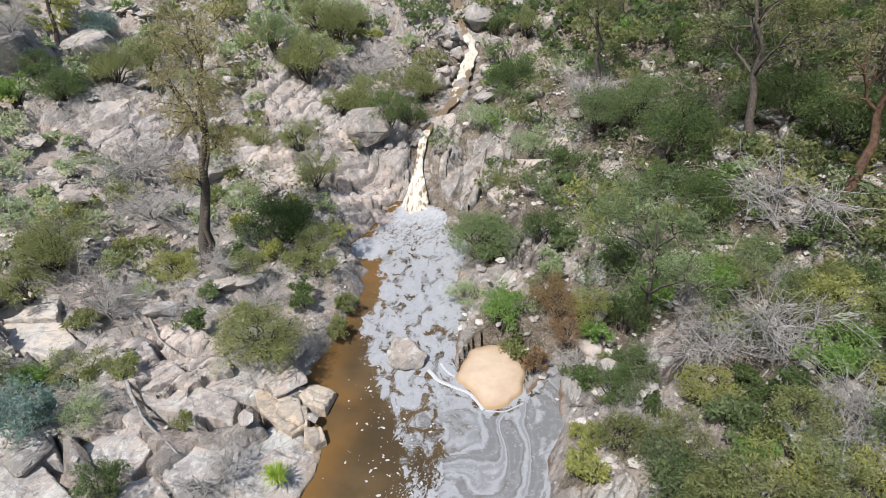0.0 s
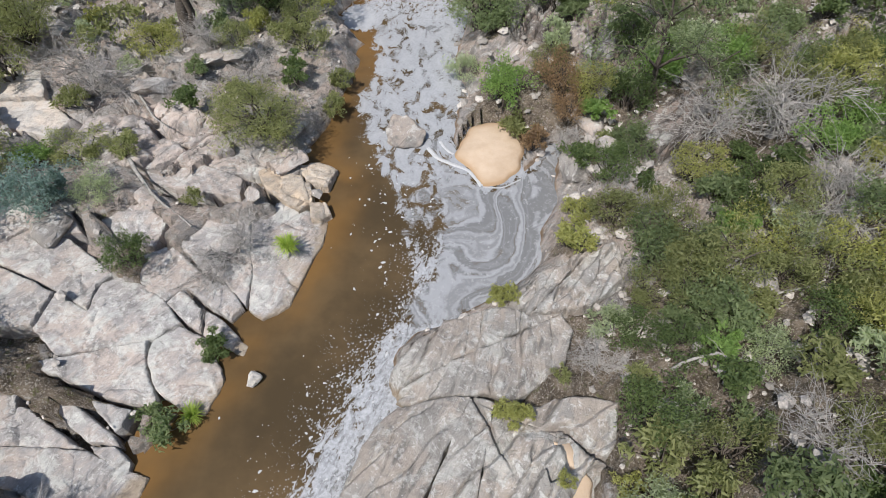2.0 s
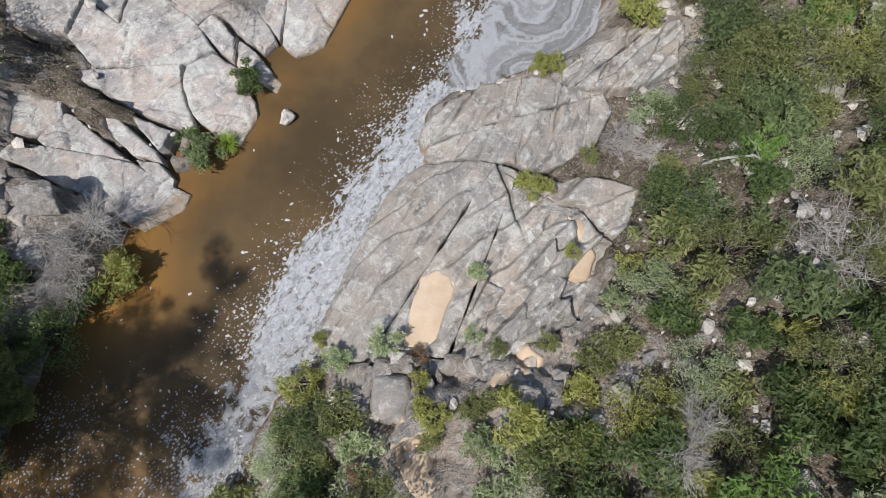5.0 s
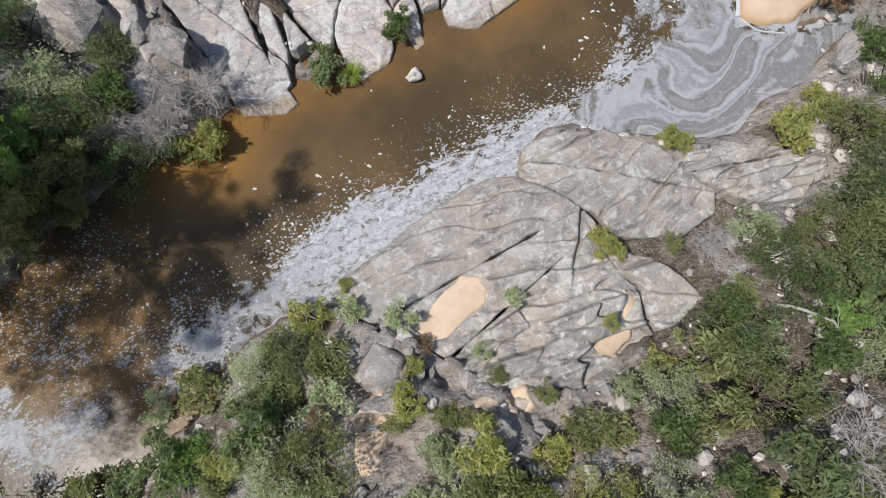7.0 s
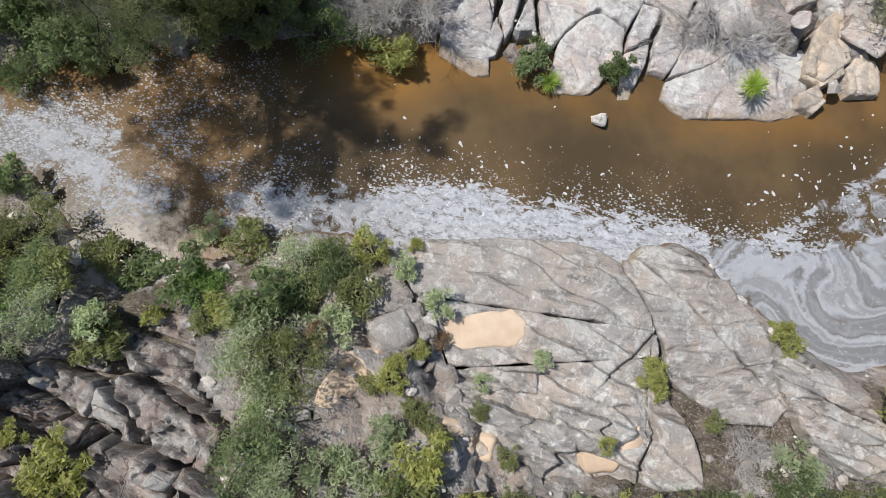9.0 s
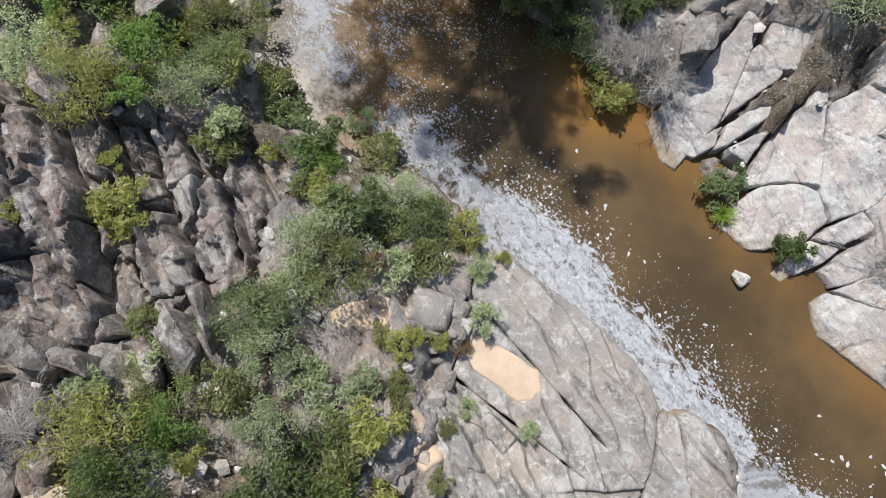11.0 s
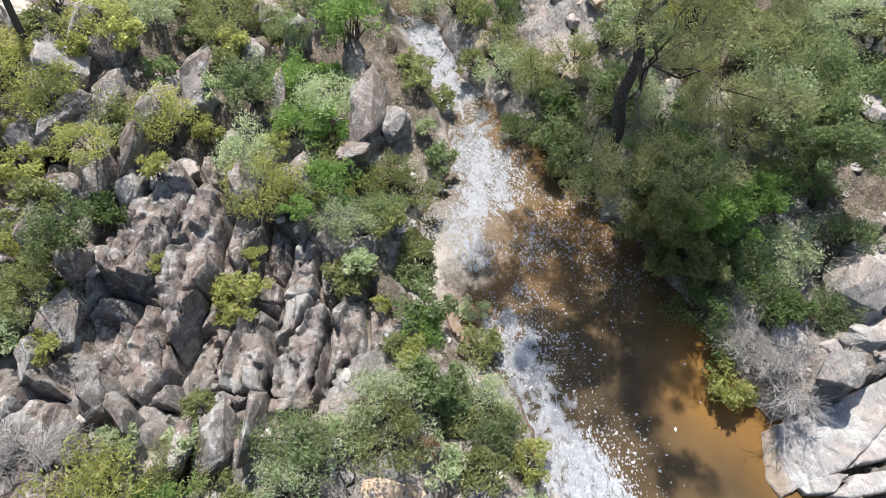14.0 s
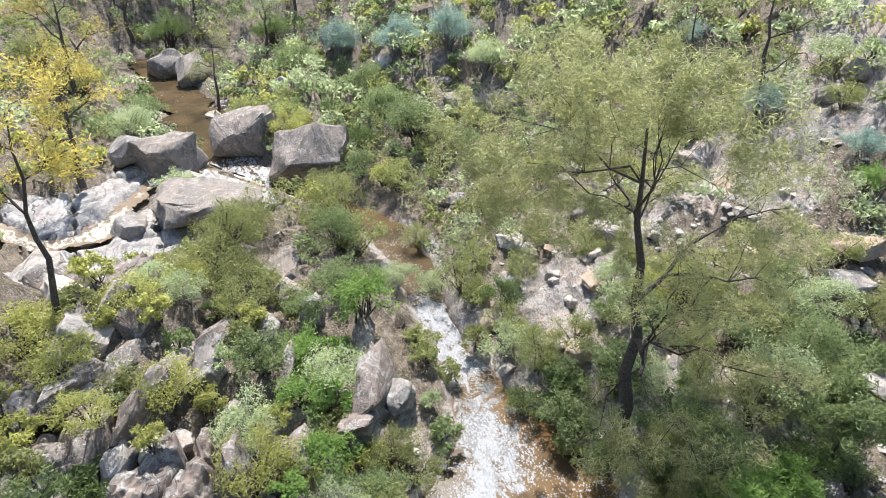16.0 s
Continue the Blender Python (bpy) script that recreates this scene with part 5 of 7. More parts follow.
def outcrop(outline, top, label, **more):
    return tagged(new("rock_outcrop", slab_mesh(outline, top, more.pop("mat", ROCK), **more)), label, "rock")


def sheeting(x, y, strike, spacing, seed, curve=0.0, reach=0.6):
    """Sheets that have come away along the strike: each ends in a small dark scarp that dies out along its length."""
    u, v = along(x, y, strike)
    q = (v + curve * u * u + 0.8 * (fractal(u / 4.0, v / 2.6, seed, 3) - 0.5)) / spacing + 0.42 * (fractal(u / 1.1, v / 0.6, seed + 5, 5) - 0.5)
    k = np.floor(q)
    f = q - k
    lives = smooth(grain(u / 1.9 + 13.7 * k, 3.1 * k, seed + 9), reach - 0.12, reach + 0.12)
    edge = 0.09 / spacing
    scarp = (f - 0.5) * np.where(f < 1 - edge, 1.0, 1.0 - 2 * (f - 1 + edge) / edge)
    return lives * (np.clip(scarp, -0.5, 0.5) * (0.5 + hashed(k, 0 * k, seed)) - (0.15 + 0.9 * grain(u / 0.8, 2.7 * k, seed + 11)) * np.exp(-((f - 1 + 0.6 * edge) / (0.42 * edge)) ** 2))


def whaleback(x, y, reach, tall):
    """A rounded back that rises out of the pool."""
    inner = np.clip((from_outline(x, y, POOL) + 0.25) / reach, 0, 1)
    return tall * np.sqrt(1 - (1 - inner) ** 2)


def sand_hollows(x, y):
    """How deep the hollows are that hold sand."""
    return np.maximum(smooth(from_outline(x, y, SAND_LONG), 0.10, -0.14), smooth(from_outline(x, y, SAND_CREST), 0.10, -0.14))


def north_smooth(x, y):
    return -0.02 + whaleback(x, y, 2.3, 1.15) + 0.25 * (fractal(x / 2.2, y / 2.2, 301, 3) - 0.5)


def north_face(x, y):
    z = north_smooth(x, y) + 0.20 * sheeting(x, y, 30, 1.05, 303, curve=-0.10, reach=0.34)
    z = z + 0.09 * sheeting(x, y, 36, 0.45, 307, curve=-0.08, reach=0.52)
    return z + 0.07 * (fractal(x * 1.6, y * 1.6, 309, 5) - 0.5) + 0.02 * (fractal(x * 8, y * 8, 311, 2) - 0.5)


def south_smooth(x, y):
    ledge = np.maximum(smooth(-from_outline(x, y, LEDGES), -0.3, 0.5), smooth(-from_outline(x, y, SPLIT_BLOCK), -0.2, 0.2))
    return -0.02 + whaleback(x, y, 2.3, 1.25) + 0.32 * ledge * smooth(x, 0.0, 3.0) + 0.22 * (fractal(x / 2.4, y / 2.4, 331, 3) - 0.5)


def south_face(x, y):
    ledge = smooth(-from_outline(x, y, LEDGES), -0.3, 0.5)
    split = smooth(-from_outline(x, y, SPLIT_BLOCK), -0.05, 0.15)
    z = south_smooth(x, y) + (0.20 - 0.08 * split) * sheeting(x, y, 63, 0.95, 333, curve=0.045, reach=0.47)
    z = z + 0.09 * (1 + 0.6 * ledge) * sheeting(x, y, 67, 0.40, 337, curve=0.045, reach=0.60)
    u, v = along(x, y, 58)
    net, cell = crack_lines(u / 1.25 + 0.5 * (fractal(x, y, 341, 3) - 0.5), v / 0.52 + 0.4 * (fractal(x, y, 343, 3) - 0.5), 345)
    z = z + ledge * (1 - split) * (0.60 * cell - 0.16 * smooth(net, 0.08, 0.0) * smooth(fractal(x / 0.8, y / 0.8, 353, 2), 0.45, 0.6))
    z = z - 0.30 * smooth(np.abs(from_outline(x, y, SPLIT_BLOCK)), 0.10, 0.02) * smooth(x, 2.6, 3.2)
    # the joint that cuts the whaleback near its upper end
    cut_line = np.abs(along(x - 1.15, y - 5.6, 118)[1] + 0.35 * (fractal(x * 0.9, y * 0.9, 347, 3) - 0.5))
    z = z - 0.28 * smooth(cut_line, 0.09, 0.0) * smooth(x, -0.6, 0.3) * smooth(x, 2.2, 1.4)
    return z - 0.20 * sand_hollows(x, y) + (0.08 + 0.14 * ledge) * (fractal(x * 1.6, y * 1.6, 349, 5) - 0.5) + 0.025 * (fractal(x * 8, y * 8, 351, 2) - 0.5)


def torn_face(x, y):
    z = 0.15 + np.maximum(land(x, y, False), 0) * 0.8 + whaleback(x, y, 1.2, 0.35)
    u, v = along(x, y, 52)
    net, cell = crack_lines(u / 1.3 + 0.5 * (fractal(x, y, 421, 3) - 0.5), v / 0.34 + 0.5 * (fractal(x, y, 423, 3) - 0.5), 425)
    return z + 0.36 * cell - 0.12 * smooth(net, 0.12, 0.0) + 0.08 * (fractal(x * 3, y * 3, 427, 4) - 0.5)


def cut(poly, px, py, nx, ny):
    """The part of an outline on the side of a line to which (nx, ny) points."""
    out = []
    for (ax, ay), (bx, by) in zip(poly, poly[1:] + poly[:1]):
        a, b = (ax - px) * nx + (ay - py) * ny, (bx - px) * nx + (by - py) * ny
        if a >= 0:
            out.append((ax, ay))
        if a * b < 0:
            out.append((ax + (bx - ax) * a / (a - b), ay + (by - ay) * a / (a - b)))
    return out


def jointed_body(outline, lines, face, mat, label, piece="rock_sheet", group="", **more):
    """Rock that open joints, given as lines from one place to another, divide into sheets."""
    pieces = [outline]
    for (ax, ay), (bx, by) in lines:
        nx, ny = ay - by, bx - ax
        pieces = [q for p in pieces for q in (cut(p, ax, ay, nx, ny), cut(p, ax, ay, -nx, -ny)) if len(q) > 2]
    thing = new("rock_outcrop")
    for p in pieces:
        part(piece, worn_rock(p, face, mat, name=piece, **more), thing)
    return tagged(thing, label, "rock", group)


jointed_body(OUTCROP_NORTH, [((-1.5, 6.9), (3.2, 9.0))], north_face, ROCK_LAYERED, "grey whaleback of sheeted granite rising from the pool", step=0.04, rim=0.13, deep=1.0, ragged=0.22, seed=380)
jointed_body(SOUTH_BODY, [((1.25, 5.2), (0.1, 0.3)), ((-2.3, -0.2), (0.75, 6.4)), ((2.5, 5.45), (4.75, 4.4))], south_face, ROCK_LAYERED, "long grey granite whaleback with dark joints and broken ledges", step=0.04, rim=0.06, deep=1.0, ragged=0.16, seed=384)
jointed_body(TORN_LEDGES, [((2.8, 9.2), (5.6, 12.2))], torn_face, ROCK_LAYERED, "splintered granite ledges with dry grass", step=0.04, rim=0.11, deep=1.0, ragged=0.3, seed=426)
outcrop(SQUARE_BLOCK, 1.45, "square weathered granite block among shrubs", mat=ROCK_DARK, rounding=0.22, rough=0.12, rings=10, seed=411)
outcrop(CHOCK, 1.35, "small wedged granite block", rounding=0.08, rough=0.05, rings=6, seed=415)


def bleached_face(x, y):
    u, v = along(x, y, 65)
    net, cell = crack_lines(u / 4.2 + 0.6 * (fractal(x / 2, y / 2, 501, 3) - 0.5), v / 1.5 + 0.6 * (fractal(x / 2, y / 2, 503, 3) - 0.5), 505)
    wet = np.minimum(from_run(x, y, RAPIDS[0])[0], from_run(x, y, RAPIDS[1])[0])
    return land(x, y, False) + 0.30 - 0.55 * smooth(wet, 0.7, -0.1) + 0.45 * cell - 0.25 * smooth(net, 0.07, 0) + 1.1 * (fractal(x / 3.5, y / 3.5, 507, 4) - 0.5) + 0.15 * (fractal(x * 1.5, y * 1.5, 509, 4) - 0.5)


jointed_body(BLEACHED, [((-12.0, -36.0), (2.0, -38.0)), ((-8.0, -46.0), (-5.0, -29.0)), ((-3.0, -44.0), (0.0, -26.0))], bleached_face, ROCK_SHELF, "smooth scoured granite sheets above the lower creek", step=0.11, rim=0.3, deep=1.6, ragged=1.2, seed=511)


def rapid(run, seed):
    """Shallow white water that slides over the rock shelf in a ragged sheet."""
    a = np.array(run)
    gx, gy = np.arange(a[:, 0].min() - 2, a[:, 0].max() + 2, 0.12), np.arange(a[:, 1].min() - 2, a[:, 1].max() + 2, 0.12)
    X, Y = np.meshgrid(gx, gy)
    d = from_run(X, Y, run)[0] + 1.5 * (fractal(X / 1.1, Y / 1.1, seed, 4) - 0.5)
    faces = sheet(len(gx), len(gy))
    keep = (d < 0.1).ravel()
    faces = faces[keep[faces].all(1)]
    used = np.unique(faces)
    remap = np.zeros(X.size, int)
    remap[used] = np.arange(len(used))
    Z = np.maximum(bleached_face(X, Y), land(X, Y, False) - 0.05) + 0.07 + 0.10 * (fractal(X * 1.6, Y * 1.6, seed + 3, 3) - 0.5)
    me = mesh_of("rapid", np.stack([X, Y, Z], -1).reshape(-1, 3)[used], remap[faces], WHITE_WATER, flat=False)
    paint(me, "foam", (0.16 + 0.34 * smooth(d, 0.1, -0.5)).ravel()[used])
    return tagged(new("rapid", me), "white rapid sliding over scoured granite", "water", kind="structure")


for k, run in enumerate(RAPIDS):
    rapid(run, 520 + 7 * k)
FALL_WALL = [(0.2, 34.0), (1.2, 31.2), (4.2, 33.5), (4.9, 37.5), (2.2, 41.0), (-0.6, 39.5), (-1.0, 36.5)]
FALL_WALL_WEST = [(-3.2, 34.6), (-5.6, 31.8), (-8.2, 33.0), (-8.6, 37.6), (-4.6, 40.0), (-2.5, 38.5), (-2.6, 36.2)]
def sand_patch(outline, top, label, dome=0.1, damp=0.0):
    me = slab_mesh(outline, top, SAND, rounding=0.30, rough=0.04, dome=dome, rings=10, step=0.14, deep=0.5, seed=int(top * 100), warp=0.45)
    co = np.empty(len(me.vertices) * 3, np.float32)
    me.vertices.foreach_get("co", co)
    paint(me, "damp", damp * smooth(co.reshape(-1, 3)[:, 2], 0.22, 0.02))
    return tagged(new("sand_patch", me), label, "sand", kind="structure")


sand_patch(SAND_BAR, 0.05, "smooth pale sandbar reaching into the pool", dome=0.24, damp=1.0)


def sand_fill(outline, level, label, step=0.05):
    """Sand that fills a hollow of the rock up to a level."""
    a = np.array(outline)
    gx, gy = np.arange(a[:, 0].min() - 0.3, a[:, 0].max() + 0.3, step), np.arange(a[:, 1].min() - 0.3, a[:, 1].max() + 0.3, step)
    X, Y = np.meshgrid(gx, gy)
    d = from_outline(X, Y, outline) + 0.22 * (fractal(X * 1.8, Y * 1.8, 77, 4) - 0.5)
    Z = level(X, Y) + 0.05 * (fractal(X * 1.3, Y * 1.3, 79, 4) - 0.5) + 0.012 * (fractal(X * 9, Y * 9, 81, 2) - 0.5) - 0.30 * smooth(d, -0.02, 0.16)
    faces = sheet(len(gx), len(gy))
    keep = (d < 0.2).ravel()
    faces = faces[keep[faces].all(1)]
    used = np.unique(faces)
    remap = np.zeros(X.size, int)
    remap[used] = np.arange(len(used))
    me = mesh_of("sand_patch", np.stack([X, Y, Z], -1).reshape(-1, 3)[used], remap[faces], SAND, flat=False)
    paint(me, "damp", np.zeros(len(used)))
    return tagged(new("sand_patch", me), label, "sand", kind="structure")


for strip in (SAND_LONG, SAND_CREST):
    sand_fill(strip, lambda x, y: south_smooth(x, y) - 0.055, "pale sand drift in a hollow of the rock")
for strip in (SAND_LOW, SAND_LOW2):
    sand_fill(strip, lambda x, y: 0.06 + land(x, y, False) + 0.75 * (land(x, y) - land(x, y, False)), "pale sand drift between rocks and shrubs", 0.08)


def boulder_mesh(seed, boxy, detail):
    """An angular weathered boulder about two metres across, its base a little below zero."""
    r = random.Random(seed)
    bm = bmesh.new()
    for _ in range(20):
        d = Vector((r.gauss(0, 1), r.gauss(0, 1), r.gauss(0, 1))).normalized()
        e = max(abs(v) for v in d)
        bm.verts.new(d * (1 - boxy + boxy / e) * r.uniform(0.82, 1.0))
    hull = bmesh.ops.convex_hull(bm, input=bm.verts)
    bmesh.ops.delete(bm, geom=list({g for g in hull["geom_interior"] + hull["geom_unused"] if isinstance(g, bmesh.types.BMVert)}), context='VERTS')
    bmesh.ops.dissolve_limit(bm, angle_limit=radians(16), verts=bm.verts, edges=bm.edges)
    bmesh.ops.bevel(bm, geom=list(bm.edges), offset=0.045, segments=1, affect='EDGES', clamp_overlap=True)
    bmesh.ops.triangulate(bm, faces=bm.faces)
    if detail:
        bmesh.ops.subdivide_edges(bm, edges=bm.edges, cuts=detail, use_grid_fill=True)
        bmesh.ops.triangulate(bm, faces=bm.faces)
        for v in bm.verts:
            n = v.co.normalized()
            v.co += n * (0.16 * (noise.fractal(v.co * 1.4 + Vector((seed, 0, 0)), 1.0, 2.0, 4)) + 0.05 * noise.noise(Vector((v.co.x * 2, v.co.y * 9, v.co.z * 3 + seed))))
    me = bpy.data.meshes.new("boulder")
    bm.to_mesh(me)
    bm.free()
    me.polygons.foreach_set("use_smooth", [True] * len(me.polygons))
    me.set_sharp_from_angle(angle=radians(30))
    return me


BOULDERS = {}


def boulder_of(kind, seed, boxy, detail, mat):
    key = (kind, seed)
    if key not in BOULDERS:
        me = boulder_mesh(seed, boxy, detail)
        me.materials.append(mat)
        BOULDERS[key] = me
    return BOULDERS[key]


def place_boulder(me, x, y, z, size, turn, label, group, name="boulder"):
    ob = tagged(new(name, me), label, "rock", group)
    ob.matrix_basis = Matrix.LocRotScale((x, y, z), Euler((turn[0], turn[1], turn[2])), size)
    return ob


def single_stones():
    r = random.Random(5)
    for k, (x, y, w, kind) in enumerate(STONES):
        mat = {"pale": ROCK_PALE, "tan": ROCK_TAN, "pool": ROCK_DARK, "dark": ROCK_BROWN, "low": ROCK_BROWN, "pale2": ROCK_PALE}.get(kind, ROCK_LOOSE if k % 3 == 0 else ROCK_DARK)
        me = boulder_of(kind if kind in ("pale", "tan", "pool", "dark", "low", "pale2") else "g%d" % (k % 3 == 0), k % 5, 0.12 + 0.1 * (k % 3), 2, mat)
        label = {"pale": "pale angular stone standing in the brown pool", "tan": "tan iron-stained boulder on the bank", "pool": "low grey boulder half sunk in the foamy pool"}.get(kind, "large grey weathered granite boulder on the bank")
        h = w * (0.2 if kind == "low" else r.uniform(0.34, 0.46))
        z = -0.05 if kind in ("pool", "pale") else z_at(x, y)
        place_boulder(me, x, y, z + h * (0.35 if kind != "pale" else 0.7), (w * 0.52, w * r.uniform(0.40, 0.52), h if kind != "pool" else h * 0.75), (r.uniform(-0.35, 0.35), r.uniform(-0.35, 0.35), r.uniform(0, 6.3)), label, "")


single_stones()

def cliff_height(tall, seed, wide=1.0, strike=49.0):
    """Upright slabs and ribs of jointed granite, standing along the strike."""
    def face(x, y):
        u, v = along(x, y, strike)
        wu, wv = u + 0.5 * (fractal(x / 1.2, y / 1.2, seed, 3) - 0.5), v + 0.26 * (fractal(x / 1.1, y / 1.1, seed + 3, 3) - 0.5)
        big, slab = crack_lines(wu / (4.2 * wide), wv / (1.35 * wide), seed + 7)
        fine, rib = crack_lines(wu / (2.4 * wide), wv / (0.5 * wide), seed + 17)
        chip, bit = crack_lines(wu / 0.5, wv / 0.3, seed + 27)
        z = land(x, y, False) + 0.45 + tall * (1.7 * slab + 0.62 * rib + 0.26 * bit) + 0.42 * (fractal(x * 2.2, y * 2.2, seed + 5, 6) - 0.5)
        z = z - 1.05 * tall * smooth(big, 0.12, 0.0) - 0.46 * tall * smooth(fine, 0.10, 0.0) * smooth(fractal(x / 1.3, y / 1.3, seed + 9, 2), 0.36, 0.5)
        return z
    return face


def rib_lines(outline, strike, gaps, cross):
    """Joint lines along the strike at those distances from the middle, and one across."""
    cx, cy = np.mean([p[0] for p in outline]), np.mean([p[1] for p in outline])
    a = radians(strike)
    rows = [((cx - v * math.sin(a), cy + v * math.cos(a)), (cx - v * math.sin(a) + math.cos(a + t), cy + v * math.cos(a) + math.sin(a + t))) for v, t in gaps]
    return rows + [((cx + u * math.cos(a), cy + u * math.sin(a)), (cx + u * math.cos(a) - math.sin(a + t), cy + u * math.sin(a) + math.cos(a + t))) for u, t in cross]


jointed_body(CLIFF_FACE, rib_lines(CLIFF_FACE, 49, ((-2.3, 0.05), (-0.6, -0.08), (0.9, 0.06), (2.4, -0.05)), ((-1.0, 0.12), (2.3, -0.1))), cliff_height(0.95, 601), ROCK_RIB, "steep cliff of dark jointed granite ribs", "rock_rib", step=0.05, rim=0.22, deep=1.6, ragged=0.5, seed=601)
jointed_body(CLIFF_TOP, rib_lines(CLIFF_TOP, 49, ((-0.9, 0.1), (0.8, -0.1)), ((0.3, 0.1),)), cliff_height(0.8, 631), ROCK_RIB, "dark jointed granite ledges above the cliff", "rock_rib", step=0.05, rim=0.18, deep=1.6, ragged=0.5, seed=631)
for o, strike, mat, label in ((FALL_WALL, 75, ROCK_DARK, "steep grey granite wall beside the cascade"), (FALL_WALL_WEST, 30, ROCK_BANK, "ledged pinkish granite bank beside the cascade")):
    jointed_body(o, rib_lines(o, strike, ((-1.3, 0.1), (1.2, -0.1)), ((0.5, 0.15),)), cliff_height(0.5, int(strike) + 440, 1.2, strike), mat, label, "rock_ledge", step=0.07, rim=0.2, deep=1.8, ragged=0.8, seed=440 + strike)
for k, o in enumerate(BANK_LEDGES):
    strike = (50, 35, 58, 44, 62)[k]
    jointed_body(o, rib_lines(o, strike, ((-1.1, 0.1), (0.9, -0.1)), ((0.4, 0.2),)), cliff_height(0.42, 650 + 31 * k, 1.2, strike), ROCK_BANK, "pinkish granite ledges breaking out of the bank", "rock_ledge", "ledges of the west bank", step=0.08, rim=0.18, deep=1.4, ragged=0.9, seed=650 + 9 * k)
for k, o in enumerate(EAST_LEDGES):
    strike = (70, 40, 60)[k]
    jointed_body(o, rib_lines(o, strike, ((0.0, 0.1),), ((0.4, 0.2),)), cliff_height(0.6, 810 + 31 * k, 0.9, strike), ROCK_RIB, "broken grey granite ledges among scrub", "rock_ledge", "ledges of the east bank", step=0.06, rim=0.14, deep=1.4, ragged=0.6, seed=710 + 9 * k)
for o in POOL_LEDGES:
    jointed_body(o, rib_lines(o, 60, ((0.0, 0.1),), ((0.2, 0.2),)), cliff_height(0.3, 741, 1.3, 60), ROCK, "pale jointed granite ledge above the pool", "rock_ledge", step=0.06, rim=0.12, deep=1.2, ragged=0.4, seed=740)
CLIFF = [(1.0, -18.0), (-5.0, -12.2), (-2.4, -7.4), (0.3, -6.0), (5.6, -7.8), (8.5, -9.9), (6.5, -14.5)]


def cliff_ribs():
    """Upright ribs of jointed granite, side by side along the strike."""
    r = random.Random(11)
    strike = math.atan2(0.755, 0.656)
    made = []
    for _ in range(1600):
        x, y = r.uniform(-5, 9), r.uniform(-18, -6)
        if from_outline(np.array([x]), np.array([y]), CLIFF)[0] > 0 or any(math.hypot(x - a, y - b) < 0.9 for a, b in made) or from_outline(np.array([x]), np.array([y]), CLIFF_FACE)[0] < 0.1 or from_outline(np.array([x]), np.array([y]), CLIFF_TOP)[0] < 0.1 or len(made) > 46:
            continue
        made.append((x, y))
        long = r.uniform(0.45, 1.25)
        me = boulder_of("rib%d" % (len(made) % 4 > 0), 20 + len(made) % 6, 0.95, 2, ROCK_RIB if len(made) % 4 else ROCK_LOOSE)
        place_boulder(me, x, y, z_at(x, y) + 0.15 + 0.35 * r.random(), (long, r.uniform(0.22, 0.48), r.uniform(0.6, 1.15)), (r.uniform(-0.25, 0.25), r.uniform(-0.3, 0.15), strike + r.uniform(-0.15, 0.15)),
                      "upright rib of dark jointed granite", "ribs of the jointed cliff", "rock_rib")


cliff_ribs()
RIDGE = [(-9.0, -12.5), (-10.5, -20.0), (-8.5, -27.0), (-2.0, -27.5), (4.5, -25.0), (9.0, -18.0), (6.5, -14.5), (1.0, -16.0), (-4.0, -13.0)]


def ridge_blocks():
    """Broken ridges of upright blocks above the cliff, with shrubs between."""
    r = random.Random(13)
    strike = math.atan2(0.755, 0.656)
    made = []
    for _ in range(1500):
        x, y = r.uniform(-11, 9), r.uniform(-28, -12)
        if len(made) > 34 or from_outline(np.array([x]), np.array([y]), RIDGE)[0] > 0 or any(math.hypot(x - a, y - b) < 0.95 for a, b in made) or near_any(x, y, [CLIFF_FACE], 0.1) or fractal(np.array([x / 3.0]), np.array([y / 3.0]), 91)[0] < 0.42:
            continue
        made.append((x, y))
        long = 0.7 + 1.1 * r.random() ** 1.6
        k = len(made)
        me = boulder_of("rib1", 20 + k % 6, 0.95, 2, ROCK_RIB)
        place_boulder(me, x, y, z_at(x, y) + 0.1 + 0.4 * r.random(), (1.3 * long, r.uniform(0.3, 0.75), r.uniform(0.6, 1.3)), (r.uniform(-0.25, 0.25), r.uniform(-0.35, 0.2), strike + r.uniform(-0.25, 0.25)),
                      "weathered upright granite block on the ridge", "blocks of the broken ridge", "rock_rib")


ridge_blocks()


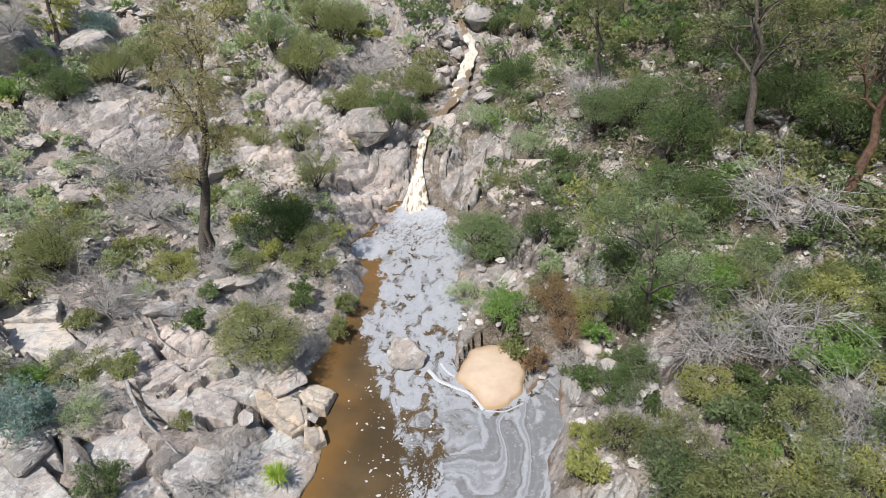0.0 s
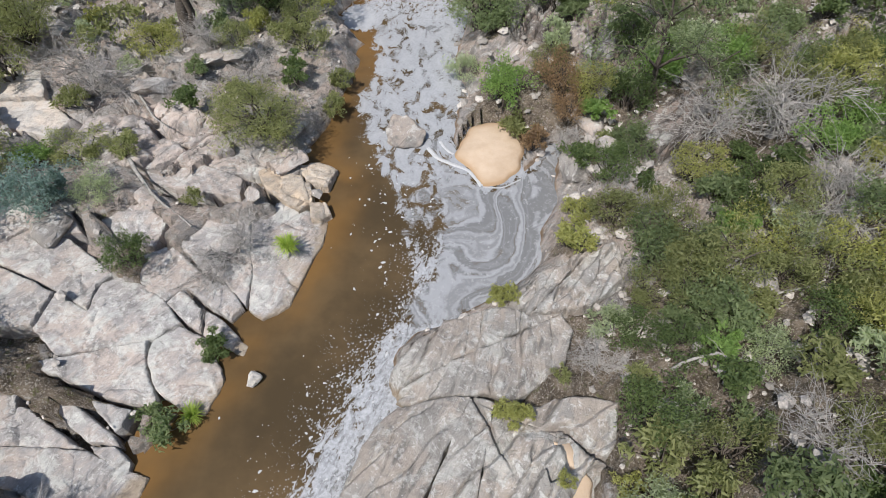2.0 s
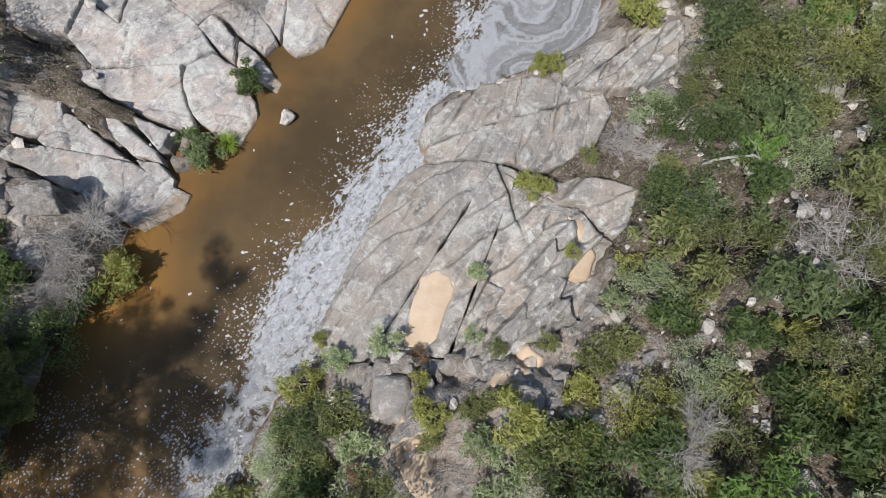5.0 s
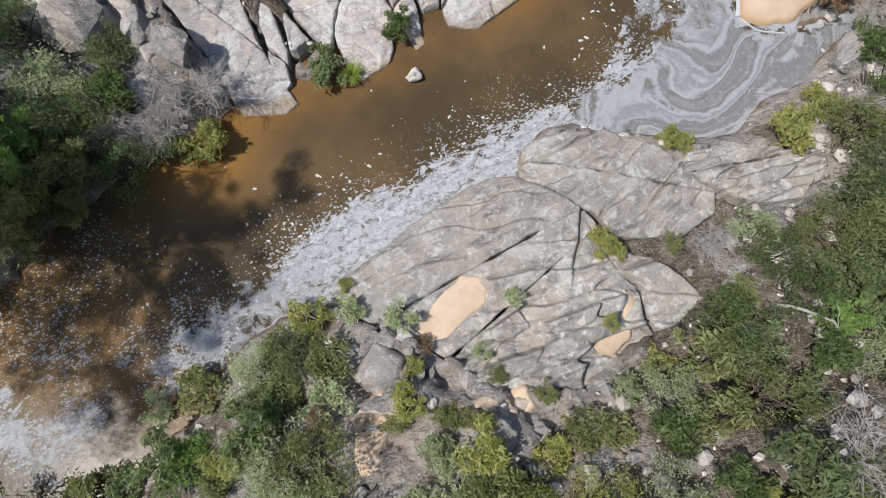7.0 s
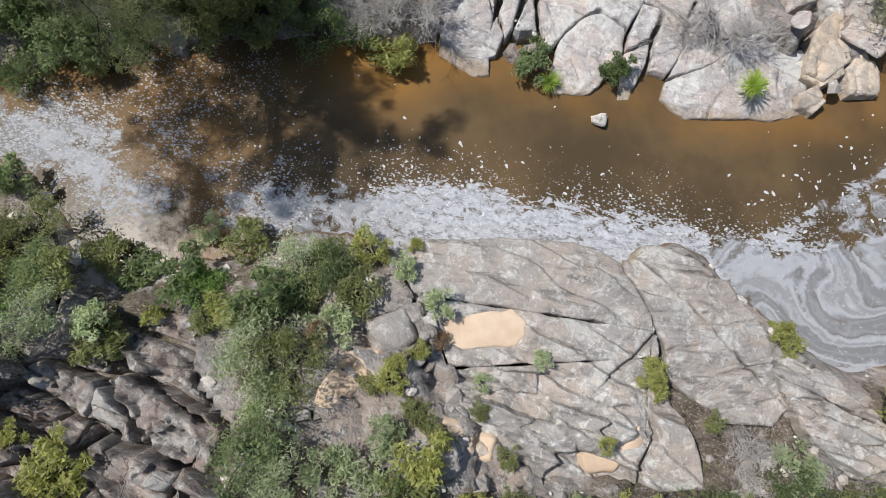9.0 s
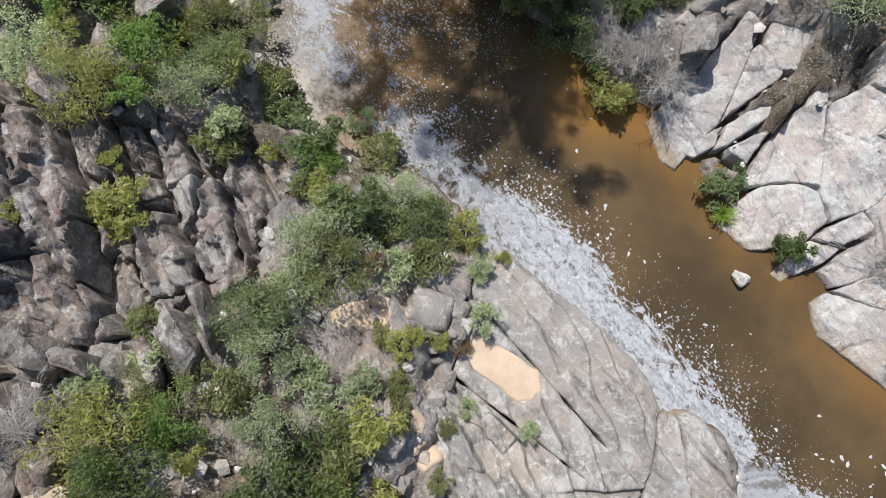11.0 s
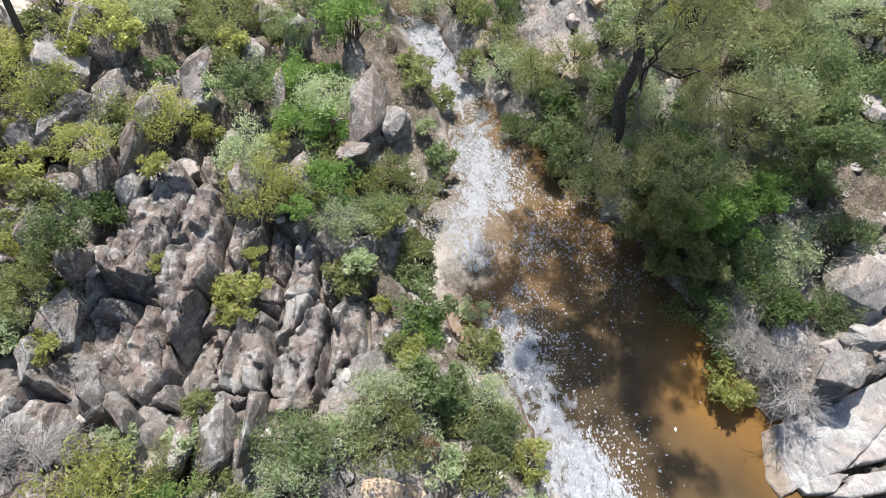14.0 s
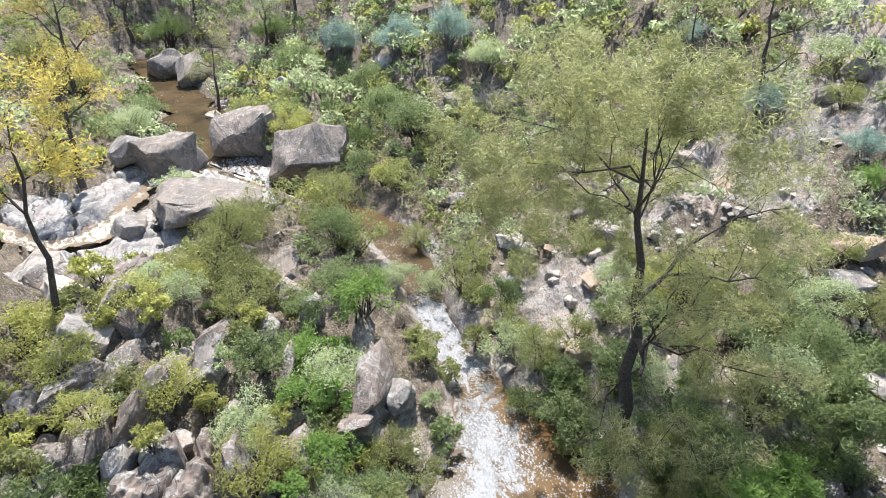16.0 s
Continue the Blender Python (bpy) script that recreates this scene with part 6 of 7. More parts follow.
def loose_boulders():
    r = random.Random(21)
    count = 0
    beds = [o for o, _ in BEDS]
    while count < 205:
        x, y = r.uniform(-34, 30), r.uniform(-58, 58)
        a = np.array([x]), np.array([y])
        d = min(from_outline(*a, POOL)[0], from_run(*a, CREEK)[0][0], from_run(*a, BROOK)[0][0])
        patch = fractal(a[0] / 5, a[1] / 5, 81)[0]
        want = 0.25 + 1.6 * max(0, patch - 0.5) + (0.5 if 6 < x < 22 and 8 < y < 30 else 0) + (0.35 if y > 30 else 0) - (0.2 if y < -12 and x > -12 else 0) + (0.3 if x < -13 and y < 0 else 0) - (0.45 if x > 4 and -5 < y < 10 else 0)
        if d < 0.3 or r.random() > want or near_any(x, y, beds, 0.1):
            continue
        s = 0.28 + 0.75 * r.random() ** 2.2 + (0.25 if math.hypot(x, y) > 35 else 0)
        k = r.randrange(8)
        me = boulder_of("loose%d" % (k % 3), 40 + k, 0.3 + 0.05 * k, 1, (ROCK_LOOSE, ROCK_BANK, ROCK_DARK)[k % 3])
        place_boulder(me, x, y, z_at(x, y) + 0.12 * s, (s, s * r.uniform(0.6, 0.95), s * r.uniform(0.45, 0.8)), (r.uniform(-0.4, 0.4), r.uniform(-0.4, 0.4), r.uniform(0, 6.3)),
                      ("grey granite boulder among leaf litter", "pinkish weathered granite boulder on the slope", "dark weathered granite boulder on the slope")[k % 3], "loose boulders on the banks")
        count += 1


loose_boulders()


def creek_boulders():
    """Boulders that crowd the little creek above the fall."""
    r = random.Random(23)
    for k in range(40):
        y = r.uniform(38.5, 58.0)
        x = float(np.interp(y, [q[1] for q in CREEK], [q[0] for q in CREEK])) + r.choice((-1, 1)) * (0.35 + 1.9 * r.random())
        s = 0.35 + 0.75 * r.random() ** 2
        me = boulder_of("creek%d" % (k % 2), 80 + k % 4, 0.35, 1, (ROCK_DARK, ROCK_BANK)[k % 2])
        place_boulder(me, x, y, z_at(x, y) + 0.15 * s, (s, s * r.uniform(0.6, 0.95), s * r.uniform(0.5, 0.8)), (r.uniform(-0.4, 0.4), r.uniform(-0.4, 0.4), r.uniform(0, 6.3)),
                      "water-worn granite stone beside the small creek", "stones along the upper creek", "stream_stone")


creek_boulders()


def slope_blocks():
    """Rust-stained blocks that litter the slope behind the she-oak."""
    r = random.Random(29)
    for k in range(64):
        x, y = r.uniform(-34, -15.5), r.uniform(-21, 1)
        if from_outline(np.array([x]), np.array([y]), POOL)[0] < 0.6:
            continue
        s = 0.4 + 0.8 * r.random() ** 1.8
        me = boulder_of("slope%d" % (k % 3), 90 + k % 5, 0.7, 1, (ROCK_BANK, ROCK_TAN_DARK, ROCK_DARK)[k % 3])
        place_boulder(me, x, y, z_at(x, y) + 0.12 * s, (s, s * r.uniform(0.55, 0.9), s * r.uniform(0.35, 0.65)), (r.uniform(-0.35, 0.35), r.uniform(-0.35, 0.35), r.uniform(0, 6.3)),
                      ("pinkish angular granite block on the slope", "rust-stained angular granite block on the slope", "grey angular granite block on the slope")[k % 3], "angular blocks behind the she-oak", "slope_rock")


slope_blocks()


def bank_blocks():
    """Flat-lying joint blocks half buried in the stony banks."""
    r = random.Random(31)
    count = 0
    beds = [o for o, _ in BEDS]
    while count < 230:
        x, y = (r.uniform(-26, -4), r.uniform(9, 48)) if count < 140 else (r.uniform(2, 20), r.uniform(8, 46))
        a = np.array([x]), np.array([y])
        if min(from_outline(*a, POOL)[0], from_run(*a, CREEK)[0][0]) < 0.5 or near_any(x, y, beds, 0.2):
            continue
        s = 0.35 + 0.8 * r.random() ** 1.7
        k = r.randrange(6)
        me = boulder_of("block%d" % (k % 2), 60 + k, 0.9, 1, (ROCK_LOOSE, ROCK_BANK)[k % 2])
        place_boulder(me, x, y, z_at(x, y) + 0.05, (s, s * r.uniform(0.5, 0.9), s * r.uniform(0.25, 0.45)), (r.uniform(-0.25, 0.25), r.uniform(-0.25, 0.25), r.uniform(-0.3, 0.3) + r.choice((0.87, 2.44))),
                      ("grey flat joint block bedded in the bank", "pale pinkish joint block bedded in the bank")[k % 2], "joint blocks on the banks", "rock_block")
        count += 1


bank_blocks()


def rubble():
    """Broken stone too small and too many to tell apart."""
    r = np.random.default_rng(4)
    n = 60000
    x, y = r.uniform(-40, 36, n), r.uniform(-62, 62, n)
    d = np.minimum(np.minimum(from_outline(x, y, POOL), from_run(x, y, CREEK)[0]), from_run(x, y, BROOK)[0])
    want = 0.12 + 1.5 * np.maximum(0, fractal(x / 4, y / 4, 83) - 0.5) + 0.8 * ((x > 5) & (x < 22) & (y > 6) & (y < 30)) - 0.25 * (y < -12) + 0.25 * ((x > 4.5) & (y < 8) & (y > -10))
    ok = (d > 0.15) & (r.random(n) < want)
    for o, _ in BEDS:
        ok &= from_outline(x, y, o) > 0.0
    x, y = x[ok], y[ok]
    z = land(x, y)
    n = len(x)
    base = np.array([(1, 0, 0), (-1, 0, 0), (0, 1, 0), (0, -1, 0), (0, 0, 1), (0, 0, -0.6), (0.7, 0.7, 0.5), (-0.7, 0.6, 0.55), (0.65, -0.7, 0.5), (-0.7, -0.65, 0.45)], float)
    tri = np.array([(4, 6, 7), (4, 8, 6), (4, 9, 8), (4, 7, 9), (6, 2, 7), (6, 0, 2), (8, 0, 6), (8, 3, 0), (9, 3, 8), (9, 1, 3), (7, 1, 9), (7, 2, 1), (0, 5, 2), (2, 5, 1), (1, 5, 3), (3, 5, 0)])
    v = base[None] * (1 + 0.35 * (r.random((n, 10, 1)) - 0.5)) * (0.05 + 0.24 * r.random((n, 1, 1)) ** 2.2) * np.stack([np.ones(n), 0.6 + 0.4 * r.random(n), 0.5 + 0.4 * r.random(n)], 1)[:, None]
    a = r.uniform(0, 6.3, n)[:, None]
    vx, vy = v[..., 0] * np.cos(a) - v[..., 1] * np.sin(a), v[..., 0] * np.sin(a) + v[..., 1] * np.cos(a)
    verts = np.stack([vx + x[:, None], vy + y[:, None], v[..., 2] + z[:, None] + 0.02], -1).reshape(-1, 3)
    faces = (tri[None] + 10 * np.arange(n)[:, None, None]).reshape(-1, 3)
    return tagged(new("rubble", mesh_of("rubble", verts, faces, RUBBLE)), "scattered broken granite stones on the slopes", "stones", kind="stuff")


rubble()


def foam_flakes():
    r = np.random.default_rng(8)
    n = 90000
    x, y = r.uniform(-17, 5, n), r.uniform(-22, 33, n)
    d = from_outline(x, y, FOAM_AREA)
    bank = from_outline(x, y, POOL)
    want = 0.34 * smooth(d, 2.0, 0.2) * smooth(y, 20, 14) * (0.25 + 0.75 * smooth(fractal(x / 0.9, y / 0.9, 85), 0.40, 0.62)) + 0.16 * smooth(y, 1, -4) + 0.003
    ok = (bank < -0.15) & (r.random(n) < want * 0.38) & (from_outline(x, y, FILM) > 0.1)
    x, y, d = x[ok], y[ok], d[ok]
    n = len(x)
    k = 5
    a = np.linspace(0, 2 * np.pi, k, endpoint=False)[None] + r.uniform(0, 6, (n, 1))
    size = 0.018 + 0.052 * r.random((n, 1)) ** 2.6 * smooth(y, -14, 6)[:, None]
    rad = size * (0.6 + 0.8 * r.random((n, k)))
    turn = r.uniform(0, 3.2, (n, 1))
    px, py = rad * np.cos(a) * 1.35, rad * np.sin(a) * 0.75
    rim = np.stack([x[:, None] + px * np.cos(turn) - py * np.sin(turn), y[:, None] + px * np.sin(turn) + py * np.cos(turn), np.full((n, k), 0.004)], -1)
    mid = np.stack([x, y, 0.012 + size[:, 0] * 0.25], -1)[:, None]
    verts = np.concatenate([rim, mid], 1).reshape(-1, 3)
    i = np.arange(k)
    tri = np.stack([i, (i + 1) % k, np.full(k, k)], 1)
    faces = (tri[None] + (k + 1) * np.arange(n)[:, None, None]).reshape(-1, 3)
    tagged(new("foam_flakes", mesh_of("foam_flakes", verts, faces, FOAM, flat=False)), "small white foam flakes adrift on brown water", "foam", kind="stuff")
    for line, w in (([(-0.75, 18.3), (-0.3, 17.65), (0.35, 17.3), (0.95, 17.0), (1.3, 16.5), (1.55, 16.0)], 0.13), ([(-0.2, 18.7), (0.05, 18.2), (0.4, 17.9)], 0.09), ([(1.6, 15.95), (2.4, 15.9), (3.2, 16.35)], 0.04)):
        p = np.array([(*q, 0.02, w) for q in line])
        run = [tuple(q) for q in p]
        ob = stream("foam_strand", run, 0.08, FOAM, lambda X, Y: 1 + 0 * X, "thick white foam line curling round the sandbar", 0.03)


foam_flakes()

# ---- plants ----
def tubes(name, paths, mat, sides=5):
    """Tapered stems along paths of (place, radius)."""
    verts, faces, base = [], [], 0
    for path in paths:
        p = np.array([q[0] for q in path], float)
        rad = np.array([q[1] for q in path], float)
        way = np.gradient(p, axis=0)
        way /= np.maximum(np.linalg.norm(way, axis=1), 1e-6)[:, None]
        ref = np.where(np.abs(way[:, 2:3]) > 0.9, [[1.0, 0, 0]], [[0, 0, 1.0]])
        u = np.cross(way, ref)
        u /= np.linalg.norm(u, axis=1)[:, None]
        v = np.cross(way, u)
        a = np.linspace(0, 2 * np.pi, sides, endpoint=False)
        ring = p[:, None] + rad[:, None, None] * (np.cos(a)[None, :, None] * u[:, None] + np.sin(a)[None, :, None] * v[:, None])
        verts.append(ring.reshape(-1, 3))
        k, i = len(p), np.arange(sides)
        for j in range(k - 1):
            faces.append(base + np.stack([j * sides + i, j * sides + (i + 1) % sides, (j + 1) * sides + (i + 1) % sides, (j + 1) * sides + i], 1))
        base += k * sides
    return mesh_of(name, np.concatenate(verts), np.concatenate(faces), mat, flat=False)


def leaves(name, centre, long, wide, lean, mat, rng):
    """Single pointed leaves; lean: how far they hang (1) or stand out at random (0)."""
    n = len(centre)
    a = rng.normal(size=(n, 3))
    a[:, 2] = a[:, 2] * (1 - abs(lean)) - 1.8 * lean
    a /= np.linalg.norm(a, axis=1)[:, None]
    b = np.cross(a, rng.normal(size=(n, 3)))
    b /= np.linalg.norm(b, axis=1)[:, None]
    s = (0.65 + 0.7 * rng.random((n, 1)))
    a, b = a * s * long / 2, b * s * wide / 2
    verts = np.stack([centre - a - b * 0.85, centre - a * 0.6 + b * 0.85, centre + a], 1).reshape(-1, 3)
    return mesh_of(name, verts, np.arange(3 * n).reshape(n, 3), mat)


def bent(a, b, r0, r1, rng, sag=0.12, n=5, crook=0.05):
    """A crooked stem from a to b."""
    a, b = np.array(a, float), np.array(b, float)
    size = np.linalg.norm(b - a)
    mid = rng.normal(size=(n, 3)) * size * crook
    mid[0] = mid[-1] = 0
    path = []
    for k, s in enumerate(np.linspace(0, 1, n)):
        p = a + (b - a) * s + mid[k]
        p[2] += sag * size * math.sin(math.pi * s)
        path.append((p, r0 + (r1 - r0) * s))
    return path


def clump_cloud(centres, radii, per, rng, flat=0.7):
    out = []
    for c, r in zip(centres, radii):
        d = rng.normal(size=(per, 3))
        d /= np.linalg.norm(d, axis=1)[:, None]
        out.append(c + d * (r * rng.random((per, 1)) ** 0.45) * [1, 1, flat])
    return np.concatenate(out)


SHRUB_LABEL = {"o": "olive-green heath shrub with fine leaves", "d": "dark green bushy shrub among rocks", "g": "mid-green leafy shrub between boulders", "y": "low yellowish-green shrub between rocks", "p": "pale grey-green shrub with fine leaves",
               "b": "bright green leafy shrub on the slope", "u": "blue-grey silvery wattle shrub", "r": "rusty brown half-dry shrub", "x": "leafless dead shrub of grey twigs", "t": "bright green grass tussock in a rock crack"}
TEMPLATES = {}


def make_shrub(kind, big, variant, huge=False):
    """A shrub of about one metre (or three, big) across, standing at zero."""
    rng = np.random.default_rng(1000 + 37 * variant + (500 if big else 0) + ord(kind))
    size = 4.8 if huge else 3.0 if big else 1.2
    R = size / 2
    clumps = 92 if huge else 42 if big else 18
    per = 100 if huge else 68 if big else 48
    top = 0.78 if kind != "u" else 0.9
    a, e = rng.uniform(0, 2 * np.pi, clumps), np.arccos(1 - rng.random(clumps) * 0.95)
    lobed = 0.75 + 0.35 * np.sin(a * 2 + rng.uniform(0, 6)) * np.sin(a * 3 + 1)
    rad = R * lobed * (0.55 + 0.45 * rng.random(clumps))
    c = np.stack([rad * np.sin(e) * np.cos(a), rad * np.sin(e) * np.sin(a), 0.22 * size + rad * np.cos(e) * top * 1.15], 1)
    thing = new("shrub")
    thing.empty_display_size = 0.2
    stems = [bent((rng.normal() * 0.04 * size, rng.normal() * 0.04 * size, -0.15), q, 0.016 * size, 0.004 * size, rng) for q in c[::2 if big else 1]]
    part("branchwork", tubes("branchwork", stems[::2], BARK if kind not in "pu" else DEADWOOD, 3), thing)
    spots = clump_cloud(c, R * ((0.17 if huge else 0.20) + 0.12 * rng.random(clumps)), per, rng)
    long, wide = {"o": (0.12, 0.050), "d": (0.12, 0.058), "g": (0.125, 0.060), "y": (0.12, 0.050), "p": (0.12, 0.052), "b": (0.135, 0.066), "u": (0.135, 0.05), "r": (0.12, 0.046)}[kind]
    part("foliage", leaves("foliage", spots, long, wide, 0.0, LEAF[kind], rng), thing)
    return thing


def make_dead_shrub(big, variant):
    rng = np.random.default_rng(2000 + variant)
    size = 3.0 if big else 1.4
    thing = new("dead_shrub")
    thing.empty_display_size = 0.2
    limbs, twigs = [], []
    for _ in range(9 if big else 6):
        a, e = rng.uniform(0, 6.3), rng.uniform(0.35, 1.25)
        tip = np.array([math.cos(a) * math.sin(e), math.sin(a) * math.sin(e), math.cos(e) * 0.75]) * size * rng.uniform(0.34, 0.48)
        limb = bent((0, 0, -0.1), tip, 0.010 * size, 0.004 * size, rng)
        limbs.append(limb)
        for _ in range(30 if big else 18):
            s = rng.uniform(0.25, 1.0)
            p = limb[min(4, int(s * 5))][0]
            q = p + (tip * 0.25 / size + rng.normal(size=3) * [0.15, 0.15, 0.10]) * size * rng.uniform(0.4, 1)
            q[2] = max(q[2], 0.05)
            twigs.append(bent(p, q, 0.008, 0.005, rng, 0.03, 3))
            for _ in range(2):
                m = q + rng.normal(size=3) * 0.07 * size
                twigs.append(bent(twigs[-1][1][0], m, 0.006, 0.004, rng, 0.02, 3))
    part("branchwork", tubes("branchwork", limbs, DEADWOOD, 5), thing)
    part("brushwood", tubes("brushwood", twigs, TWIGS, 3), thing)
    return thing


def make_tussock(variant):
    rng = np.random.default_rng(3000 + variant)
    thing = new("grass_tussock")
    n = 150
    V = []
    for _ in range(n):
        a, reach = rng.uniform(0, 6.3), rng.uniform(0.18, 0.55)
        d, side = np.array([math.cos(a), math.sin(a), 0]), np.array([-math.sin(a), math.cos(a), 0]) * 0.014
        h = rng.uniform(0.3, 0.6)
        ps = [d * reach * s + np.array([0, 0, h * math.sin(s * 2.2)]) for s in (0.03, 0.4, 0.75, 1.0)]
        V.append([ps[0] - side, ps[0] + side, ps[1] + side, ps[1] - side, ps[2] - side * 0.8, ps[2] + side * 0.8, ps[3] + side * 0.1, ps[3] - side * 0.1])
    verts = np.array(V).reshape(-1, 3)
    f = np.array([(0, 1, 2, 3), (3, 2, 5, 4), (4, 5, 6, 7)])
    part("leaf_tuft", mesh_of("leaf_tuft", verts, (f[None] + 8 * np.arange(n)[:, None, None]).reshape(-1, 4), LEAF["t"]), thing)
    return thing


SHRUB_NAME = {"o": "heath_shrub", "y": "heath_shrub", "p": "grey_shrub", "u": "wattle_shrub", "x": "dead_shrub", "t": "grass_tussock", "r": "dry_shrub"}


def put_shrub(kind, x, y, w, r, z=None, group=""):
    big = w > 1.9
    variant = r.randrange(2)
    huge = w > 3.3 and kind != "x"
    key = (kind, big, variant, huge)
    own = 4.8 if huge else 3.0 if big else (1.4 if kind == "x" else 1.2)
    if kind == "t":
        own, key = 1.0, (kind, False, variant, False)
    s = 1.2 * w / own
    m = Matrix.LocRotScale((x, y, z_at(x, y) if z is None else z), Euler((0, 0, r.uniform(0, 6.3))), (s, s * r.uniform(0.85, 1.1), s * r.uniform(0.85, 1.1)))
    if key in TEMPLATES:
        ob = copy_thing(TEMPLATES[key], m @ Matrix.Diagonal((*(1 / v for v in TEMPLATES[key].scale), 1)))
    else:
        ob = make_tussock(variant) if kind == "t" else make_dead_shrub(big, variant + 2 * big) if kind == "x" else make_shrub(kind, big, variant, huge)
        TEMPLATES[key] = ob
        ob.matrix_basis = m
    ob.name = SHRUB_NAME.get(kind, "leafy_shrub")
    return tagged(ob, SHRUB_LABEL[kind], "grass" if kind == "t" else "shrub", group or ("dead shrubs" if kind == "x" else "tussocks" if kind == "t" else "shrubs on the banks"))


def plant_shrubs():
    r = random.Random(7)
    bpy.context.view_layer.update()
    graph = bpy.context.evaluated_depsgraph_get()
    tops = [scene.ray_cast(graph, Vector((x, y, 40)), Vector((0, 0, -1)))[1].z for x, y, w, k in SHRUBS]
    for (x, y, w, kind), z in zip(SHRUBS, tops):
        put_shrub(kind, x, y, w, r, max(z, -0.1) - 0.03)


plant_shrubs()
BANK_SHRUBS = [(-13.4, 0.4, 2.2, "d"), (-14.2, -1.6, 2.4, "g"), (-13.6, -3.6, 2.2, "d"), (-15.6, -4.2, 2.6, "g"),
               (-13.8, -9.4, 2.0, "d"), (-14.6, -11.4, 2.4, "o"), (-16.0, -8.8, 2.6, "g"), (-12.6, 1.9, 1.6, "x"), (-15.6, 5.2, 2.0, "x"), (-17.4, 6.4, 2.2, "o")]
for x, y, w, kind in BANK_SHRUBS:
    put_shrub(kind, x, y, w, random.Random(int(x * 10)))


ZONES = [((4.6, 23), (-9, 29), 0.98, (1.4, 3.0), "ooodddgggyypbx"), ((-7, 9), (-15, -1), 1.05, (1.2, 2.6), "ogppppyyb"), ((-9, 14), (-30, -14), 1.35, (1.2, 2.7), "yyyyooggppb"), ((-9, 14), (-50, -30), 2.0, (1.5, 3.0), "yyoogpob"), ((-24, -12), (-16, 0), 1.9, (1.2, 2.4), "ooggpd"), ((-46, -14), (-62, 2), 1.6, (1.7, 3.6), "oooggpppoy"),
         ((-34, -6), (14, 62), 1.7, (1.0, 2.7), "oypxxxxxxpo"), ((3, 38), (27, 72), 1.5, (1.8, 3.6), "ddddggoobx"), ((-90, 80), (-130, 110), 2.7, (2.4, 4.8), "oooddggppg")]


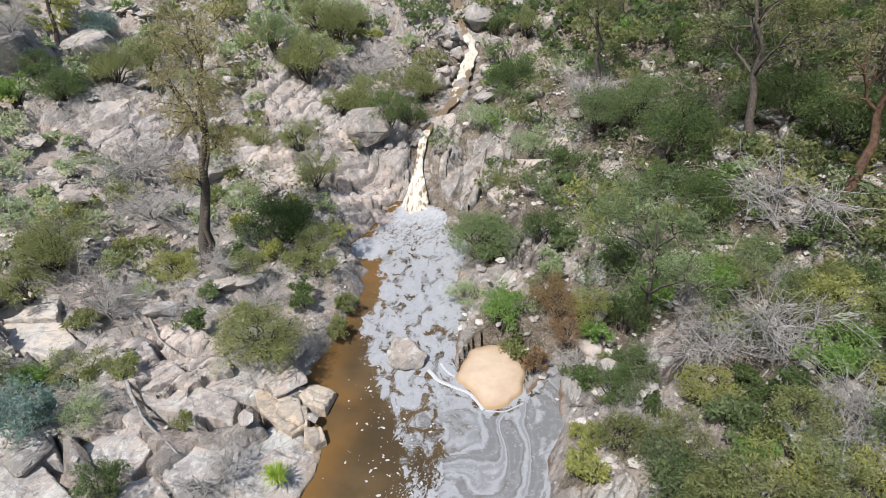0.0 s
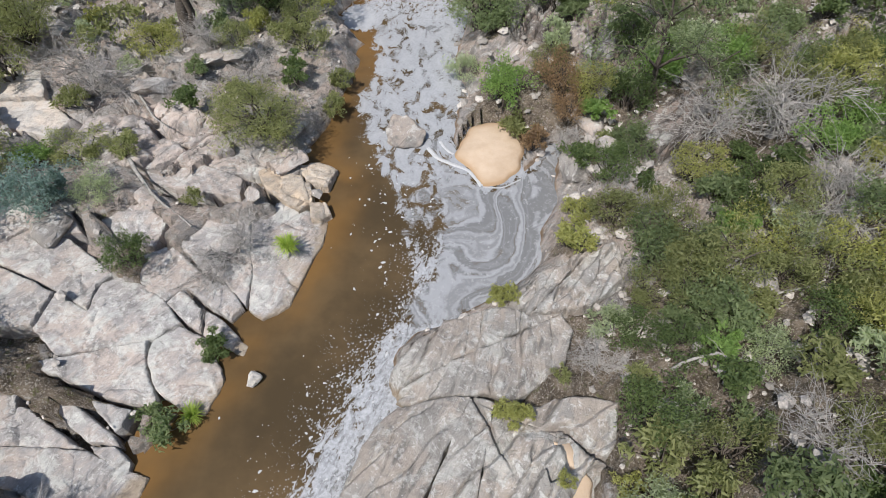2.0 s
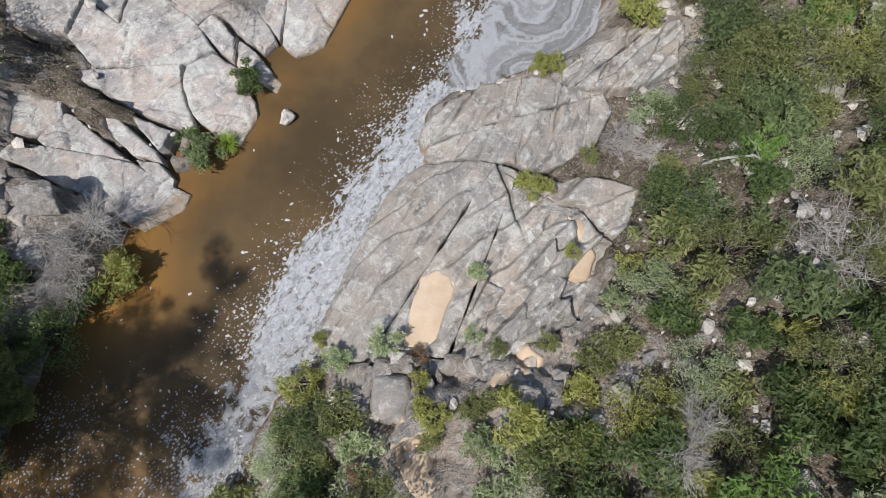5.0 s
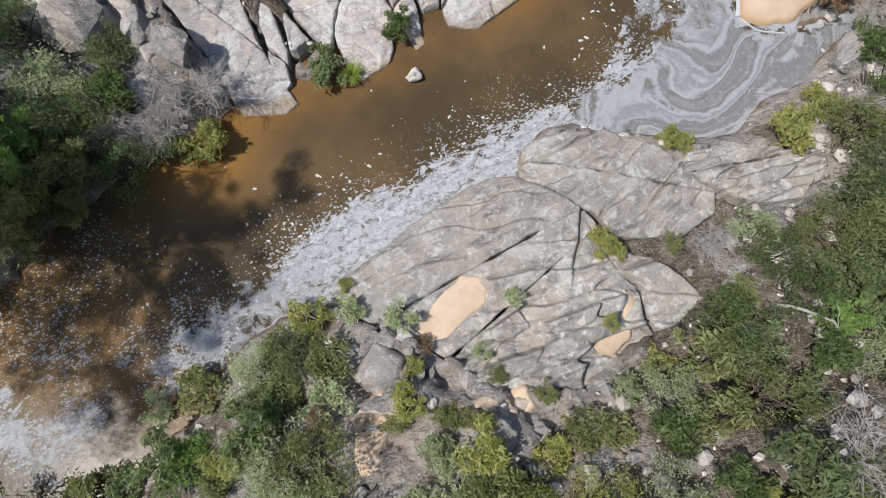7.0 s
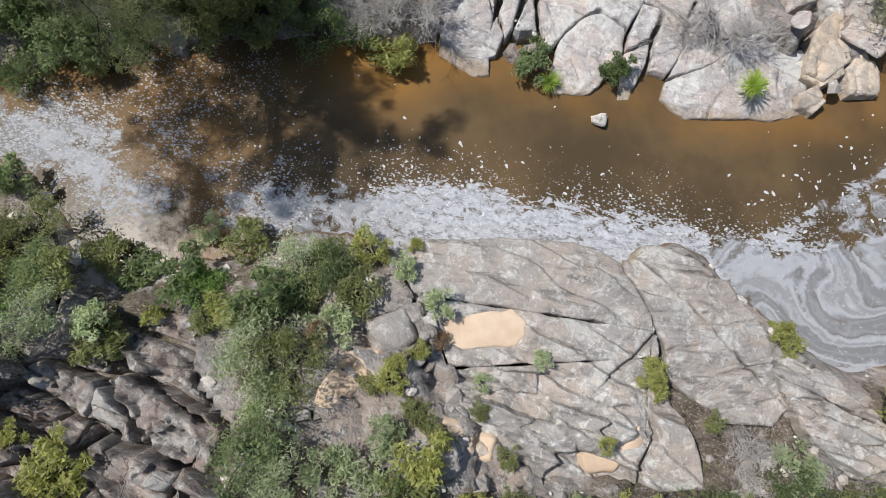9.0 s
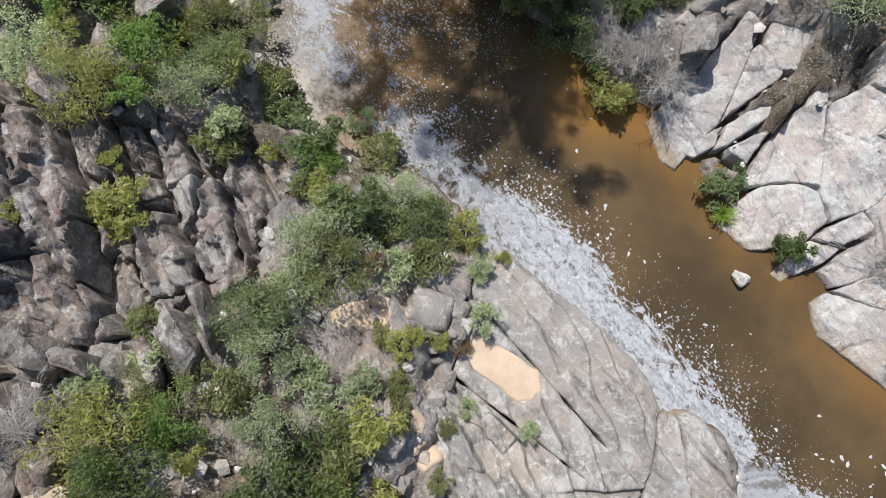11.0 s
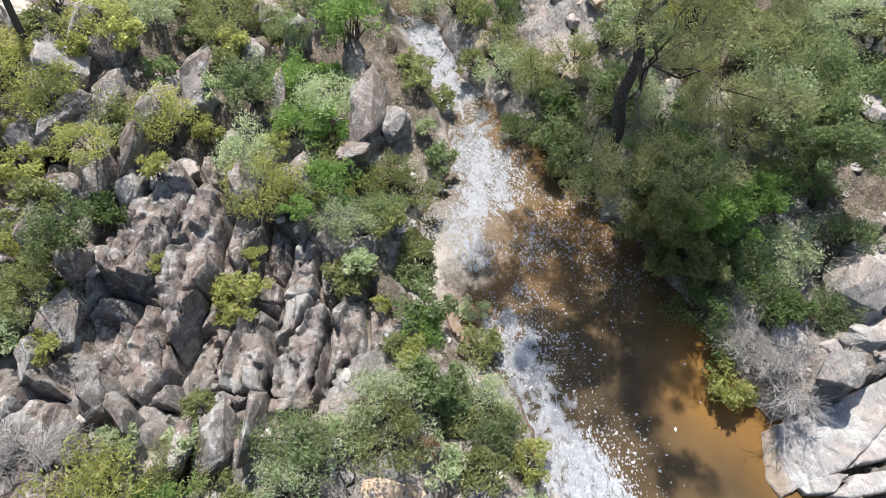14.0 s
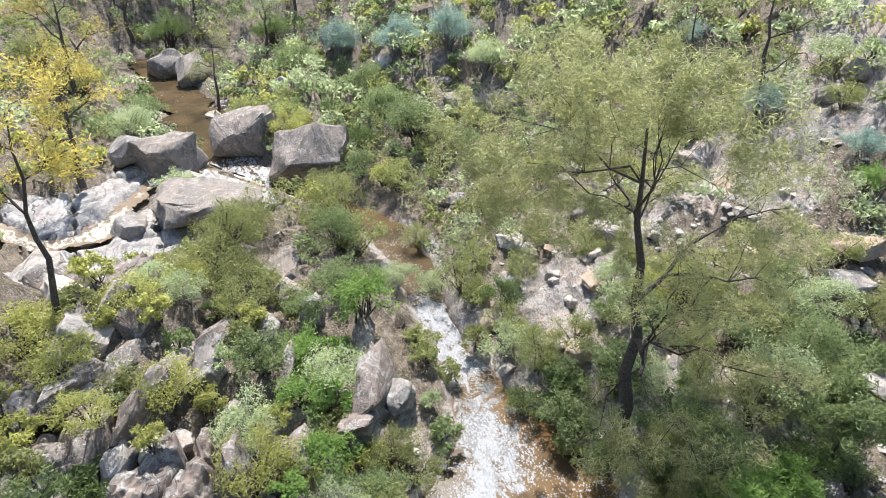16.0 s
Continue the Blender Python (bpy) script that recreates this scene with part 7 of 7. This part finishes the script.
def fill_scrub():
    """The same scrub between and beyond the shrubs of the plan: near ones singly, the rest as one thicket."""
    r = random.Random(17)
    taken = np.array([(x, y, w) for x, y, w, k in SHRUBS])
    beds = [o for o, _ in BEDS] + [SAND_LONG, SAND_LOW, SAND_CREST]
    near, far = [], []
    for (x0, x1), (y0, y1), gap, (w0, w1), kinds in ZONES:
        tries = int((x1 - x0) * (y1 - y0) / gap ** 2 * 1.6)
        xs = np.array([(r.uniform(x0, x1), r.uniform(y0, y1)) for _ in range(tries)])
        d = np.minimum(np.minimum(from_outline(xs[:, 0], xs[:, 1], POOL), from_run(xs[:, 0], xs[:, 1], CREEK)[0]), from_run(xs[:, 0], xs[:, 1], BROOK)[0])
        for o in beds:
            d = np.minimum(d, from_outline(xs[:, 0], xs[:, 1], o) + 0.3)
        gaps = fractal(xs[:, 0] / 5, xs[:, 1] / 5, 87)
        for (x, y), out, hole in zip(xs, d, gaps):
            w = r.uniform(w0, w1)
            kind = r.choice(kinds)
            if out < 0.9 or hole < 0.26 or (x > 12 and y < -12) or (-36 < x < -16.5 and -22 < y < 2 and hole < 0.47) or (x > 46 and y < 24) or (x < -50 and -8 < y < 24) or (-12 < x < 3 and -29 < y < -23 and hole < 0.50) or near_any(x, y, [CLIFF_FACE], -0.2) or (((taken[:, :2] - (x, y)) ** 2).sum(1) < (gap * 0.5 + 0.17 * taken[:, 2]) ** 2).any():
                continue
            taken = np.vstack([taken, (x, y, w)])
            (near if math.hypot(x, y) < 27 and len(near) < 620 else far).append((x, y, w, kind))
    for x, y, w, kind in near:
        put_shrub(kind, x, y, w, r)
    rng = np.random.default_rng(77)
    kinds = sorted(LEAF)
    V, M, zs = [], [], land(np.array([q[0] for q in far]), np.array([q[1] for q in far]))
    for (x, y, w, kind), z in zip(far, zs):
        kind = "p" if kind == "x" else kind
        away = math.hypot(x, y)
        clumps, per = (9, 30) if away < 45 else (8, 20)
        a, e = rng.uniform(0, 6.3, clumps), np.arccos(1 - rng.random(clumps) * 0.95)
        rad = 0.5 * w * (0.45 + 0.55 * rng.random(clumps))
        c = np.stack([rad * np.sin(e) * np.cos(a), rad * np.sin(e) * np.sin(a), 0.2 * w + rad * np.cos(e) * 0.9], 1)
        p = clump_cloud(c, w * (0.15 + 0.10 * rng.random(clumps)), per, rng) + [x, y, z]
        n = len(p)
        u = rng.normal(size=(n, 3))
        u /= np.linalg.norm(u, axis=1)[:, None]
        v = np.cross(u, rng.normal(size=(n, 3)))
        v /= np.linalg.norm(v, axis=1)[:, None]
        s = (0.6 + 0.8 * rng.random((n, 1))) * (0.13 if away < 45 else 0.22)
        u, v = u * s, v * s * 0.45
        V.append(np.stack([p - u - v, p - 0.6 * u + v, p + u], 1).reshape(-1, 3))
        M.append(np.full(n, kinds.index(kind)))
    verts = np.concatenate(V)
    me = mesh_of("scrub", verts, np.arange(len(verts)).reshape(-1, 3), LEAF[kinds[0]])
    for k in kinds[1:]:
        me.materials.append(LEAF[k])
    me.polygons.foreach_set("material_index", np.concatenate(M).astype(np.int32))
    tagged(new("scrub", me), "mixed green scrub covering the valley sides", "scrub", kind="stuff")


fill_scrub()


# ---- trees ----
def grow(base, tip, r0, levels, rng, spread, count, shrink, start=0.35, rise=(0.5, 1.0)):
    """Limbs from a trunk: paths and the ends of the last ones."""
    trunk = bent(base, tip, r0, r0 * 0.14, rng, 0.0, 9, 0.012)
    paths, ends = [trunk], []
    todo = [(trunk, levels, np.linalg.norm(np.array(tip) - base) * spread)]
    while todo:
        path, level, reach = todo.pop()
        if level == 0:
            ends.append(path[-1][0])
            ends.append(path[len(path) // 2][0])
            continue
        way = path[-1][0] - path[0][0]
        way = way / np.linalg.norm(way)
        for k in range(count):
            s = start + (1 - start) * (k + rng.random()) / count if level == levels else 0.3 + 0.7 * (k + rng.random()) / count
            at = min(len(path) - 1, int(s * (len(path) - 1) + 0.5))
            p, r = path[at]
            d = rng.normal(size=3)
            d -= way * d.dot(way)
            d = d / np.linalg.norm(d) * rng.uniform(0.7, 1.1) + way * rng.uniform(*rise)
            d /= np.linalg.norm(d)
            q = p + d * reach * rng.uniform(0.6, 1.1) * (1.15 - 0.4 * s)
            b = bent(p, q, r * 0.62, r * 0.22, rng, 0.06, 5)
            paths.append(b)
            todo.append((b, level - 1, reach * shrink))
    return paths, np.array(ends)


def limb_parts(thing, paths, bark, sides, deeper=False):
    """One part for each limb that leaves the trunk, with its own branches (deeper: as parts of the limb)."""
    limbs = []
    for path in paths[1:]:
        start = path[0][0]
        for limb in limbs:
            if any(np.abs(start - q[0]).max() < 1e-6 for p in limb for q in p):
                limb.append(path)
                break
        else:
            limbs.append([path])
    for limb in limbs:
        if not deeper:
            part("limb", tubes("limb", limb, bark, sides), thing)
            continue
        bough = part("limb", tubes("limb", limb[:1], bark, sides + 2), thing)
        boughs = [p for p in limb[1:] if any(np.abs(p[0][0] - q[0]).max() < 1e-6 for q in limb[0])]
        for b in boughs:
            twigs = [p for p in limb[1:] if any(np.abs(p[0][0] - q[0]).max() < 1e-6 for q in b) and p is not b]
            part("branch", tubes("branch", [b] + twigs, bark, sides), bough)


def gum_tree(x, y, height, lean, crown, seed, leaf="gum", bark=None, trunk=0.028, start=0.45, name="gum_tree", label="slender gum tree with drooping olive leaves", per=46, twin=False, flatten=0.75):
    rng = np.random.default_rng(seed)
    thing = new(name)
    thing.location = (x, y, z_at(x, y) - 0.15)
    tip = np.array([lean[0], lean[1], height * 0.9])
    paths, ends = grow(np.zeros(3), tip, trunk * height, 2, rng, crown / height * 0.95, 7, 0.55, start)
    if twin:
        more, tips = grow(np.array([0.15, 0.05, 0.4]), tip * [0.3, 0.2, 0.72] + [0.9, 0.3, 0], trunk * height * 0.6, 2, rng, crown / height * 0.7, 5, 0.55, 0.55)
        paths += more
        ends = np.concatenate([ends, tips])
    bark = bark or BARK
    part("trunk", tubes("trunk", paths[:1], bark, 8), thing)
    limb_parts(thing, paths, bark, 5)
    spots = clump_cloud(ends + rng.normal(size=ends.shape) * 0.15, np.full(len(ends), crown * 0.17) * (0.7 + 0.6 * rng.random(len(ends))), per, rng, flatten)
    part("foliage", leaves("foliage", spots, 0.19, 0.055, 0.35, LEAF[leaf], rng), thing)
    return tagged(thing, label, "tree", "gum trees in the valley")


def she_oak(x, y, height, lean, crown, seed, limbs=9, per=70, label="spreading she-oak with fine drooping needles", tuft=None, start=0.42):
    rng = np.random.default_rng(seed)
    thing = new("she_oak")
    thing.location = (x, y, z_at(x, y) - 0.15)
    tip = np.array([lean[0], lean[1], height * 0.86])
    paths, ends = grow(np.zeros(3), tip, 0.021 * height, 3, rng, crown / height * 0.8, limbs // 2, 0.6, start, (0.1, 0.65))
    part("trunk", tubes("trunk", paths[:1], BARK, 8), thing)
    limb_parts(thing, paths, BARK, 4, crown > 7)
    spots = clump_cloud(ends, np.full(len(ends), tuft or 0.25 + crown * 0.06) * (0.6 + 0.8 * rng.random(len(ends))), per, rng, 0.8)
    part("foliage", leaves("foliage", spots, 0.17, 0.028, 0.3, LEAF["oak"], rng), thing)
    return tagged(thing, label, "tree", "she-oaks along the creek")


gum_tree(-12.2, 24.1, 12.5, (2.0, 0.8), 3.9, 1, trunk=0.026, start=0.58, label="tall twin-stemmed gum with dark trunk and sparse crown", twin=True, per=72)
gum_tree(9.1, 19.7, 6.6, (-0.4, 0.6), 4.2, 2, leaf="g", trunk=0.026, start=0.3, label="spreading leafy tree on the stony slope", per=62)
gum_tree(10.9, 40.0, 7.5, (-1.0, 0.5), 3.0, 3, leaf="o", label="dark-stemmed gum above the creek")
gum_tree(16.5, 28.5, 10.5, (-1.4, 1.5), 4.6, 4, leaf="o", start=0.4, label="leaning dark-stemmed gum with broad crown", per=52)
gum_tree(18.3, 23.0, 10.0, (0.9, 1.2), 4.2, 5, leaf="gum", bark=BARK_RED, start=0.42, label="leaning gum with rusty bark", per=52)
gum_tree(19.3, 30.9, 6.5, (-0.4, 0.5), 2.4, 6, leaf="o", bark=BARK_PALE, start=0.6, label="thin pale-barked young gum")
gum_tree(-27.1, 41.4, 6.5, (0.2, 0.5), 2.2, 7, leaf="gum", label="dark-stemmed gum on the rocky slope")
for k, (x, y, h, c) in enumerate([(22.5, 36.0, 10.0, 4.5), (27.0, 29.0, 10.5, 5.0), (14.0, 47.0, 9.0, 4.0), (25.5, 47.0, 11.0, 5.0), (33.0, 39.0, 11.0, 5.0), (17.5, 38.0, 8.5, 3.6), (21.5, 26.0, 8.0, 3.8), (24.5, 22.5, 8.5, 4.0), (26.5, 34.0, 9.0, 4.2), (20.5, 33.0, 8.0, 3.6), (30.0, 25.0, 9.0, 4.2), (22.5, 41.0, 9.0, 4.2), (-9.0, 60.0, 8.0, 3.5), (31.0, 55.0, 11.0, 5.0), (19.0, 35.5, 9.5, 4.4), (23.5, 30.5, 10.0, 4.8), (28.5, 40.5, 11.0, 5.0), (18.5, 43.0, 9.0, 4.2), (26.0, 26.0, 8.5, 4.0), (21.0, 47.5, 10.0, 4.6), (30.5, 33.0, 10.0, 4.8), (35.0, 46.0, 11.0, 5.2)]):
    gum_tree(x, y, h, (-0.6, 0.5), c, 20 + k, leaf=("d", "d", "o", "g")[k % 4], label="gum tree in the dense valley woodland", per=64)
she_oak(-14.3, -7.1, 13.4, (-0.4, -1.4), 8.4, 31, limbs=13, per=260, tuft=0.47, start=0.36)
she_oak(-18.1, -56.7, 8.3, (-0.6, 0.2), 3.6, 33, limbs=9, per=40)
she_oak(-35.7, -13.8, 9.0, (0.3, -0.6), 5.0, 34, limbs=9, per=40)
she_oak(-36.5, -18.5, 7.5, (0.3, -0.6), 3.4, 35, limbs=9, per=36)
she_oak(-25.0, -80.1, 9.0, (-0.5, 0.2), 4.2, 36, limbs=9, per=36)
for k, (x, y, h, c) in enumerate([(-18.4, -1.6, 3.6, 2.2), (-19.0, 2.6, 3.6, 2.2), (-13.9, -4.4, 3.8, 2.0), (-12.9, -4.0, 4.2, 2.1), (-13.8, -3.0, 3.6, 1.8), (-12.6, -2.3, 2.7, 1.4), (-15.2, -2.0, 2.7, 1.6)]):
    gum_tree(x, y, h, (0.6, 0.2), c, 70 + k, leaf=("g", "o", "g", "o", "b", "o", "b")[k], start=0.25, trunk=0.018, name="creek_tree", label="bushy dark green tree crowding the bank", per=110)
gum_tree(0.4, -22.2, 9.2, (-0.9, 0.0), 2.6, 41, leaf="gold", start=0.55, trunk=0.016, label="thin dark-stemmed tree with golden-green crown", per=44)
gum_tree(-3.5, -42.0, 8.5, (-0.6, 0.2), 3.6, 42, leaf="gold", start=0.4, label="golden-green gum beside the lower creek", per=52)
gum_tree(-7.0, -62.0, 10.0, (-0.8, 0.2), 5.0, 43, leaf="gold", start=0.35, label="golden-green gum beside the lower creek", per=52)
for k, (x, y, h, c) in enumerate([(-18.0, -86.0, 11.0, 5.5), (-27.6, -65.3, 7.5, 3.0), (-34.0, -70.0, 9.0, 4.0), (-40.0, -58.0, 8.5, 4.0), (-10.0, -95.0, 11.0, 5.5), (-30.0, -95.0, 11.0, 5.0), (-46.0, -78.0, 10.0, 5.0), (-52.0, -45.0, 9.0, 4.5), (2.0, -80.0, 10.0, 5.0)]):
    gum_tree(x, y, h, (-0.4, 0.3), c, 50 + k, leaf=("o", "p", "gum", "d")[k % 4], label="gum tree in the far valley woodland", per=46)


# ---- fallen wood ----
def fallen(points, r0, seed, label, mat=None, twigs=4):
    rng = np.random.default_rng(seed)
    path = []
    for k, (x, y) in enumerate(points):
        path.append((np.array([x, y, z_at(x, y) + 0.25 + r0]), r0 * (1 - 0.6 * k / (len(points) - 1))))
    fine = []
    for (a, ra), (b, rb) in zip(path, path[1:]):
        fine += [(a + (b - a) * s + rng.normal(size=3) * 0.04, ra + (rb - ra) * s) for s in (0, 0.33, 0.66)]
    fine.append(path[-1])
    side = []
    for _ in range(twigs):
        p, r = fine[rng.integers(2, len(fine))]
        side.append(bent(p, p + rng.normal(size=3) * [0.7, 0.7, 0.35], r * 0.5, 0.008, rng, 0.05, 4))
    thing = new("fallen_branch")
    part("bough", tubes("bough", [fine], mat or DEADWOOD, 6), thing)
    for s in side:
        part("twig", tubes("twig", [s], mat or DEADWOOD, 4), thing)
    return tagged(thing, label, "branch")


fallen([(-12.4, 15.8), (-11.2, 14.3), (-9.4, 12.9)], 0.09, 1, "grey fallen branch across the slabs")
fallen([(-13.6, 20.3), (-12.4, 18.6), (-11.2, 17.4)], 0.07, 2, "thin grey fallen branch on rock")
fallen([(6.6, 6.9), (7.7, 7.0), (9.0, 6.8)], 0.06, 3, "bleached fallen branch in the scrub")
fallen([(9.8, 9.6), (10.6, 9.3), (11.8, 9.4)], 0.08, 4, "bleached forked branch in the scrub")
fallen([(9.6, -4.7), (8.5, -4.2), (7.5, -3.3)], 0.09, 5, "bleached fallen branch among boulders")
fallen([(10.1, 14.5), (11.8, 15.6), (14.2, 17.2)], 0.06, 6, "bleached crooked branch on the stony slope", twigs=7)
fallen([(-12.6, 1.4), (-11.6, 2.2), (-11.0, 3.1)], 0.05, 7, "driftwood branch at the pool's edge")
